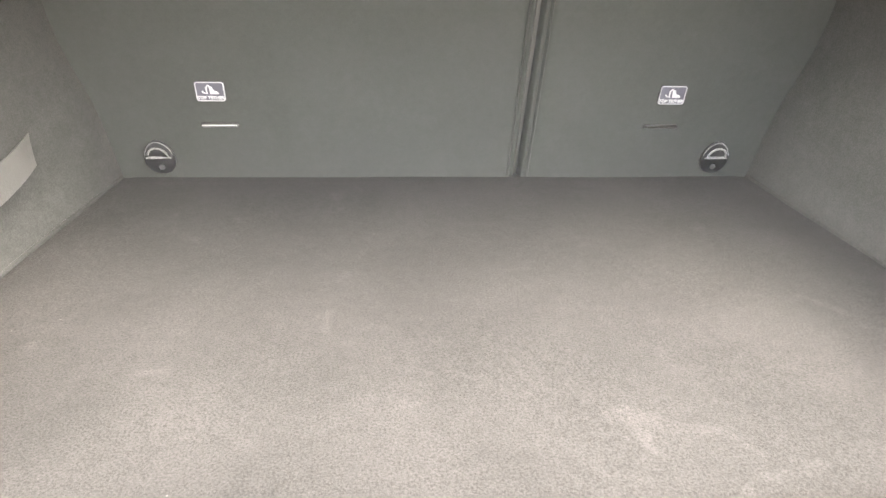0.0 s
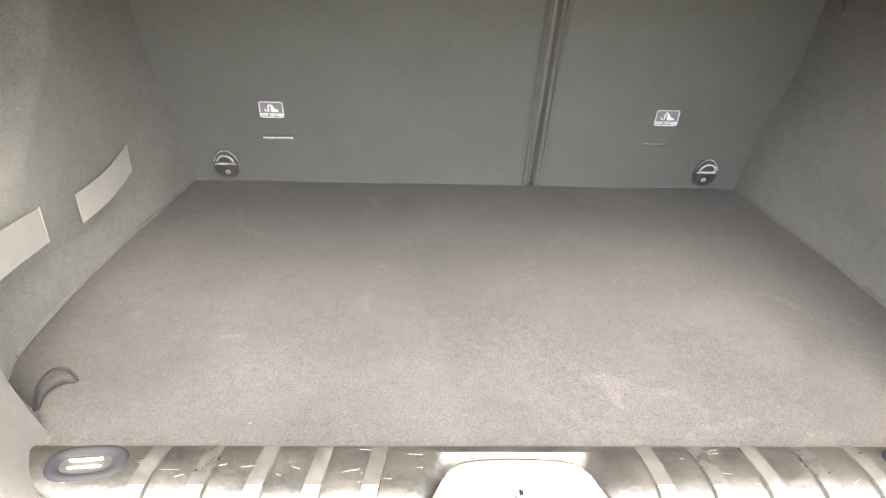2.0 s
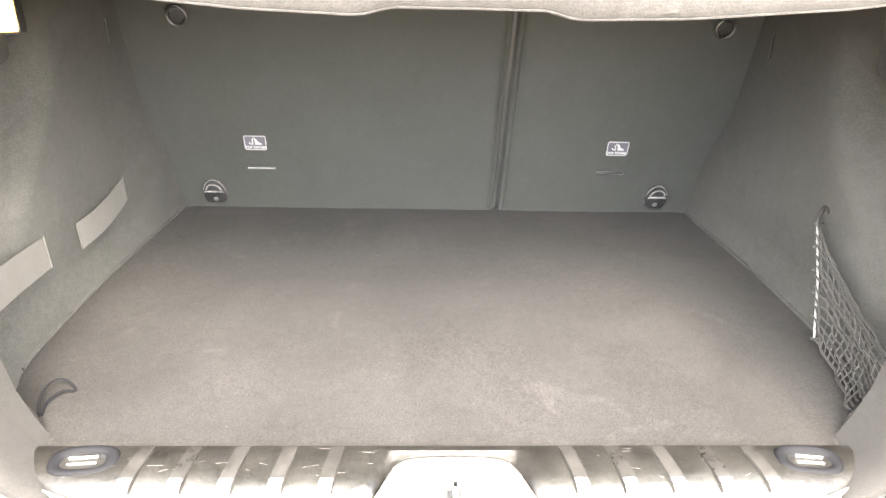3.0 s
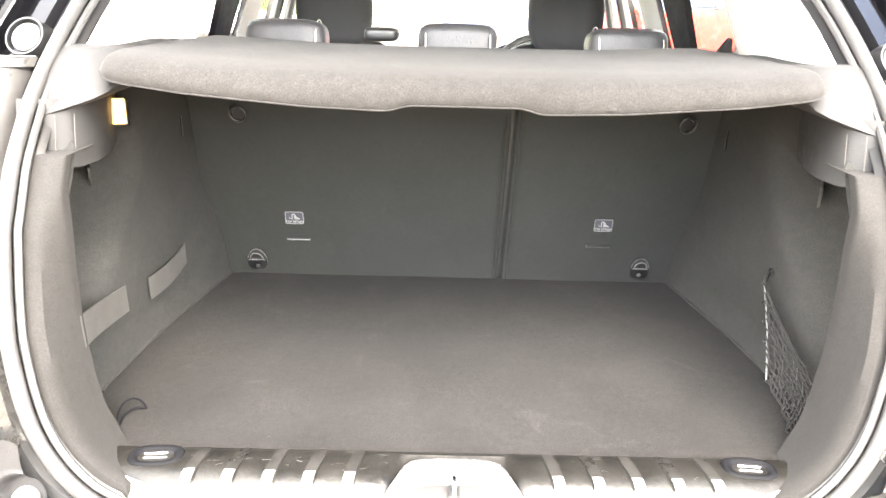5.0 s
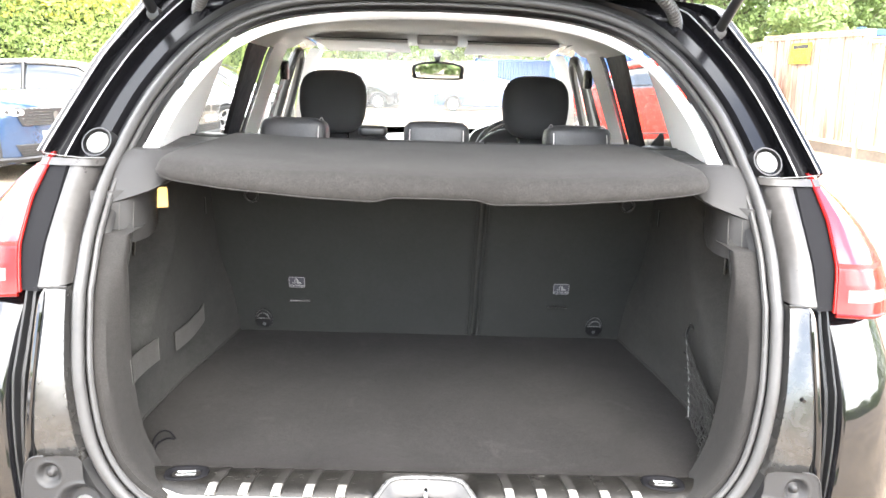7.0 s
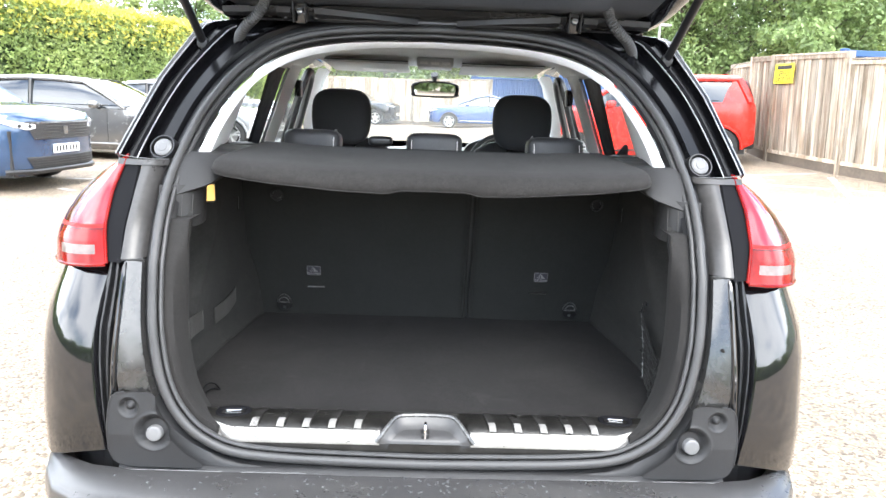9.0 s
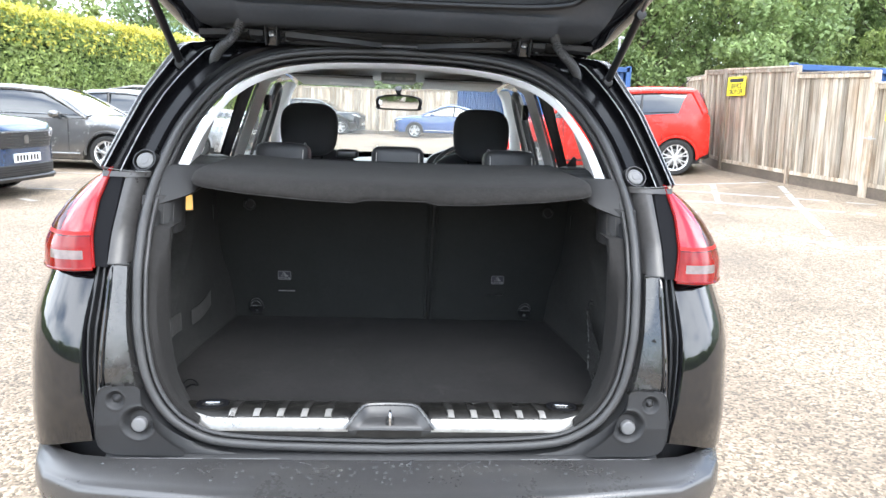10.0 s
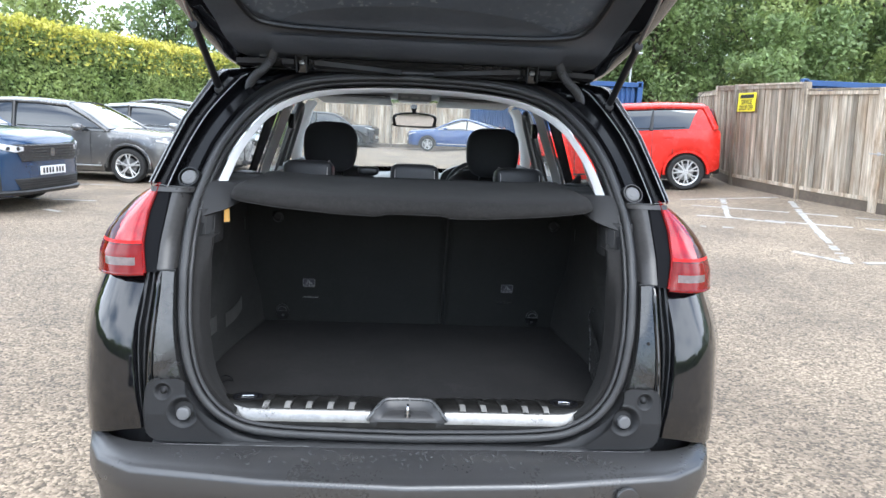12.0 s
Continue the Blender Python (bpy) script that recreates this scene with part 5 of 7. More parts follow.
part("steering_hub", lathe([(0, -0.03), (0.06, -0.03), (0.075, -0.01), (0.07, 0.03)], 20, wheel_m), LEATHER, steer)
for a in (20, 160, 270):
    part("steering_spoke", tube([wheel_m @ Vector((0.05 * math.cos(radians(a)), 0, 0.05 * math.sin(radians(a)))), wheel_m @ Vector((0.17 * math.cos(radians(a)), 0, 0.16 * math.sin(radians(a))))], 0.014, 8), SATIN, steer)


def cushion(w, d, h, r, m, puff=0.0, power=4.0, n=20):
    """A soft block: a super-ellipsoid of half sizes w, d, h."""
    bm = bmesh.new()
    bmesh.ops.create_uvsphere(bm, u_segments=n * 2, v_segments=n, radius=1.0)
    for v in bm.verts:
        x, y, z = v.co
        k = (abs(x) ** power + abs(y) ** power + abs(z) ** power) ** (-1 / power)
        v.co = Vector((x * k * w * (1 - puff * max(0, -z)), y * k * d, z * k * h))
    bm.transform(m)
    return bm


# front seats
for s, x in ((-1, -0.388), (1, 0.376)):
    fs = part("front_seat_back", cushion(0.245, 0.085, 0.31, 0.1, pose(x, 1.70, 0.80, -10, 0, 0), power=3.5), LEATHER, car, "black leather front seat back")
    part("front_headrest", cushion(0.125, 0.055, 0.116, 0.05, pose(x, 1.655, 1.190, -8, 0, 0), puff=0.06, power=3.3), material("headrest_cloth", (0.046, 0.047, 0.050), 0.75, vary=0.12, fine=200, bump=0.3, bump_scale=400), fs, "black front headrest")
    for dx in (-0.055, 0.055):
        part("headrest_post", tube([(x + dx, 1.665, 1.05), (x + dx, 1.66, 1.12)], 0.006, 8), CHROME, fs)
# rear seat headrests
for owner, x, hw in ((seat_l, -0.369, 0.086), (seat_l, 0.003, 0.086), (seat_r, 0.374, 0.086)):
    hr = part("rear_headrest", cushion(hw, 0.055, 0.050, 0.03, pose(x, 0.845, 1.122, -6, 0, 0), power=5.0), LEATHER, owner, "black leather rear headrest with pale stitching")
    for dx in (-1, 1):
        pts = [(x + dx * hw * 0.80, 0.845 + 0.057 * math.sin(a), 1.122 + 0.0515 * math.cos(a)) for a in np.linspace(-1.7, 0.9, 16)]
        if owner is seat_l and x < -0.1 and dx < 0:
            continue
        part("stitch_line", tube(pts, 0.0012, 5), STITCH, owner)
part("belt_buckle", cushion(0.035, 0.03, 0.014, 0.01, pose(-0.155, 0.74, 1.150)), SATIN, seat_l)
for s in (-1, 1):
    part("shoulder_bolster", cushion(0.05, 0.05, 0.03, 0.02, pose(s * 0.58, 0.80, 1.10), power=3), LEATHER, car)
part("belt_guide", prism([(-0.022, -0.016), (0.020, -0.016), (0.016, 0.018), (0.008, 0.022)], 0.012, pose(0.578, 0.80, 1.140, 0, 0, 12), 0.003, 2), SATIN, car)

# ---- tailgate, raised ----
HINGE = Vector((0, 0.605, 1.474))
ANG = 30.0
TG = Matrix.Translation(HINGE) @ pose(0, 0, 0, ANG, 0, 180)       # local y runs from the hinge to the gate's end, z outwards


def gate(u, v, w=0.0):
    return TG @ Vector((-u, v, w))


def gate_w(v):
    return interp(v, [0, 0.04, 0.10, 0.20, 0.30, 0.45, 0.65, 0.80, 1.0, 1.05], [0.54, 0.59, 0.622, 0.655, 0.68, 0.70, 0.715, 0.70, 0.66, 0.60])


rows_in, rows_out = [], []
for v in np.concatenate([np.linspace(0, 0.3, 13), np.linspace(0.34, 1.05, 18)]):
    hw = gate_w(v)
    depth = interp(v, [0, 0.06, 0.10, 0.18, 0.22, 0.30, 0.60, 0.66, 1.05], [0.0, -0.012, -0.028, -0.030, -0.006, 0.004, 0.004, -0.05, -0.05])
    row = []
    for k in range(41):
        u = -1 + k / 20
        a = abs(u)
        frame_d = -0.034 if a > 0.88 and 0.02 < v < 0.66 else depth
        if 0.82 < a <= 0.88 and 0.10 < v < 0.66:
            frame_d = (depth - 0.034) / 2
        edge = 0.05 * max(0, (a - 0.94) / 0.06)
        row.append(gate(u * hw, v, frame_d + edge))
    rows_in.append(row)
    rows_out.append([gate((-1 + k / 20) * hw * 1.01, v - 0.005, 0.050 - 0.03 * abs(-1 + k / 20) ** 3 + 0.04 * math.sin(math.pi * min(1, v))) for k in range(41)])
tailgate = part("tailgate", sheet(rows_out), PAINT, car, "raised black tailgate")
part("tailgate_lining", sheet([row[3:-3] for row in rows_in]), GATEP, tailgate, "black moulded tailgate lining")
part("tailgate_frame", sheet([row[:4] for row in rows_in]), PAINT, tailgate, "glossy black painted tailgate edge")
part("tailgate_frame", sheet([row[-4:] for row in rows_in]), PAINT, tailgate, "glossy black painted tailgate edge")
rows = []
for v in np.linspace(0.225, 0.60, 10):
    rows.append([gate(u * interp(v, [0.225, 0.27, 0.40], [0.40, 0.47, 0.50]), v, -0.006 + 0.010 * (1 - u * u)) for u in np.linspace(-1, 1, 21)])
part("rear_window", sheet(rows), REARGLASS, tailgate, "dark tinted rear window")
part("window_trim", tube(spline([gate(u, v, -0.020) for u, v in ((-0.50, 0.60), (-0.50, 0.40), (-0.47, 0.27), (-0.40, 0.225), (-0.2, 0.212), (0.2, 0.212), (0.40, 0.225), (0.47, 0.27), (0.50, 0.40), (0.50, 0.60))], 5), 0.008, 8), SATIN, tailgate)
part("lining_band", sheet([[gate(u, v, w) for u in np.linspace(-0.42, 0.42, 12)] for v, w in ((0.115, -0.030), (0.12, -0.038), (0.18, -0.042), (0.198, -0.034))]), GATEP, tailgate, "grained plastic lining band")
# steel strip with pressings along the hinge edge
part("hinge_strip", sheet([[gate(u, v, w - 0.006 * (abs(u) > 0.30)) for u in np.linspace(-0.47, 0.47, 40)] for v, w in ((0.02, -0.010), (0.028, -0.022), (0.07, -0.030), (0.085, -0.026))]), DUSTPAINT, tailgate)
for u0, u1, t0, t1 in ((-0.31, -0.05, 1.0, 0.05), (0.05, 0.31, 0.05, 1.0), (-0.405, -0.37, 1, 1), (0.37, 0.405, 1, 1), (-0.54, -0.445, 0.8, 1), (0.445, 0.54, 1, 0.8)):
    part("strip_pressing", sheet([[gate(u0 + (u1 - u0) * f, 0.045 + (v - 0.045) * (t0 + (t1 - t0) * f), w) for f in np.linspace(0, 1, 14)] for v, w in ((0.045, -0.028), (0.051, -0.037), (0.072, -0.040), (0.082, -0.030))], thick=0.002), PLASTIC, tailgate)
part("hinge_rail", sheet([[gate(u, v, w) for u in np.linspace(-0.48, 0.48, 16)] for v, w in ((0.008, -0.012), (0.012, -0.020), (0.026, -0.024), (0.031, -0.018))], thick=0.002), GATEP, tailgate)
for s in (-1, 1):
    hin = part("hinge", box(-0.019, 0.019, -0.030, 0.030, -0.030, 0.012, 0.005, 2, pose(s * 0.347, 0.555, 1.500, 20, 0, 0)), SATIN, tailgate, "black steel hinge")
    part("hinge_pin", tube([(s * 0.347 - 0.024, 0.545, 1.502), (s * 0.347 + 0.024, 0.545, 1.502)], 0.007, 8), STEEL, hin)
    part("hinge_leaf", box(-0.013, 0.013, -0.012, 0.012, -0.035, 0.0, 0.003, 2, pose(s * 0.347, 0.540, 1.486, 10, 0, 0)), PAINT, hin)
    for dx in (-0.015, 0.015):
        part("hinge_cheek", box(-0.0022, 0.0022, -0.026, 0.020, -0.046, 0.006, 0.0015, 1, pose(s * 0.347 + dx, 0.532, 1.500, 14, 0, 0)), PLASTIC, hin)
    part("hinge_bolt", lathe([(0, -0.006), (0.006, -0.006), (0.007, -0.003), (0.010, -0.001), (0.010, 0.004)], 6, pose(s * 0.347, 0.524, 1.482, -30, 0, 0)), STEEL, hin)
    part("wire_clip", tube(spline([(s * 0.310, 0.545, 1.505), (s * 0.314, 0.533, 1.497), (s * 0.322, 0.530, 1.500), (s * 0.326, 0.540, 1.508)], 4), 0.0035, 6), SATIN, tailgate)
    boot_pts = spline([(s * 0.420, 0.505, 1.520), (s * 0.422, 0.486, 1.500), (s * 0.430, 0.478, 1.478), (s * 0.450, 0.486, 1.456), (s * 0.478, 0.505, 1.436), (s * 0.500, 0.53, 1.414), (s * 0.510, 0.555, 1.392)], 10)
    part("cable_gaiter", tube(boot_pts, [0.0112 + 0.0026 * (k % 2) for k in range(len(boot_pts))], 12), RUBBER, tailgate, "ribbed black rubber cable gaiter")
    part("gaiter_collar", lathe([(0.0, -0.004), (0.022, -0.004), (0.024, 0.0), (0.024, 0.008)], 16, pose(s * 0.424, 0.507, 1.518, 70, 0, 0)), RUBBER, tailgate)
    for dx, dv in ((0.31, 0.045), (0.385, 0.045), (0.50, 0.06)):
        part("gate_bolt", lathe([(0, -0.010), (0.007, -0.010), (0.009, -0.006), (0.013, -0.004), (0.013, 0.004)], 8, Matrix.Translation(gate(s * dx, dv, -0.032)) @ pose(0, 0, 0, 60, 0, 0)), SATIN, tailgate)
    low, high = Vector((s * 0.590, 0.525, 1.392)), gate(s * 0.615, 0.46, -0.035)
    strut = part("gas_strut", tube([low, lerp(low, high, 0.55)], 0.0105, 12), SATIN, tailgate, "black gas strut")
    part("strut_rod", tube([lerp(low, high, 0.55), high], 0.005, 10), STEEL, strut)
    part("strut_joint", lathe([(0, -0.016), (0.013, -0.014), (0.016, 0.0), (0.013, 0.014), (0, 0.016)], 12, Matrix.Translation(low)), SATIN, strut)
    part("strut_joint", lathe([(0, -0.014), (0.012, -0.012), (0.014, 0.0), (0.012, 0.012), (0, 0.014)], 12, Matrix.Translation(lerp(low, high, 0.56))), SATIN, strut)
    part("wire", tube(spline([low + Vector((0, 0.01, 0)), low + Vector((s * 0.004, 0.0, -0.06)), low + Vector((s * 0.012, -0.02, -0.13))], 5), 0.0016, 5), GALV, tailgate)
part("gate_end", sheet([[gate(u * 0.62, v, w) for u in np.linspace(-1, 1, 21)] for v, w in ((1.04, 0.06), (1.07, 0.01), (1.04, -0.05))]), PLASTIC, tailgate)

# ---- outer shell that the shots barely show ----
rows = []
for y, zc, hw in ((0.645, 1.512, 0.56), (0.75, 1.53, 0.585), (1.2, 1.552, 0.60), (1.7, 1.556, 0.60), (2.2, 1.535, 0.64), (2.55, 1.492, 0.69), (2.66, 1.470, 0.70)):
    rows.append([(hw * (-1 + k / 12), y, zc - 0.03 * abs(-1 + k / 12) ** 2 - interp(y, [0.65, 0.75, 1.8, 2.3], [0.0, 0.10, 0.10, 0.02]) * max(0, abs(-1 + k / 12) - 0.85) / 0.15) for k in range(25)])
part("roof", sheet(rows, thick=0.004), PAINT, car, "black roof")
for s in (-1, 1):
    rows = []
    for y, z0, xw in ((0.42, 0.30, 0.842), (0.62, 0.30, 0.862), (1.1, 0.28, 0.868), (2.0, 0.28, 0.868), (2.9, 0.28, 0.868), (3.5, 0.30, 0.85), (3.85, 0.32, 0.76), (3.98, 0.34, 0.60)):
        top = interp(y, [0.4, 0.9, 2.9, 3.98], [1.10, 1.07, 1.03, 0.80])
        rows.append([(s * xw * a, y, z0 + (top - z0) * f) for f, a in ((0, 0.94), (0.15, 0.985), (0.5, 1.0), (0.8, 0.985), (0.95, 0.92), (1.0, 0.82))])
    part("body_side", sheet(rows), PAINT, car, "glossy black body side")
    part("side_rail", sheet([[(s * (side_x(z) + 0.03), y, z), (s * (side_x(z) + 0.02), y, z + 0.07)] for y, z in ((0.66, 1.42), (1.0, 1.43), (1.6, 1.44), (2.2, 1.43), (2.6, 1.40))]), PAINT, car)
    part("quarter_shoulder", sheet([[(s * 0.69, 0.30, 1.125), (s * 0.70, 0.40, 1.16), (s * 0.665, 0.62, 1.25), (s * 0.64, 0.80, 1.35)], [(s * 0.73, 0.36, 1.09), (s * 0.74, 0.50, 1.10), (s * 0.70, 0.70, 1.10), (s * 0.68, 0.92, 1.10)]]), PAINT, car)
    for y in (0.72, 3.22):
        w = part("wheel", lathe([(0.19, -0.10), (0.28, -0.10), (0.315, -0.085), (0.322, 0.0), (0.315, 0.085), (0.28, 0.10), (0.19, 0.10)], 32, pose(s * 0.76, y, 0.322, 0, 0, 90)), TYRE, car)
        part("rim", lathe([(0.0, -0.07), (0.05, -0.07), (0.15, -0.05), (0.19, -0.098), (0.205, -0.10)], 24, pose(s * 0.76, y, 0.322, 0, 0, s * 90)), ALLOY, w)
rows = []
for y in (3.28, 3.5, 3.75, 3.95, 4.02):
    z, hw = interp(y, [3.28, 3.95, 4.02], [0.975, 0.85, 0.60]), interp(y, [3.28, 3.95, 4.02], [0.72, 0.60, 0.58])
    rows.append([(hw * (-1 + k / 10), y, z + 0.03 * (1 - abs(-1 + k / 10) ** 2)) for k in range(21)])
part("bonnet", sheet(rows), PAINT, car, "black bonnet")
part("cabin_floor", box(-0.70, 0.70, 0.05, 3.9, 0.30, 0.34), SATIN, car)
part("boot_well", box(-0.62, 0.62, 0.06, 0.84, 0.40, 0.56), SATIN, car)
part("front_bulkhead", box(-0.66, 0.66, 3.30, 3.36, 0.30, 0.96), SATIN, car)

# ---- ground ----
def ground_z(x, y):
    """The yard lies level round the car and rises gently towards the fence."""
    a = max(0.0, min(9.0, x - 1))
    return 0.0069 * a * a / (a + 0.6) * min(max(y, 0.0), 13.0)


rows = []
xs = np.concatenate([np.linspace(-3000, -60, 6), np.linspace(-40, 40, 161), np.linspace(60, 3000, 6)])
ys = np.concatenate([np.linspace(-3000, -60, 6), np.linspace(-40, 60, 101), np.linspace(90, 3000, 6)])
rows = [[(x, y, ground_z(x, y)) for x in xs] for y in ys]
ground = tagged(part("ground", sheet(rows), ASPHALT), "worn pale asphalt car park with loose chippings", "ground", kind="structure")


def line_on_ground(x0, y0, x1, y1, w=0.085):
    a, b = Vector((x0, y0)), Vector((x1, y1))
    d = (b - a).normalized()
    n = Vector((-d.y, d.x)) * w / 2
    k = max(6, int((b - a).length / 0.07))
    bm, old = bmesh.new(), None
    for i in range(k + 1):
        p = a + (b - a) * i / k
        left = 1 + 0.55 * noise.noise((p.x * 9, p.y * 9, 0)) + 0.3 * noise.noise((p.x * 31, p.y * 31, 2))
        right = 1 + 0.55 * noise.noise((p.x * 9, p.y * 9, 5)) + 0.3 * noise.noise((p.x * 31, p.y * 31, 7))
        worn = noise.noise((p.x * 3.1, p.y * 3.1, 11)) + 0.5 * noise.noise((p.x * 14, p.y * 14, 3)) > 0.38
        edge = None if worn else [bm.verts.new((q.x, q.y, ground_z(q.x, q.y) + 0.005)) for q in (p - n * max(0.3, left), p + n * max(0.3, right))]
        if edge and old:
            bm.faces.new((old[0], old[1], edge[1], edge[0]))
        old = edge
    return part("marking", bm, ROAD, ground, "worn white painted line", smooth=False)


# ---- fences ----
def fence(path, board_w, name, label, lean=0.0):
    f = tagged(new(name), label, "fence", kind="structure")
    mesh = None
    for (x0, y0), (x1, y1), hh in path:
        a, b = Vector((x0, y0, 0)), Vector((x1, y1, 0))
        L = (b - a).length
        d = (b - a).normalized()
        ang = math.degrees(math.atan2(d.y, d.x))
        n = int(L / board_w)
        if mesh is None:
            bm = box(0, board_w * 1.12, -0.010, 0.010, 0, 1.0, 0)
            bmesh.ops.recalc_face_normals(bm, faces=bm.faces)
            mesh = bpy.data.meshes.new("board")
            bm.to_mesh(mesh)
            bm.free()
            mesh.materials.append(FENCEWOOD)
        z0 = ground_z(x0, y0) + 0.16
        z1 = ground_z(x1, y1) + 0.16
        for i in range(n):
            p = a + d * (i * L / n)
            zz = z0 + (z1 - z0) * i / n
            ob = new("board", mesh)
            ob.parent = f
            off = 0.014 * (i % 2) - 0.007 + random.uniform(-0.004, 0.004)
            ob.matrix_basis = pose(p.x - d.y * off, p.y + d.x * off, zz + 0.01 * random.uniform(-1, 1), lean, random.uniform(-0.15, 0.15), ang) @ Matrix.Diagonal((L / n / board_w, 1, hh - 0.12 + random.uniform(-0.008, 0.008), 1))
        for e, zz in ((a, z0), (b, z1)):
            part("post", box(-0.05, 0.05, -0.05, 0.05, -0.2, hh + 0.03, 0.008, 1, pose(e.x, e.y, zz - 0.12, lean, 0, ang)), FENCEWOOD, f)
        out = Vector((d.y, -d.x, 0))
        for hz in (0.0, hh - 0.19):
            part("rail", sheet([[q + out * (k1 + (hz + dz) * math.tan(radians(lean))) + Vector((0, 0, z + hz + dz)) for dz, k1 in ((0, 0.012), (0, 0.040), (0.06, 0.040), (0.06, 0.012))] for q, z in ((a, z0), (b, z1))]), FENCEWOOD, f, smooth=False)
        part("cap_rail", sheet([[q + out * (k1 + (hh - 0.12) * math.tan(radians(lean))) + Vector((0, 0, z + hh - 0.12 + dz)) for dz, k1 in ((0, -0.035), (0, 0.045), (0.025, 0.045), (0.03, 0.0), (0.025, -0.035), (0, -0.035))] for q, z in ((a, z0), (b, z1))]), FENCEWOOD, f, "pale weathered capping rail", smooth=False)
        part("gravel_board", sheet([[q + Vector((0, 0, z + dz)) + Vector((d.y * k1, -d.x * k1, 0)) for dz, k1 in ((-0.22, -0.02), (-0.22, 0.03), (0.0, 0.03), (0.0, -0.02))] for q, z in ((a, z0), (b, z1))]), BASEWOOD, f, smooth=False)
    return f


def piece_wood():
    """Weathered boards: grey-brown, each of its own tone, with grain, streaks and knots along it."""
    m = bpy.data.materials.new("fence_board")
    m.use_nodes = True
    n, l = m.node_tree.nodes, m.node_tree.links
    b = n["Principled BSDF"]
    b.inputs["Roughness"].default_value, b.inputs["Specular IOR Level"].default_value = 0.88, 0.2
    co, info, off, at = n.new("ShaderNodeTexCoord"), n.new("ShaderNodeObjectInfo"), n.new("ShaderNodeMath"), n.new("ShaderNodeVectorMath")
    off.operation, off.inputs[1].default_value = "MULTIPLY", 97.0
    l.new(info.outputs["Random"], off.inputs[0])
    l.new(co.outputs["Object"], at.inputs[0]), l.new(off.outputs[0], at.inputs[1])

    def layer(scale, lo, hi, a, z):
        mp, tx, r = n.new("ShaderNodeMapping"), n.new("ShaderNodeTexNoise"), n.new("ShaderNodeMapRange")
        mp.inputs["Scale"].default_value = scale
        tx.inputs["Scale"].default_value, tx.inputs["Detail"].default_value = 1.0, 6
        l.new(at.outputs[0], mp.inputs["Vector"]), l.new(mp.outputs["Vector"], tx.inputs["Vector"]), l.new(tx.outputs["Fac"], r.inputs["Value"])
        r.inputs["From Min"].default_value, r.inputs["From Max"].default_value = lo, hi
        r.inputs["To Min"].default_value, r.inputs["To Max"].default_value = a, z
        return r.outputs["Result"]

    grain, streak, stain = layer((90, 90, 4), 0.3, 0.7, 0.62, 1.25), layer((22, 22, 1.3), 0.3, 0.7, 0.70, 1.25), layer((5, 5, 2.2), 0.35, 0.65, 0.0, 1.0)
    tone = n.new("ShaderNodeMixRGB")
    tone.inputs[1].default_value, tone.inputs[2].default_value = (0.310, 0.240, 0.170, 1), (0.48, 0.425, 0.345, 1)
    l.new(stain, tone.inputs[0])
    per = n.new("ShaderNodeMapRange")
    l.new(info.outputs["Random"], per.inputs["Value"])
    per.inputs["To Min"].default_value, per.inputs["To Max"].default_value = 0.66, 1.42
    out = tone.outputs["Color"]
    for f in (grain, streak, per.outputs["Result"]):
        mul = n.new("ShaderNodeMixRGB")
        mul.blend_type, mul.inputs[0].default_value = "MULTIPLY", 1.0
        l.new(out, mul.inputs[1]), l.new(f, mul.inputs[2])
        out = mul.outputs["Color"]
    l.new(out, b.inputs["Base Color"])
    bump = n.new("ShaderNodeBump")
    bump.inputs["Strength"].default_value, bump.inputs["Distance"].default_value = 0.4, 0.003
    l.new(grain, bump.inputs["Height"]), l.new(bump.outputs["Normal"], b.inputs["Normal"])
    return m


FENCEWOOD = piece_wood()
BASEWOOD = material("fence_base_board", (0.13, 0.105, 0.08), 0.9, vary=0.3, scale=2, fine=25, bump=0.4, bump_scale=50)


# ---- parked cars ----
HEADGLASS = material("headlamp_glass", (0.62, 0.63, 0.65), 0.1, coat=1.0)


def wheel_parts(parent, x, y, r, s, rim_mat, spokes=5):
    m = pose(x, y, r, 0, 0, 0 if s < 0 else 180)
    w = part("wheel", lathe([(r * 0.70, -0.095), (r * 0.76, -0.104), (r * 0.93, -0.10), (r, -0.07), (r, 0.07), (r * 0.93, 0.10), (r * 0.70, 0.10)], 36, m), TYRE, parent)
    bms = [lathe([(r * 0.65, -0.070), (r * 0.70, -0.096), (r * 0.74, -0.100), (r * 0.75, -0.092), (r * 0.70, -0.05), (r * 0.68, 0.05)], 36, m), lathe([(0, -0.088), (r * 0.10, -0.087), (r * 0.15, -0.070)], 16, m)]
    for k in range(spokes):
        for dd in (-0.11, 0.11):
            a = 2 * math.pi * k / spokes + 0.3
            ends = [(r * 0.10, a + dd * 0.6, -0.080), (r * 0.42, a + dd * 1.1, -0.090), (r * 0.68, a + dd * 1.7, -0.086)]
            bms.append(tube([m @ Vector((q * math.cos(b), y_, q * math.sin(b))) for q, b, y_ in ends], [r * 0.055, r * 0.040, r * 0.050], 6))
    part("rim", joined(*bms), rim_mat, w, "silver alloy rim")
    part("brake_disc", lathe([(0, -0.02), (r * 0.45, -0.02), (r * 0.46, 0.0)], 20, m), STEEL, w)
    part("wheel_well", lathe([(0, 0.03), (r * 0.69, 0.02), (r * 0.70, 0.06)], 20, m), INK, w)


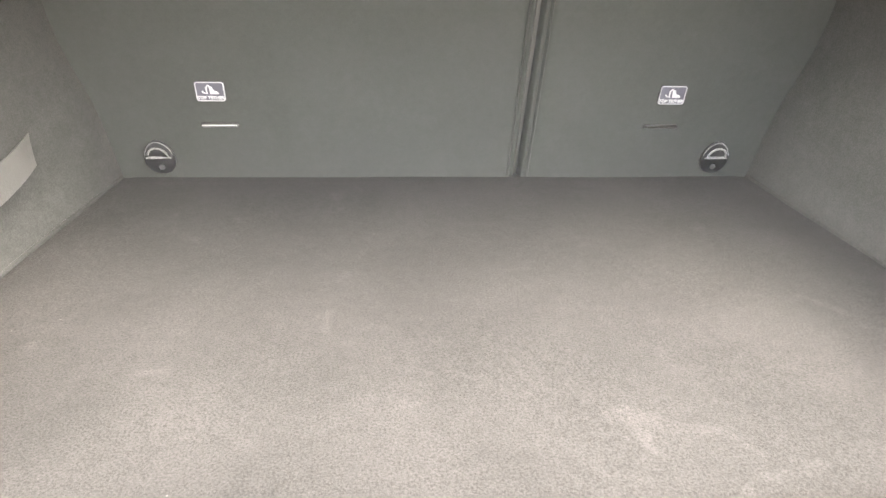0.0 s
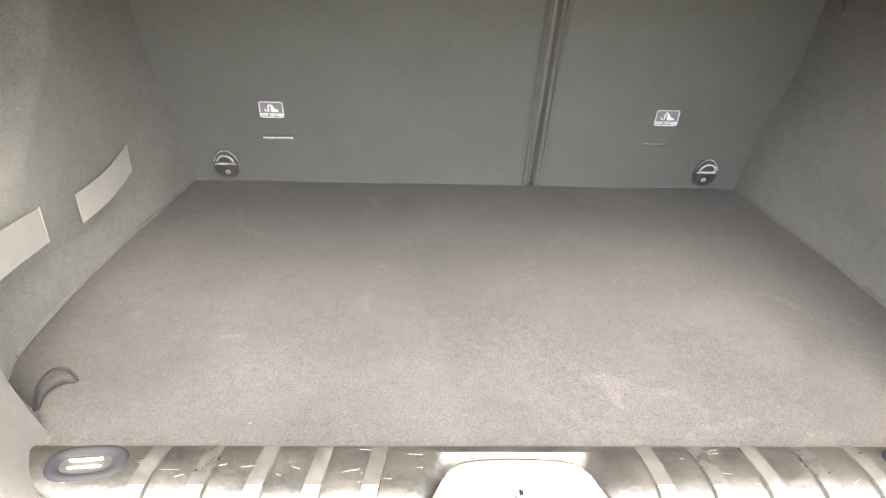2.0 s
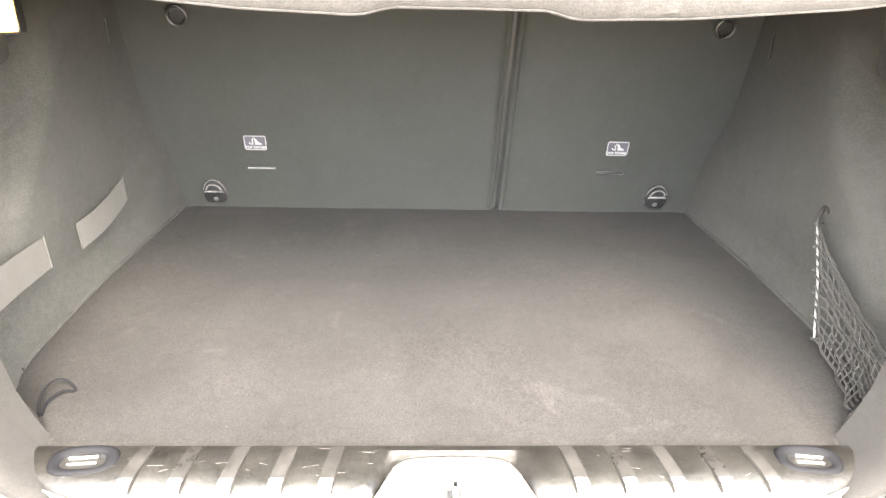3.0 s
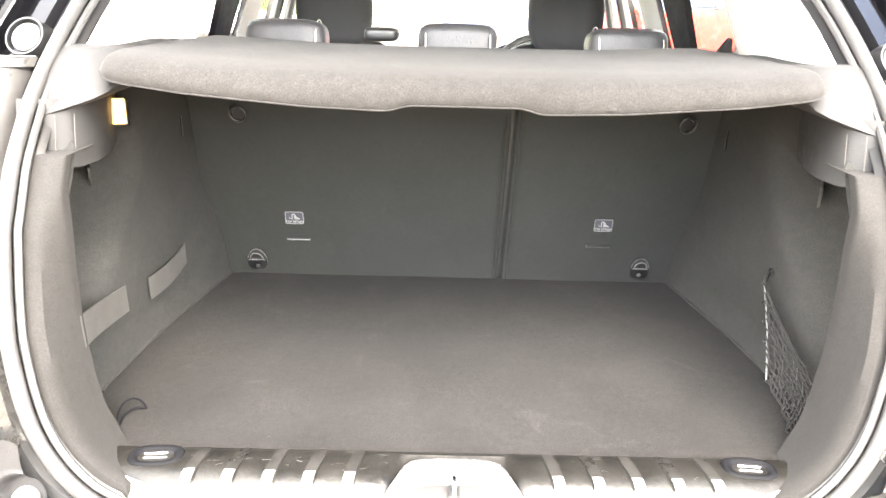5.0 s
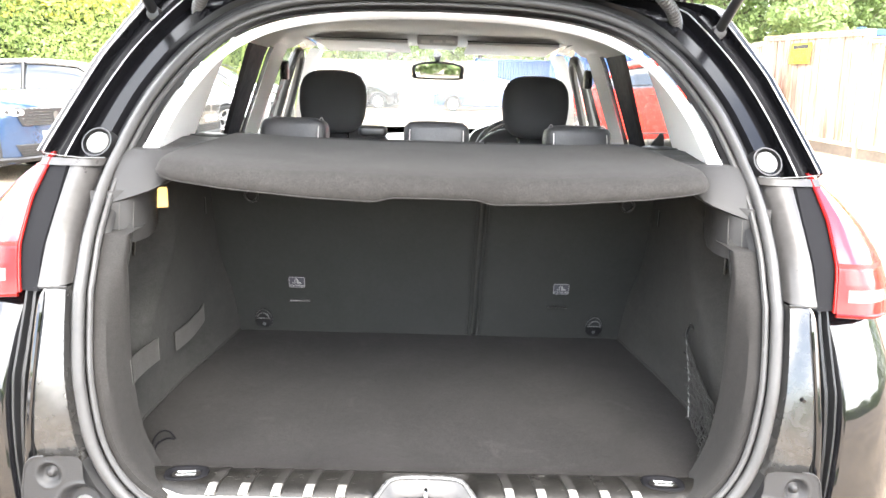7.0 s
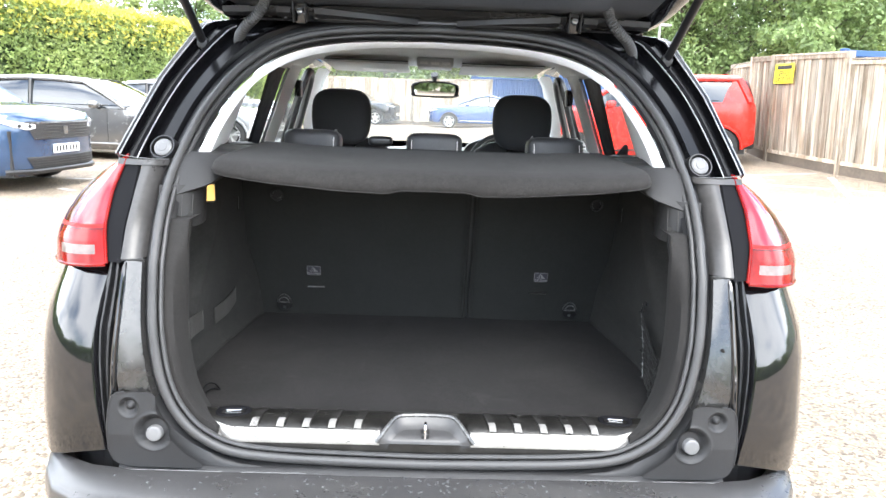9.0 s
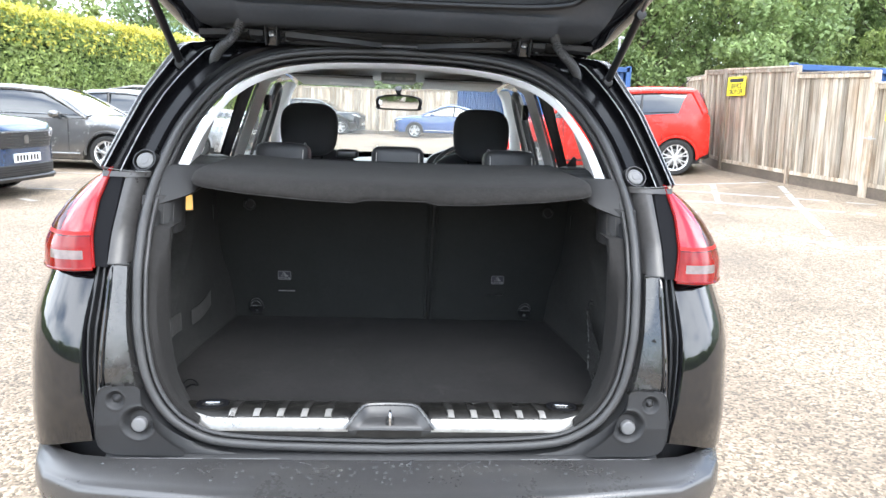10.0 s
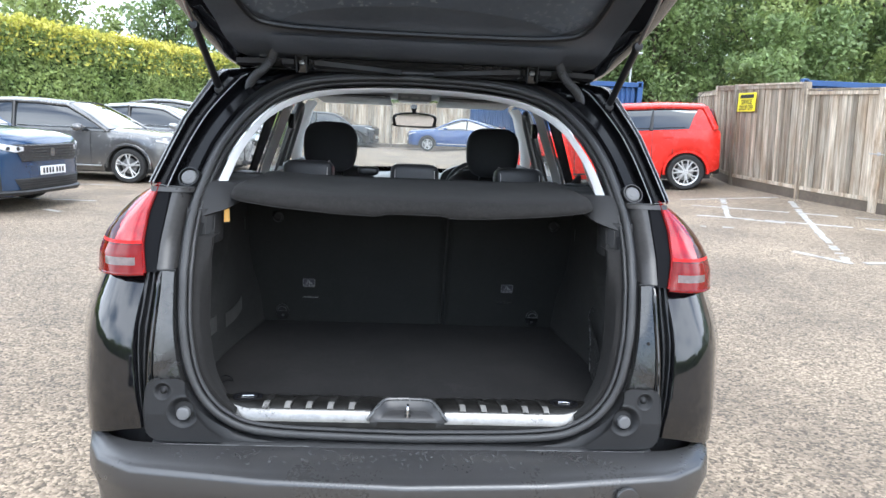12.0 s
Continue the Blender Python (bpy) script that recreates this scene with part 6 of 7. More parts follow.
def parked_car(label, paint, L, W, H, front, rear, m, spec, group="parked cars", rim_mat=None, spokes=5, upright=False, r=0.335):
    """front, rear: wheel centres behind the nose. spec: nose height, bonnet end (x, z), screen top (x, z), roof end (x, z), tail belt (x, z), belt height, sill height."""
    rim_mat = rim_mat or ALLOY
    nose_z, bon, top, roof, tail, belt, sill_z = spec
    c = thing("parked_car", label, "car", group)
    c.matrix_basis = m
    hw = W / 2
    xs = sorted(set([0.0, 0.01, 0.03, 0.06, 0.10, 0.16, 0.25, 0.33, 0.40, 0.45, front - 0.45, front - 0.37, front - 0.2, front, front + 0.2, front + 0.37, front + 0.45, bon[0], 1.7, 2.1, rear - 0.45, rear - 0.37, rear - 0.2, rear, rear + 0.2, rear + 0.37, rear + 0.45, L - 0.4, L - 0.2, L - 0.08, L - 0.02, L]))

    nose_d, nose_w = [0, 0.01, 0.03, 0.06, 0.10, 0.16, 0.25, 0.40, 0.65], [0.30, 0.44, 0.58, 0.69, 0.775, 0.855, 0.925, 0.975, 1.0]

    def width(x):
        return hw * interp(x, nose_d + [L - 0.6, L - 0.25, L - 0.08, L], nose_w + ([1.0, 1.0, 0.965, 0.90] if upright else [1.0, 0.95, 0.86, 0.78]))

    def nose_pt(y, z, off=0.0):
        """A point of the rounded nose at a width and a height, off proud of it."""
        a, e = abs(y) / hw, 0.01
        back = interp(a, nose_w, nose_d)
        slope = (interp(a + e, nose_w, nose_d) - interp(a - e, nose_w, nose_d)) / (2 * e * hw)
        return Vector((-back, y, z)) + Vector((1, math.copysign(slope, y), 0)).normalized() * off

    def shoulder(x):
        return interp(x, [0, 0.03, 0.08, 0.16, 0.3, bon[0], tail[0], L - 0.05, L], [nose_z - 0.14, nose_z - 0.085, nose_z - 0.045, nose_z - 0.015, nose_z, belt, belt + 0.03, belt + (0.02 if upright else -0.02), belt - (0.08 if upright else 0.25)])

    def bottom(x):
        z = interp(x, [0, 0.1, 0.4, L - 0.4, L], [sill_z + 0.10, sill_z, sill_z, sill_z, sill_z + 0.16])
        for cx in (front, rear):
            d = abs(x - cx)
            if d < 0.40:
                z = max(z, r + math.sqrt(max(0, 0.40 ** 2 - d * d)) * 0.92)
        return z

    rows = []
    for x in xs:
        w, zs, zb = width(x), shoulder(x), bottom(x)
        crown = interp(x, [0, 0.3, bon[0], bon[0] + 0.15, L], [0.0, 0.05, bon[1] - belt, bon[1] - belt, 0.0])
        half = [(w * 0.93, zb), (w * 0.985, zb + (zs - zb) * 0.12), (w, zb + (zs - zb) * 0.40), (w * 0.985, zb + (zs - zb) * 0.72), (w * 0.965, zs - 0.03), (w * 0.90, zs + 0.01), (w * 0.55, zs + 0.02 + crown * 0.7), (0.0, zs + 0.03 + crown)]
        rows.append([(-x, -y, z) for y, z in half] + [(-x, y, z) for y, z in half[-2::-1]])
    part("body", joined(sheet(rows), sheet([[(0, p[1], p[2]) for p in rows[0]], [(0, p[1] * 0.9, sill_z + 0.12) for p in rows[0]]]), sheet([[(-L, p[1], p[2]) for p in rows[-1]], [(-L, p[1] * 0.9, sill_z + 0.2) for p in rows[-1]]])), paint, c)
    part("underbody", box(-L + 0.15, -0.15, -hw * 0.86, hw * 0.86, sill_z - 0.02, belt * 0.72), INK, c)
    # cabin: roof skin over a glazed lower part
    gx = [bon[0], (bon[0] + top[0]) / 2, top[0], (top[0] * 2 + roof[0]) / 3, (top[0] + roof[0] * 2) / 3, roof[0], (roof[0] + tail[0]) / 2, tail[0]]
    gz = [bon[1] + 0.0, (bon[1] + top[1]) / 2 + 0.02, top[1], H - 0.005, H, roof[1], (roof[1] + tail[1]) / 2 + 0.03, tail[1]]
    rows = []
    for x, z in zip(gx, gz):
        f = max(0.0, (z - belt) / (H - belt))
        wt = hw * (0.93 - (0.13 if upright else 0.20) * f)
        half = [(hw * 0.945, belt - 0.01), (hw * 0.945 + (wt - hw * 0.945) * 0.5, belt + (z - belt) * 0.48), (wt, z - 0.07 * f), (wt * 0.90, z - 0.015 * f), (wt * 0.5, z + 0.006), (0, z + 0.01)]
        rows.append([(-x, -y, zz) for y, zz in half] + [(-x, y, zz) for y, zz in half[-2::-1]])
    part("cabin_glass", sheet(rows), DARKGLASS, c, "dark reflecting car windows")
    part("roof", sheet([[Vector(p) + Vector((0, 0, 0.008)) for p in row[2:-2]] for row in rows[2:6]], thick=0.012), paint, c)
    for s in (-1, 1):
        def rail(i, j):
            return Vector(rows[i][j if s < 0 else -1 - j]) + Vector((0, s * 0.008, 0.006))
        part("front_pillar", tube([rail(0, 0), rail(1, 1) * 0.0 + lerp(rail(0, 0), rail(2, 2), 0.5) + Vector((0, 0, 0.02)), rail(2, 2)], 0.035, 8), paint, c)
        part("roof_rail", tube([rail(k, 2) for k in (2, 3, 4, 5)], 0.046 if upright else 0.028, 8), paint, c)
        part("rear_pillar", tube([rail(5, 2), lerp(rail(5, 2), rail(7, 0), 0.5), rail(7, 0)], 0.06, 8), paint, c)
        if upright:
            quarter = []
            for k in range(13):
                line = []
                for jj in np.linspace(0, 2.4, 9):
                    g0_ = 4.60 + 0.13 * jj
                    g = g0_ + (7.0 - g0_) * k / 12
                    i, f, j, e = min(6, int(g)), g - min(6, int(g)), int(jj), jj - int(jj)
                    line.append(lerp(lerp(rail(i, j), rail(i + 1, j), f), lerp(rail(i, j + 1), rail(i + 1, j + 1), f), e) + Vector((0, s * 0.006, 0.002)))
                quarter.append(line)
            part("rear_quarter", sheet(quarter), paint, c)
        mid = (top[0] + roof[0]) / 2 + 0.1
        part("centre_pillar", tube([(-mid, s * hw * 0.95, belt), (-mid - 0.05, s * hw * 0.76, H - 0.07)], 0.035, 8), SATIN, c)
        part("window_line", tube([(-x, s * (hw * 0.925 + 0.012), belt + 0.045) for x in (bon[0] + 0.15, mid, roof[0] - 0.35)], 0.008, 6), SATIN if upright else CHROME, c)
        mir = part("door_mirror", cushion(0.09, 0.10, 0.065, 0, pose(-(bon[0] + 0.48), s * (hw + 0.10), belt + 0.05), power=3, n=8), paint, c)
        part("mirror_foot", tube([(-(bon[0] + 0.48), s * hw * 0.93, belt), (-(bon[0] + 0.48), s * (hw + 0.06), belt + 0.03)], 0.025, 6), SATIN, mir)
        for x in (mid + 0.22, mid - 0.75):
            part("door_handle", tube([(-x - 0.18, s * (hw * 0.995), belt - 0.13), (-x - 0.10, s * (hw * 1.005 + 0.02), belt - 0.13), (-x, s * hw * 0.995, belt - 0.13)], 0.014, 6), paint, c)
        for x in (mid + 0.02, bon[0] + 0.32, rear - 0.25):
            part("door_gap", tube([(-x, s * hw * 0.972, belt - 0.02), (-x, s * hw * 1.0, 0.62), (-x, s * hw * 0.99, sill_z + 0.10)], 0.006, 5), INK, c)
        part("side_moulding", tube([(-(front + 0.48), s * hw * 0.99, sill_z + 0.10), (-(rear - 0.48), s * hw * 0.99, sill_z + 0.10)], 0.016, 8), SATIN if upright else STEEL, c)
        for cx in (front, rear):
            arch = [(-cx + 0.395 * math.cos(a), s * hw * 0.985, r + 0.385 * math.sin(a)) for a in np.linspace(-0.1, math.pi + 0.1, 20)]
            part("arch_lining", tube(arch, 0.028, 6), SATIN if "sport" in label or "crossover" in label else paint, c)
            wheel_parts(c, -cx, s * (hw - 0.09), r, s, rim_mat, spokes)
        head_rows = []
        for f in np.linspace(0, 1, 15):
            y = s * hw * (0.56 + 0.41 * f)
            z0, z1 = nose_z + interp(f, [0, 0.25, 0.6, 1], [-0.185, -0.205, -0.175, -0.085]), nose_z + interp(f, [0, 0.5, 1], [-0.135, -0.105, -0.060])
            head_rows.append([nose_pt(y, z0 + (z1 - z0) * g, o) for g, o in ((0, 0.0), (0.06, 0.012), (0.5, 0.016), (0.94, 0.012), (1, 0.0))])
        head = part("headlamp", sheet(head_rows), HEADGLASS, c, "clear swept-back headlamp")
        for g in (0.64, 0.76):
            pl = nose_pt(s * hw * g, nose_z - 0.158 + 0.05 * (g - 0.64), 0.014)
            nrm = pl - nose_pt(s * hw * g, pl.z, 0)
            part("headlamp_lens", lathe([(0, -0.006), (0.022, -0.004), (0.028, 0.006)], 14, pose(pl.x, pl.y, pl.z, 0, 0, 90 + math.degrees(math.atan2(nrm.y, nrm.x)))), INK, head)
        part("rear_lamp", cushion(0.055 if upright else 0.07, 0.05, 0.23 if upright else 0.20, 0, pose(-3.895 if upright else -L + 0.16, s * hw * (0.835 if upright else 0.87), belt + (0.16 if upright else 0.06), 0, 17 if upright else -8, 0), power=3.5, n=10), REDDARK, c, "red rear lamp")
    if upright:
        part("aerial", tube([(-roof[0] + 0.12, 0, H - 0.01), (-roof[0] - 0.02, 0, H + 0.11), (-roof[0] - 0.10, 0, H + 0.19)], [0.012, 0.006, 0.004], 6), SATIN, c)
    plate_z = 0.455
    gw, g0, g1 = hw * 0.70, plate_z + 0.175, nose_z - 0.105
    part("front_grille", sheet([[nose_pt(gw * (0.84 + 0.16 * f) * u, g0 + (g1 - g0) * f, o) for u in np.linspace(-1, 1, 33)] for f, o in ((0, 0.0), (0.04, 0.012), (0.5, 0.010), (0.96, 0.012), (1, 0.0))]), INK, c, "black mesh grille")
    mesh_bars = []
    for k in range(6):
        zz, half_w = g0 + (g1 - g0) * (k + 0.5) / 6, gw * (0.84 + 0.16 * k / 6)
        bms = []
        for q in range(16 if k % 2 else 17):
            yq = half_w * (-1 + (2 * q + 1 + (k % 2)) / 17)
            bms.append(tube([nose_pt(yq + half_w / 17 * e, zz, 0.014) for e in (-0.6, 0.0, 0.6)], 0.0055, 6))
        mesh_bars += bms
    tagged(part("grille_mesh", joined(*mesh_bars), GREYP, c), kind="stuff")
    part("grille_badge", prism([(-0.035, -0.05), (0.035, -0.05), (0.045, 0.04), (0.0, 0.055), (-0.045, 0.04)], 0.010, pose(0.022, 0, (g0 + g1) / 2, 0, 0, 90)), GREYP, c, "plain shield badge")
    part("lower_intake", sheet([[nose_pt(hw * w_ * u, z, o) for u in np.linspace(-1, 1, 25)] for z, w_, o in ((0.285, 0.62, 0.0), (0.295, 0.63, 0.010), (0.415, 0.70, 0.010), (0.425, 0.70, 0.0))]), INK, c)
    for z in (0.325, 0.355, 0.385):
        part("intake_bar", tube([nose_pt(hw * 0.64 * u, z, 0.012) for u in np.linspace(-1, 1, 25)], 0.004, 6), SATIN, c)
    part("front_lip", sheet([[nose_pt(hw * 0.90 * u, z, o) for u in np.linspace(-1, 1, 29)] for z, o in ((sill_z + 0.01, -0.02), (sill_z + 0.02, 0.020), (sill_z + 0.05, 0.026), (0.275, 0.014), (0.285, 0.0))]), SATIN, c)
    pl = part("number_plate", box(0.006, 0.020, -0.26, 0.26, plate_z, plate_z + 0.11, 0.004, 1), PLATE, c, "white number plate")
    for k in range(7):
        y = -0.20 + k * 0.062 + (0.02 if k > 3 else 0)
        part("plate_bar", box(0.021, 0.023, y - 0.018, y + 0.018, plate_z + 0.02, plate_z + 0.09), INK, pl)
    part("rear_plate", box(-L - 0.02, -L + 0.02, -0.26, 0.26, 0.70, 0.81, 0.004, 1), YELLOW, c)
    part("rear_bumper", box(-L - 0.03, -L + 0.25, -hw * 0.84, hw * 0.84, sill_z + 0.06, sill_z + 0.30, 0.05, 3), SATIN if L < 4.3 else paint, c)
    return c


def heading(x, y, deg):
    return pose(x, y, ground_z(x, y), 0, 0, deg)


suv = (1.04, (1.15, 1.12), (1.95, 1.58), (3.6, 1.58), (4.35, 1.15), 1.05, 0.21)
estate = (0.86, (1.25, 0.98), (2.05, 1.42), (3.7, 1.44), (4.45, 1.02), 0.96, 0.20)
boxy = (0.98, (1.05, 1.12), (1.62, 1.55), (3.74, 1.575), (3.93, 1.18), 1.12, 0.22)
coupe = (0.92, (1.30, 1.06), (2.20, 1.50), (3.2, 1.53), (4.55, 1.18), 1.04, 0.26)
parked_car("dark blue crossover car with a white front plate", BLUEP, 4.45, 1.84, 1.63, 0.92, 3.6, heading(-4.70, 7.60, -6), (0.95, (1.15, 1.06), (1.95, 1.56), (3.6, 1.58), (4.35, 1.13), 1.02, 0.21))
parked_car("grey metallic estate car parked before a hedge", GREYP, 4.58, 1.80, 1.47, 0.90, 3.63, heading(-4.19, 11.95, -3), (0.86, (1.25, 0.97), (2.05, 1.42), (3.7, 1.44), (4.45, 1.00), 0.93, 0.20), r=0.312)
parked_car("silver hatchback car parked beyond the estate", SILVERP, 4.25, 1.77, 1.48, 0.88, 3.5, heading(-3.55, 14.9, -4), (0.86, (1.2, 0.98), (2.0, 1.43), (3.3, 1.45), (4.05, 1.05), 0.96, 0.20))
parked_car("dark sport utility car with pale roof rails", GREYP, 4.45, 1.84, 1.66, 0.92, 3.6, heading(-4.0, 18.2, -4), suv)
parked_car("bright red boxy hatchback car beside a fence", REDP, 4.03, 1.80, 1.62, 0.86, 3.42, pose(2.09, 12.68, 0.09, -2.6, 3.9, 166), boxy, spokes=7, upright=True)
parked_car("bright blue sport coupe car side-on", BRIGHTBLUEP, 4.75, 1.88, 1.60, 0.95, 3.75, heading(-0.15, 32.2, 180), coupe)
parked_car("black sport utility car far ahead", PAINT, 4.5, 1.85, 1.65, 0.92, 3.6, heading(-1.7, 33.0, -10), suv)
parked_car("silver estate car far ahead", SILVERP, 4.58, 1.80, 1.50, 0.90, 3.63, heading(-4.2, 31.0, -8), estate)

# cars parked across the yard behind, which the paint mirrors
parked_car("white hatchback car facing the open boot", WHITECAR, 4.25, 1.78, 1.48, 0.88, 3.5, heading(-2.3, -7.2, 84), (0.86, (1.2, 0.98), (2.0, 1.43), (3.3, 1.45), (4.05, 1.05), 0.96, 0.20))
parked_car("dark grey sport utility car facing the open boot", GREYP, 4.45, 1.84, 1.64, 0.92, 3.6, heading(-5.0, -7.6, 80), suv)
parked_car("white estate car facing the open boot", WHITECAR, 4.58, 1.80, 1.48, 0.90, 3.63, heading(1.6, -7.6, 92), estate)
parked_car("black hatchback car facing the open boot", PAINT, 4.25, 1.78, 1.48, 0.88, 3.5, heading(4.4, -7.4, 97), (0.86, (1.2, 0.98), (2.0, 1.43), (3.3, 1.45), (4.05, 1.05), 0.96, 0.20))

# ---- fences, sign, containers ----
fence([((7.05, 14.9), (6.57, 12.85), 1.76), ((6.57, 12.85), (6.33, 11.50), 1.84), ((6.33, 11.50), (6.55, 9.55), 1.85), ((6.55, 9.55), (6.85, 8.10), 1.74), ((6.86, 8.06), (7.2, 6.2), 1.58), ((7.2, 6.2), (7.8, 3.0), 1.58)], 0.092, "fence", "weathered vertical board fence on a timber base", 3.2)
fence([((-9.0, 34.0), (-5.0, 34.0), 2.2), ((-5.0, 34.0), (-1.0, 34.2), 2.2), ((-1.0, 34.2), (3.0, 34.4), 2.2)], 0.15, "fence", "weathered vertical board fence across the yard")


gate_latch = thing("gate_latch", "small galvanised latch and bar on the board fence", "latch")
part("latch_bar", tube([(6.685, 8.12, 1.155), (6.735, 7.86, 1.15)], 0.007, 8), GALV, gate_latch)
part("latch_plate", box(-0.004, 0.004, -0.03, 0.03, -0.025, 0.025, 0.002, 1, pose(6.725, 7.96, 1.155, 0, 0, 11)), GALV, gate_latch)


def sign(x, y, z, w, h, yaw, lines, label):
    s_ = thing("sign", label, "sign")
    m = pose(x, y, z, 0, 0, yaw)
    part("sign_board", box(-w / 2, w / 2, -0.004, 0.004, -h / 2, h / 2, 0.002, 1, m), YELLOW, s_)
    for k, text in enumerate(lines):
        zz = h * (0.31 - 0.31 * k)
        if text:
            words(text, h * 0.37, m @ pose(0, -0.006, zz, 90, 0, 0) @ Matrix.Diagonal((0.74, 1, 1, 1)), INK, s_)
        else:
            part("name_bar", box(-w * 0.38, w * 0.38, -0.007, -0.005, zz - h * 0.10, zz + h * 0.10, 0, 1, m), INK, s_)
    return s_


sign(6.225, 11.08, 1.955, 0.56, 0.34, -84, ("", "SERVICE", "DROP OFF"), "yellow sign with black lettering on the fence")
sign(6.80, 7.56, 1.50, 0.42, 0.20, -80, ("", "", ""), "small yellow notice with black lines on the fence")


def container(x, y, yaw, L, label):
    c = thing("shipping_container", label, "container")
    c.matrix_basis = pose(x, y, 0.1, 0, 0, yaw)
    pts = []
    for k in range(int(L / 0.14)):
        a = k * 0.14
        pts += [(a, 0.0), (a + 0.05, 0.0), (a + 0.07, 0.04), (a + 0.12, 0.04)]
    part("corrugated_wall", sheet([[(px, py, z) for px, py in pts] for z in (0.15, 2.45)]), CONTAINER, c)
    part("corrugated_wall", sheet([[(px, 2.4 - py, z) for px, py in pts] for z in (0.15, 2.45)]), CONTAINER, c)
    part("end_wall", box(-0.02, 0.04, 0.0, 2.4, 0.1, 2.5), CONTAINER, c)
    part("end_wall", box(L - 0.06, L, 0.0, 2.4, 0.1, 2.5), CONTAINER, c)
    part("container_roof", box(-0.02, L, 0, 2.4, 2.45, 2.5), CONTAINER, c)
    for z in (0.08, 2.48):
        part("container_rail", box(-0.04, L + 0.02, -0.06, 0.02, z - 0.06, z + 0.07, 0.01, 1), CONTAINER, c)
    for px in (0.0, L - 0.02):
        part("corner_post", box(px - 0.06, px + 0.08, -0.06, 0.08, 0.0, 2.58, 0.01, 1), CONTAINER, c)
    return c


container(8.9, 13.9, 0, 6.0, "blue corrugated container beyond the fence")
container(2.2, 38.2, 0, 6.0, "blue corrugated container far across the yard")
container(3.35, 17.3, 0, 2.9, "dark blue container beyond the red car")


def street_lamp(x, y, h):
    p = thing("street_lamp", "thin grey galvanised lamp post with a flat head", "street lamp")
    part("post", tube([(x, y, 0), (x, y, h * 0.5), (x, y, h)], [0.07, 0.055, 0.045], 10), GALV, p)
    part("lamp_head", box(x - 0.05, x + 0.42, y - 0.10, y + 0.10, h - 0.03, h + 0.06, 0.03, 2), GALV, p)


street_lamp(9.0, 27.0, 4.5)

# parking bays
for seg in (((4.64, 9.80), (6.30, 9.72)), ((4.45, 9.21), (6.60, 7.45)), ((5.34, 9.72), (4.58, 7.87)), ((6.28, 9.28), (4.46, 4.93)), ((4.22, 5.54), (4.47, 4.98)), ((4.55, 4.93), (6.0, 5.0)), ((4.17, 8.18), (6.10, 6.74)), ((3.89, 7.21), (4.27, 7.05)), ((4.74, 7.70), (5.12, 7.34)),
            ((-6.6, 8.45), (-4.54, 8.43)), ((-4.72, 7.40), (-4.25, 7.15)), ((-9.0, 10.5), (-5.0, 10.65)), ((-9, 13.4), (-3.6, 13.4))):
    (xa, ya), (xb, yb) = seg
    line_on_ground(xa, ya, xb, yb)


# ---- planting ----
def leaves(name, pts, size, mat, parent=None, label="", rng=None):
    """Many small bent leaf cards at the points."""
    rng = rng or np.random.default_rng(5)
    pts = np.asarray(pts, float)
    n = len(pts)
    a = rng.normal(size=(n, 3))
    a /= np.linalg.norm(a, axis=1)[:, None]
    b = rng.normal(size=(n, 3))
    b -= (a * b).sum(1)[:, None] * a
    b /= np.linalg.norm(b, axis=1)[:, None]
    s = (size * rng.uniform(0.6, 1.35, n))[:, None]
    v = np.stack([pts - a * s, pts + b * s * 0.5, pts + a * s, pts - b * s * 0.5], 1).reshape(-1, 3)
    me = bpy.data.meshes.new(name)
    me.vertices.add(4 * n), me.loops.add(4 * n), me.polygons.add(n)
    me.vertices.foreach_set("co", v.ravel())
    me.loops.foreach_set("vertex_index", np.arange(4 * n))
    me.polygons.foreach_set("loop_start", np.arange(0, 4 * n, 4))
    me.update(calc_edges=True)
    me.materials.append(mat)
    ob = new(name, me)
    ob.parent = parent
    return tagged(ob, label=label)


rng = np.random.default_rng(11)
hedge = thing("hedge", "tall clipped green hedge with yellow new growth on top", "hedge", kind="stuff")
HA, HB = np.array([-13.0, 7.0]), np.array([-5.4, 29.6])
hd = (HB - HA) / np.linalg.norm(HB - HA)
hn = np.array([hd[1], -hd[0]])
HL = float(np.linalg.norm(HB - HA))


def hedge_pt(a, depth, z):
    p = HA + hd * a - hn * depth
    return (p[0], p[1], z)


def hedge_top(a):
    return 3.35 + 0.14 * noise.noise((a * 0.5, 0, 0)) + 0.07 * noise.noise((a * 2.0, 3, 0))


# Added inner sheet, its dark green standing for shade between the leaves.
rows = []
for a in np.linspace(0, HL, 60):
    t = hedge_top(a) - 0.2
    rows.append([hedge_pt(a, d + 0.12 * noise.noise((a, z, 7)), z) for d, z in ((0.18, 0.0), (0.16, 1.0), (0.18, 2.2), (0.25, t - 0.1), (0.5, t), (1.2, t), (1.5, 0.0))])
part("hedge_shade_core", sheet(rows), leaf_material("hedge_shade", (0.03, 0.055, 0.02), (0.055, 0.09, 0.03)), hedge)
pts, tips = [], []
for _ in range(62000):
    a, z = rng.uniform(0, HL), rng.uniform(0.1, 3.3)
    bump_d = 0.16 * noise.noise((a * 1.4, z * 1.6, 2)) + 0.06 * noise.noise((a * 5, z * 5, 2))
    pts.append(hedge_pt(a, bump_d + 0.05 + abs(rng.normal(0, 0.05)), z))
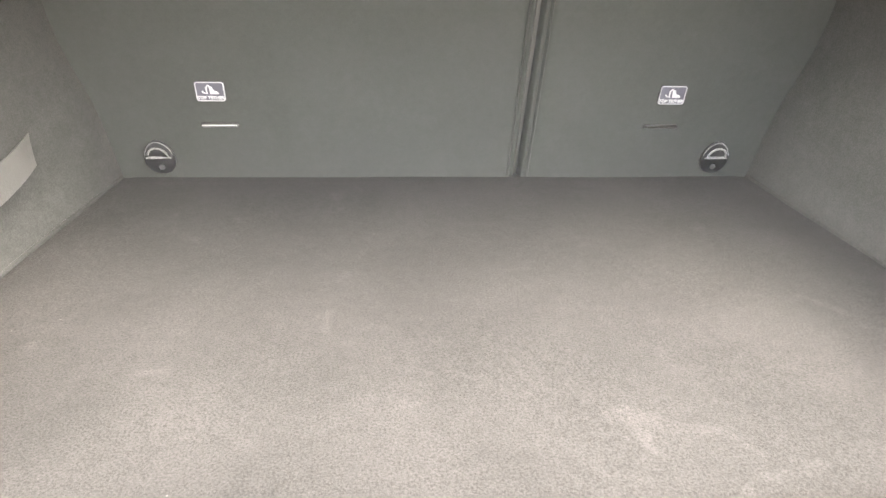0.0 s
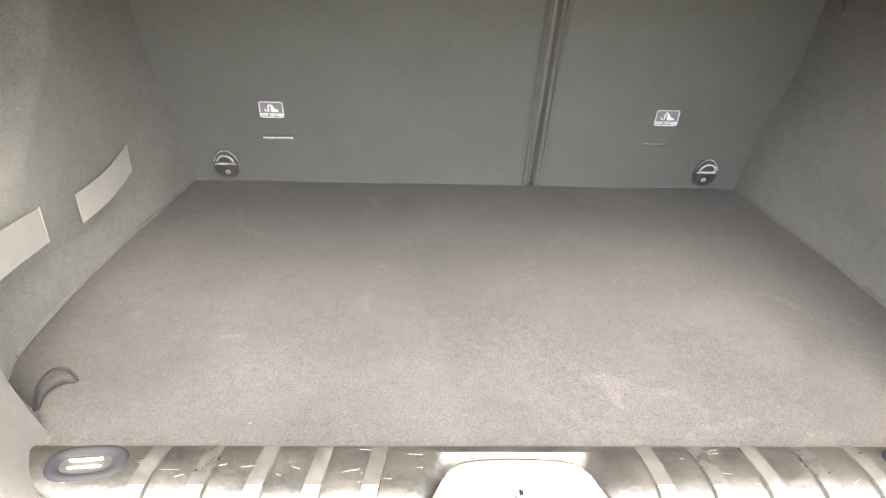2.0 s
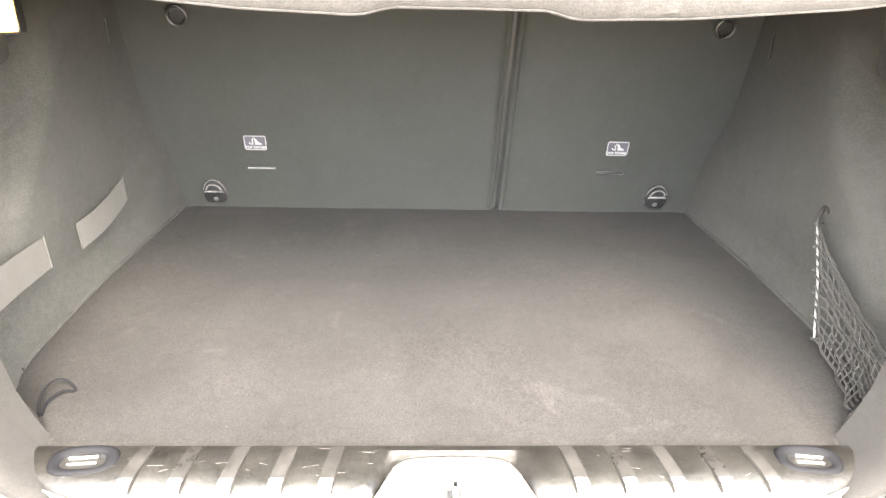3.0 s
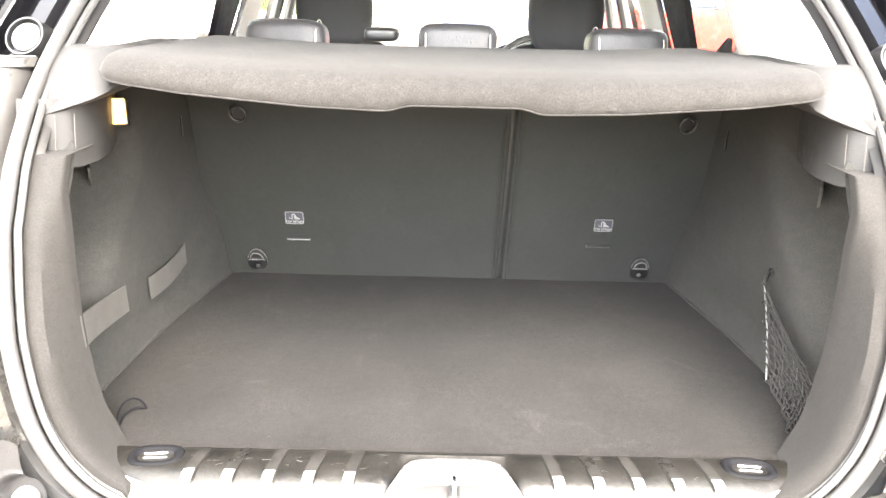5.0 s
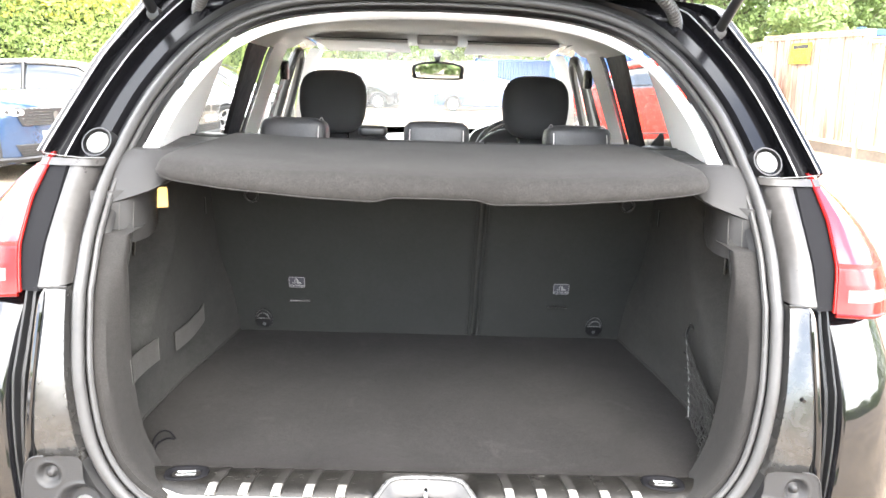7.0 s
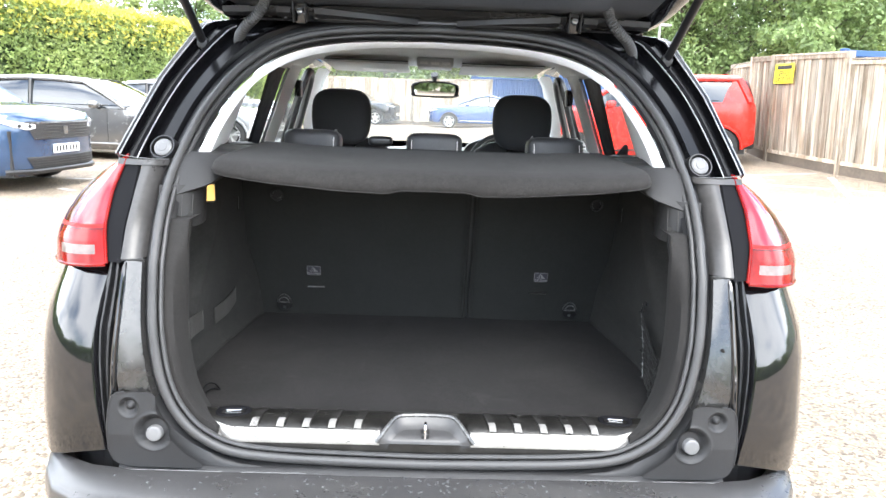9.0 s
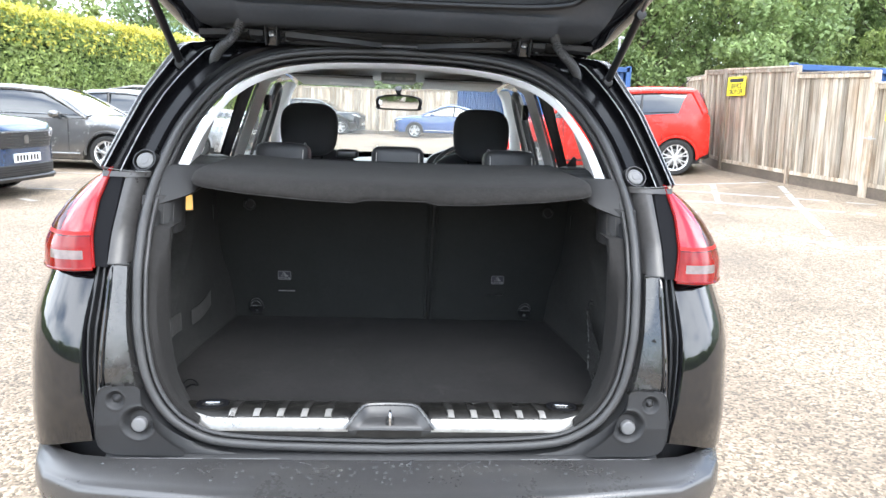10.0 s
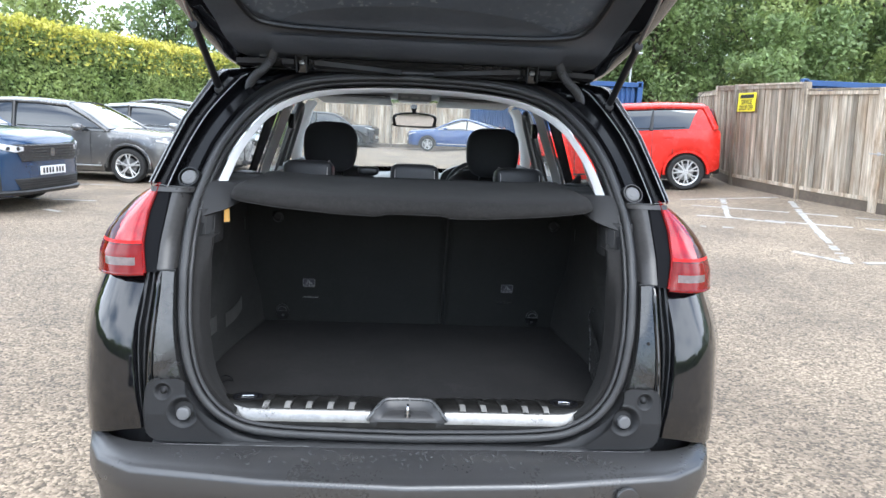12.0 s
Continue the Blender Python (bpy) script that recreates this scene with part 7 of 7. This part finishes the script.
for _ in range(26000):
    a, d = rng.uniform(0, HL), rng.uniform(-0.12, 1.2)
    top = hedge_top(a) - 0.06 + 0.16 * abs(noise.noise((a * 4, d * 4, 9))) + abs(rng.normal(0, 0.09)) - (0.9 * rng.uniform() ** 2.4 if d < 0.15 else 0)
    tips.append(hedge_pt(a, d, top))
leaves("hedge_leaves", pts, 0.058, HEDGELEAF, hedge, rng=rng)
leaves("hedge_tips", tips, 0.062, HEDGETIP, hedge, "yellow-green new growth", rng=rng)


def tree(x, y, h, spread, mat, count, size, label, crown_low=0.25, seed=0):
    g = np.random.default_rng(seed)
    t = thing("tree", label, "tree", "trees round the yard")
    lean = Vector((g.uniform(-0.4, 0.4), g.uniform(-0.4, 0.4), 0))
    trunk_pts = [Vector((x, y, -0.2)) + lean * float(f * f * 2) + Vector((0.12 * math.sin(f * 5 + seed), 0, h * 0.8 * f)) for f in np.linspace(0, 1, 8)]
    bms = [tube(trunk_pts, [h * 0.018 * (1.15 - f) for f in np.linspace(0, 1, 8)], 8)]
    centres = []
    for k in range(int(9 + h)):
        f = crown_low + (1 - crown_low) * (k + g.uniform(0, 1)) / (9 + h)
        base = trunk_pts[min(6, int(f * 7))]
        a = k * 2.4 + g.uniform(-0.5, 0.5)
        reach = spread * (0.35 + 0.75 * math.sin(math.pi * min(1, 0.15 + f * 0.8))) * g.uniform(0.55, 1.1)
        tip = Vector((base.x + reach * math.cos(a), base.y + reach * math.sin(a), h * (f * 0.92 + 0.06) + g.uniform(0, 0.08) * h))
        mid = lerp(base, tip, 0.5) + Vector((0, 0, -0.05 * h * g.uniform(0, 1)))
        bms.append(tube([base, mid, tip], [h * 0.007, h * 0.004, h * 0.0015], 5))
        for c in (tip, lerp(mid, tip, 0.4), lerp(base, mid, 0.9)):
            centres.append((c, spread * g.uniform(0.22, 0.42)))
    for _ in range(int(h * 1.5)):
        c0, r0 = centres[g.integers(len(centres))]
        centres.append((c0 + Vector(g.normal(0, 0.5, 3)) * r0, r0 * g.uniform(0.4, 0.8)))
    part("trunk", joined(*bms), BARK, t)
    pts = []
    per = count // len(centres)
    for c, rr in centres:
        d = g.normal(size=(per, 3))
        d /= np.linalg.norm(d, axis=1)[:, None]
        rad = rr * (1 - g.uniform(0, 1, per) ** 2.2 * 0.75)
        q = d * rad[:, None] * np.array([1, 1, 0.72])
        pts.append(q + np.array(c))
    leaves("crown", np.concatenate(pts), size, mat, t, rng=g)
    return t


TREES = [(8.5, 33, 9, 3.0), (11.5, 31, 10, 3.2), (14.0, 34, 12, 3.6), (17.0, 30, 11, 3.4), (20.0, 33, 13, 3.8), (23.5, 30, 12, 3.6), (27.0, 33, 13, 4.0), (12.5, 40, 14, 4.2), (19, 41, 16, 4.4), (26, 41, 16, 4.6), (31, 36, 14, 4.2), (16.0, 26.5, 6.5, 2.6), (21.5, 25.5, 7.0, 2.8), (26.0, 25.0, 7.5, 3.0), (35, 30, 13, 4.0),
         (-15.5, 29, 7.6, 2.6), (-9.0, 38, 8.0, 2.8), (-12.5, 35, 8.6, 2.6), (-7.0, 46, 9.5, 3.0), (-21.5, 25, 8, 2.8), (-3.0, 44, 9, 3.4), (3.0, 46, 10, 3.6), (-24.5, 38, 10, 4.0)]
for k, (x, y, h, sp) in enumerate(TREES):
    tree(x, y, h, sp, TREELEAF if k % 3 else TREELEAF2, (17000 if x > 0 else 10000), 0.115, "tall broadleaf tree in full green leaf", 0.12 if x > 0 else 0.3, k + 1)

# far woodland that closes the yard behind the trees
woods = thing("far_woodland", "dense dark green woodland round the yard", "woodland", kind="stuff")
pts = []
for ang in np.linspace(-0.1, 2 * math.pi - 0.15, 170):
    R = 56 + 5 * noise.noise((ang * 5, 0, 0))
    top = (9 if ang < 1.6 else 5) + 4 * noise.noise((ang * 9, 1, 0)) + (5 if 0.1 < ang < 1.25 else 0)
    q = rng.normal(size=(700, 3)) * np.array([2.0, 2.0, 1.0]) + np.array([R * math.cos(ang), R * math.sin(ang), 0])
    q[:, 2] = rng.uniform(0, 1, 700) ** 0.8 * top
    pts.append(q)
leaves("woodland_leaves", np.concatenate(pts), 0.36, TREELEAF, woods, rng=rng)
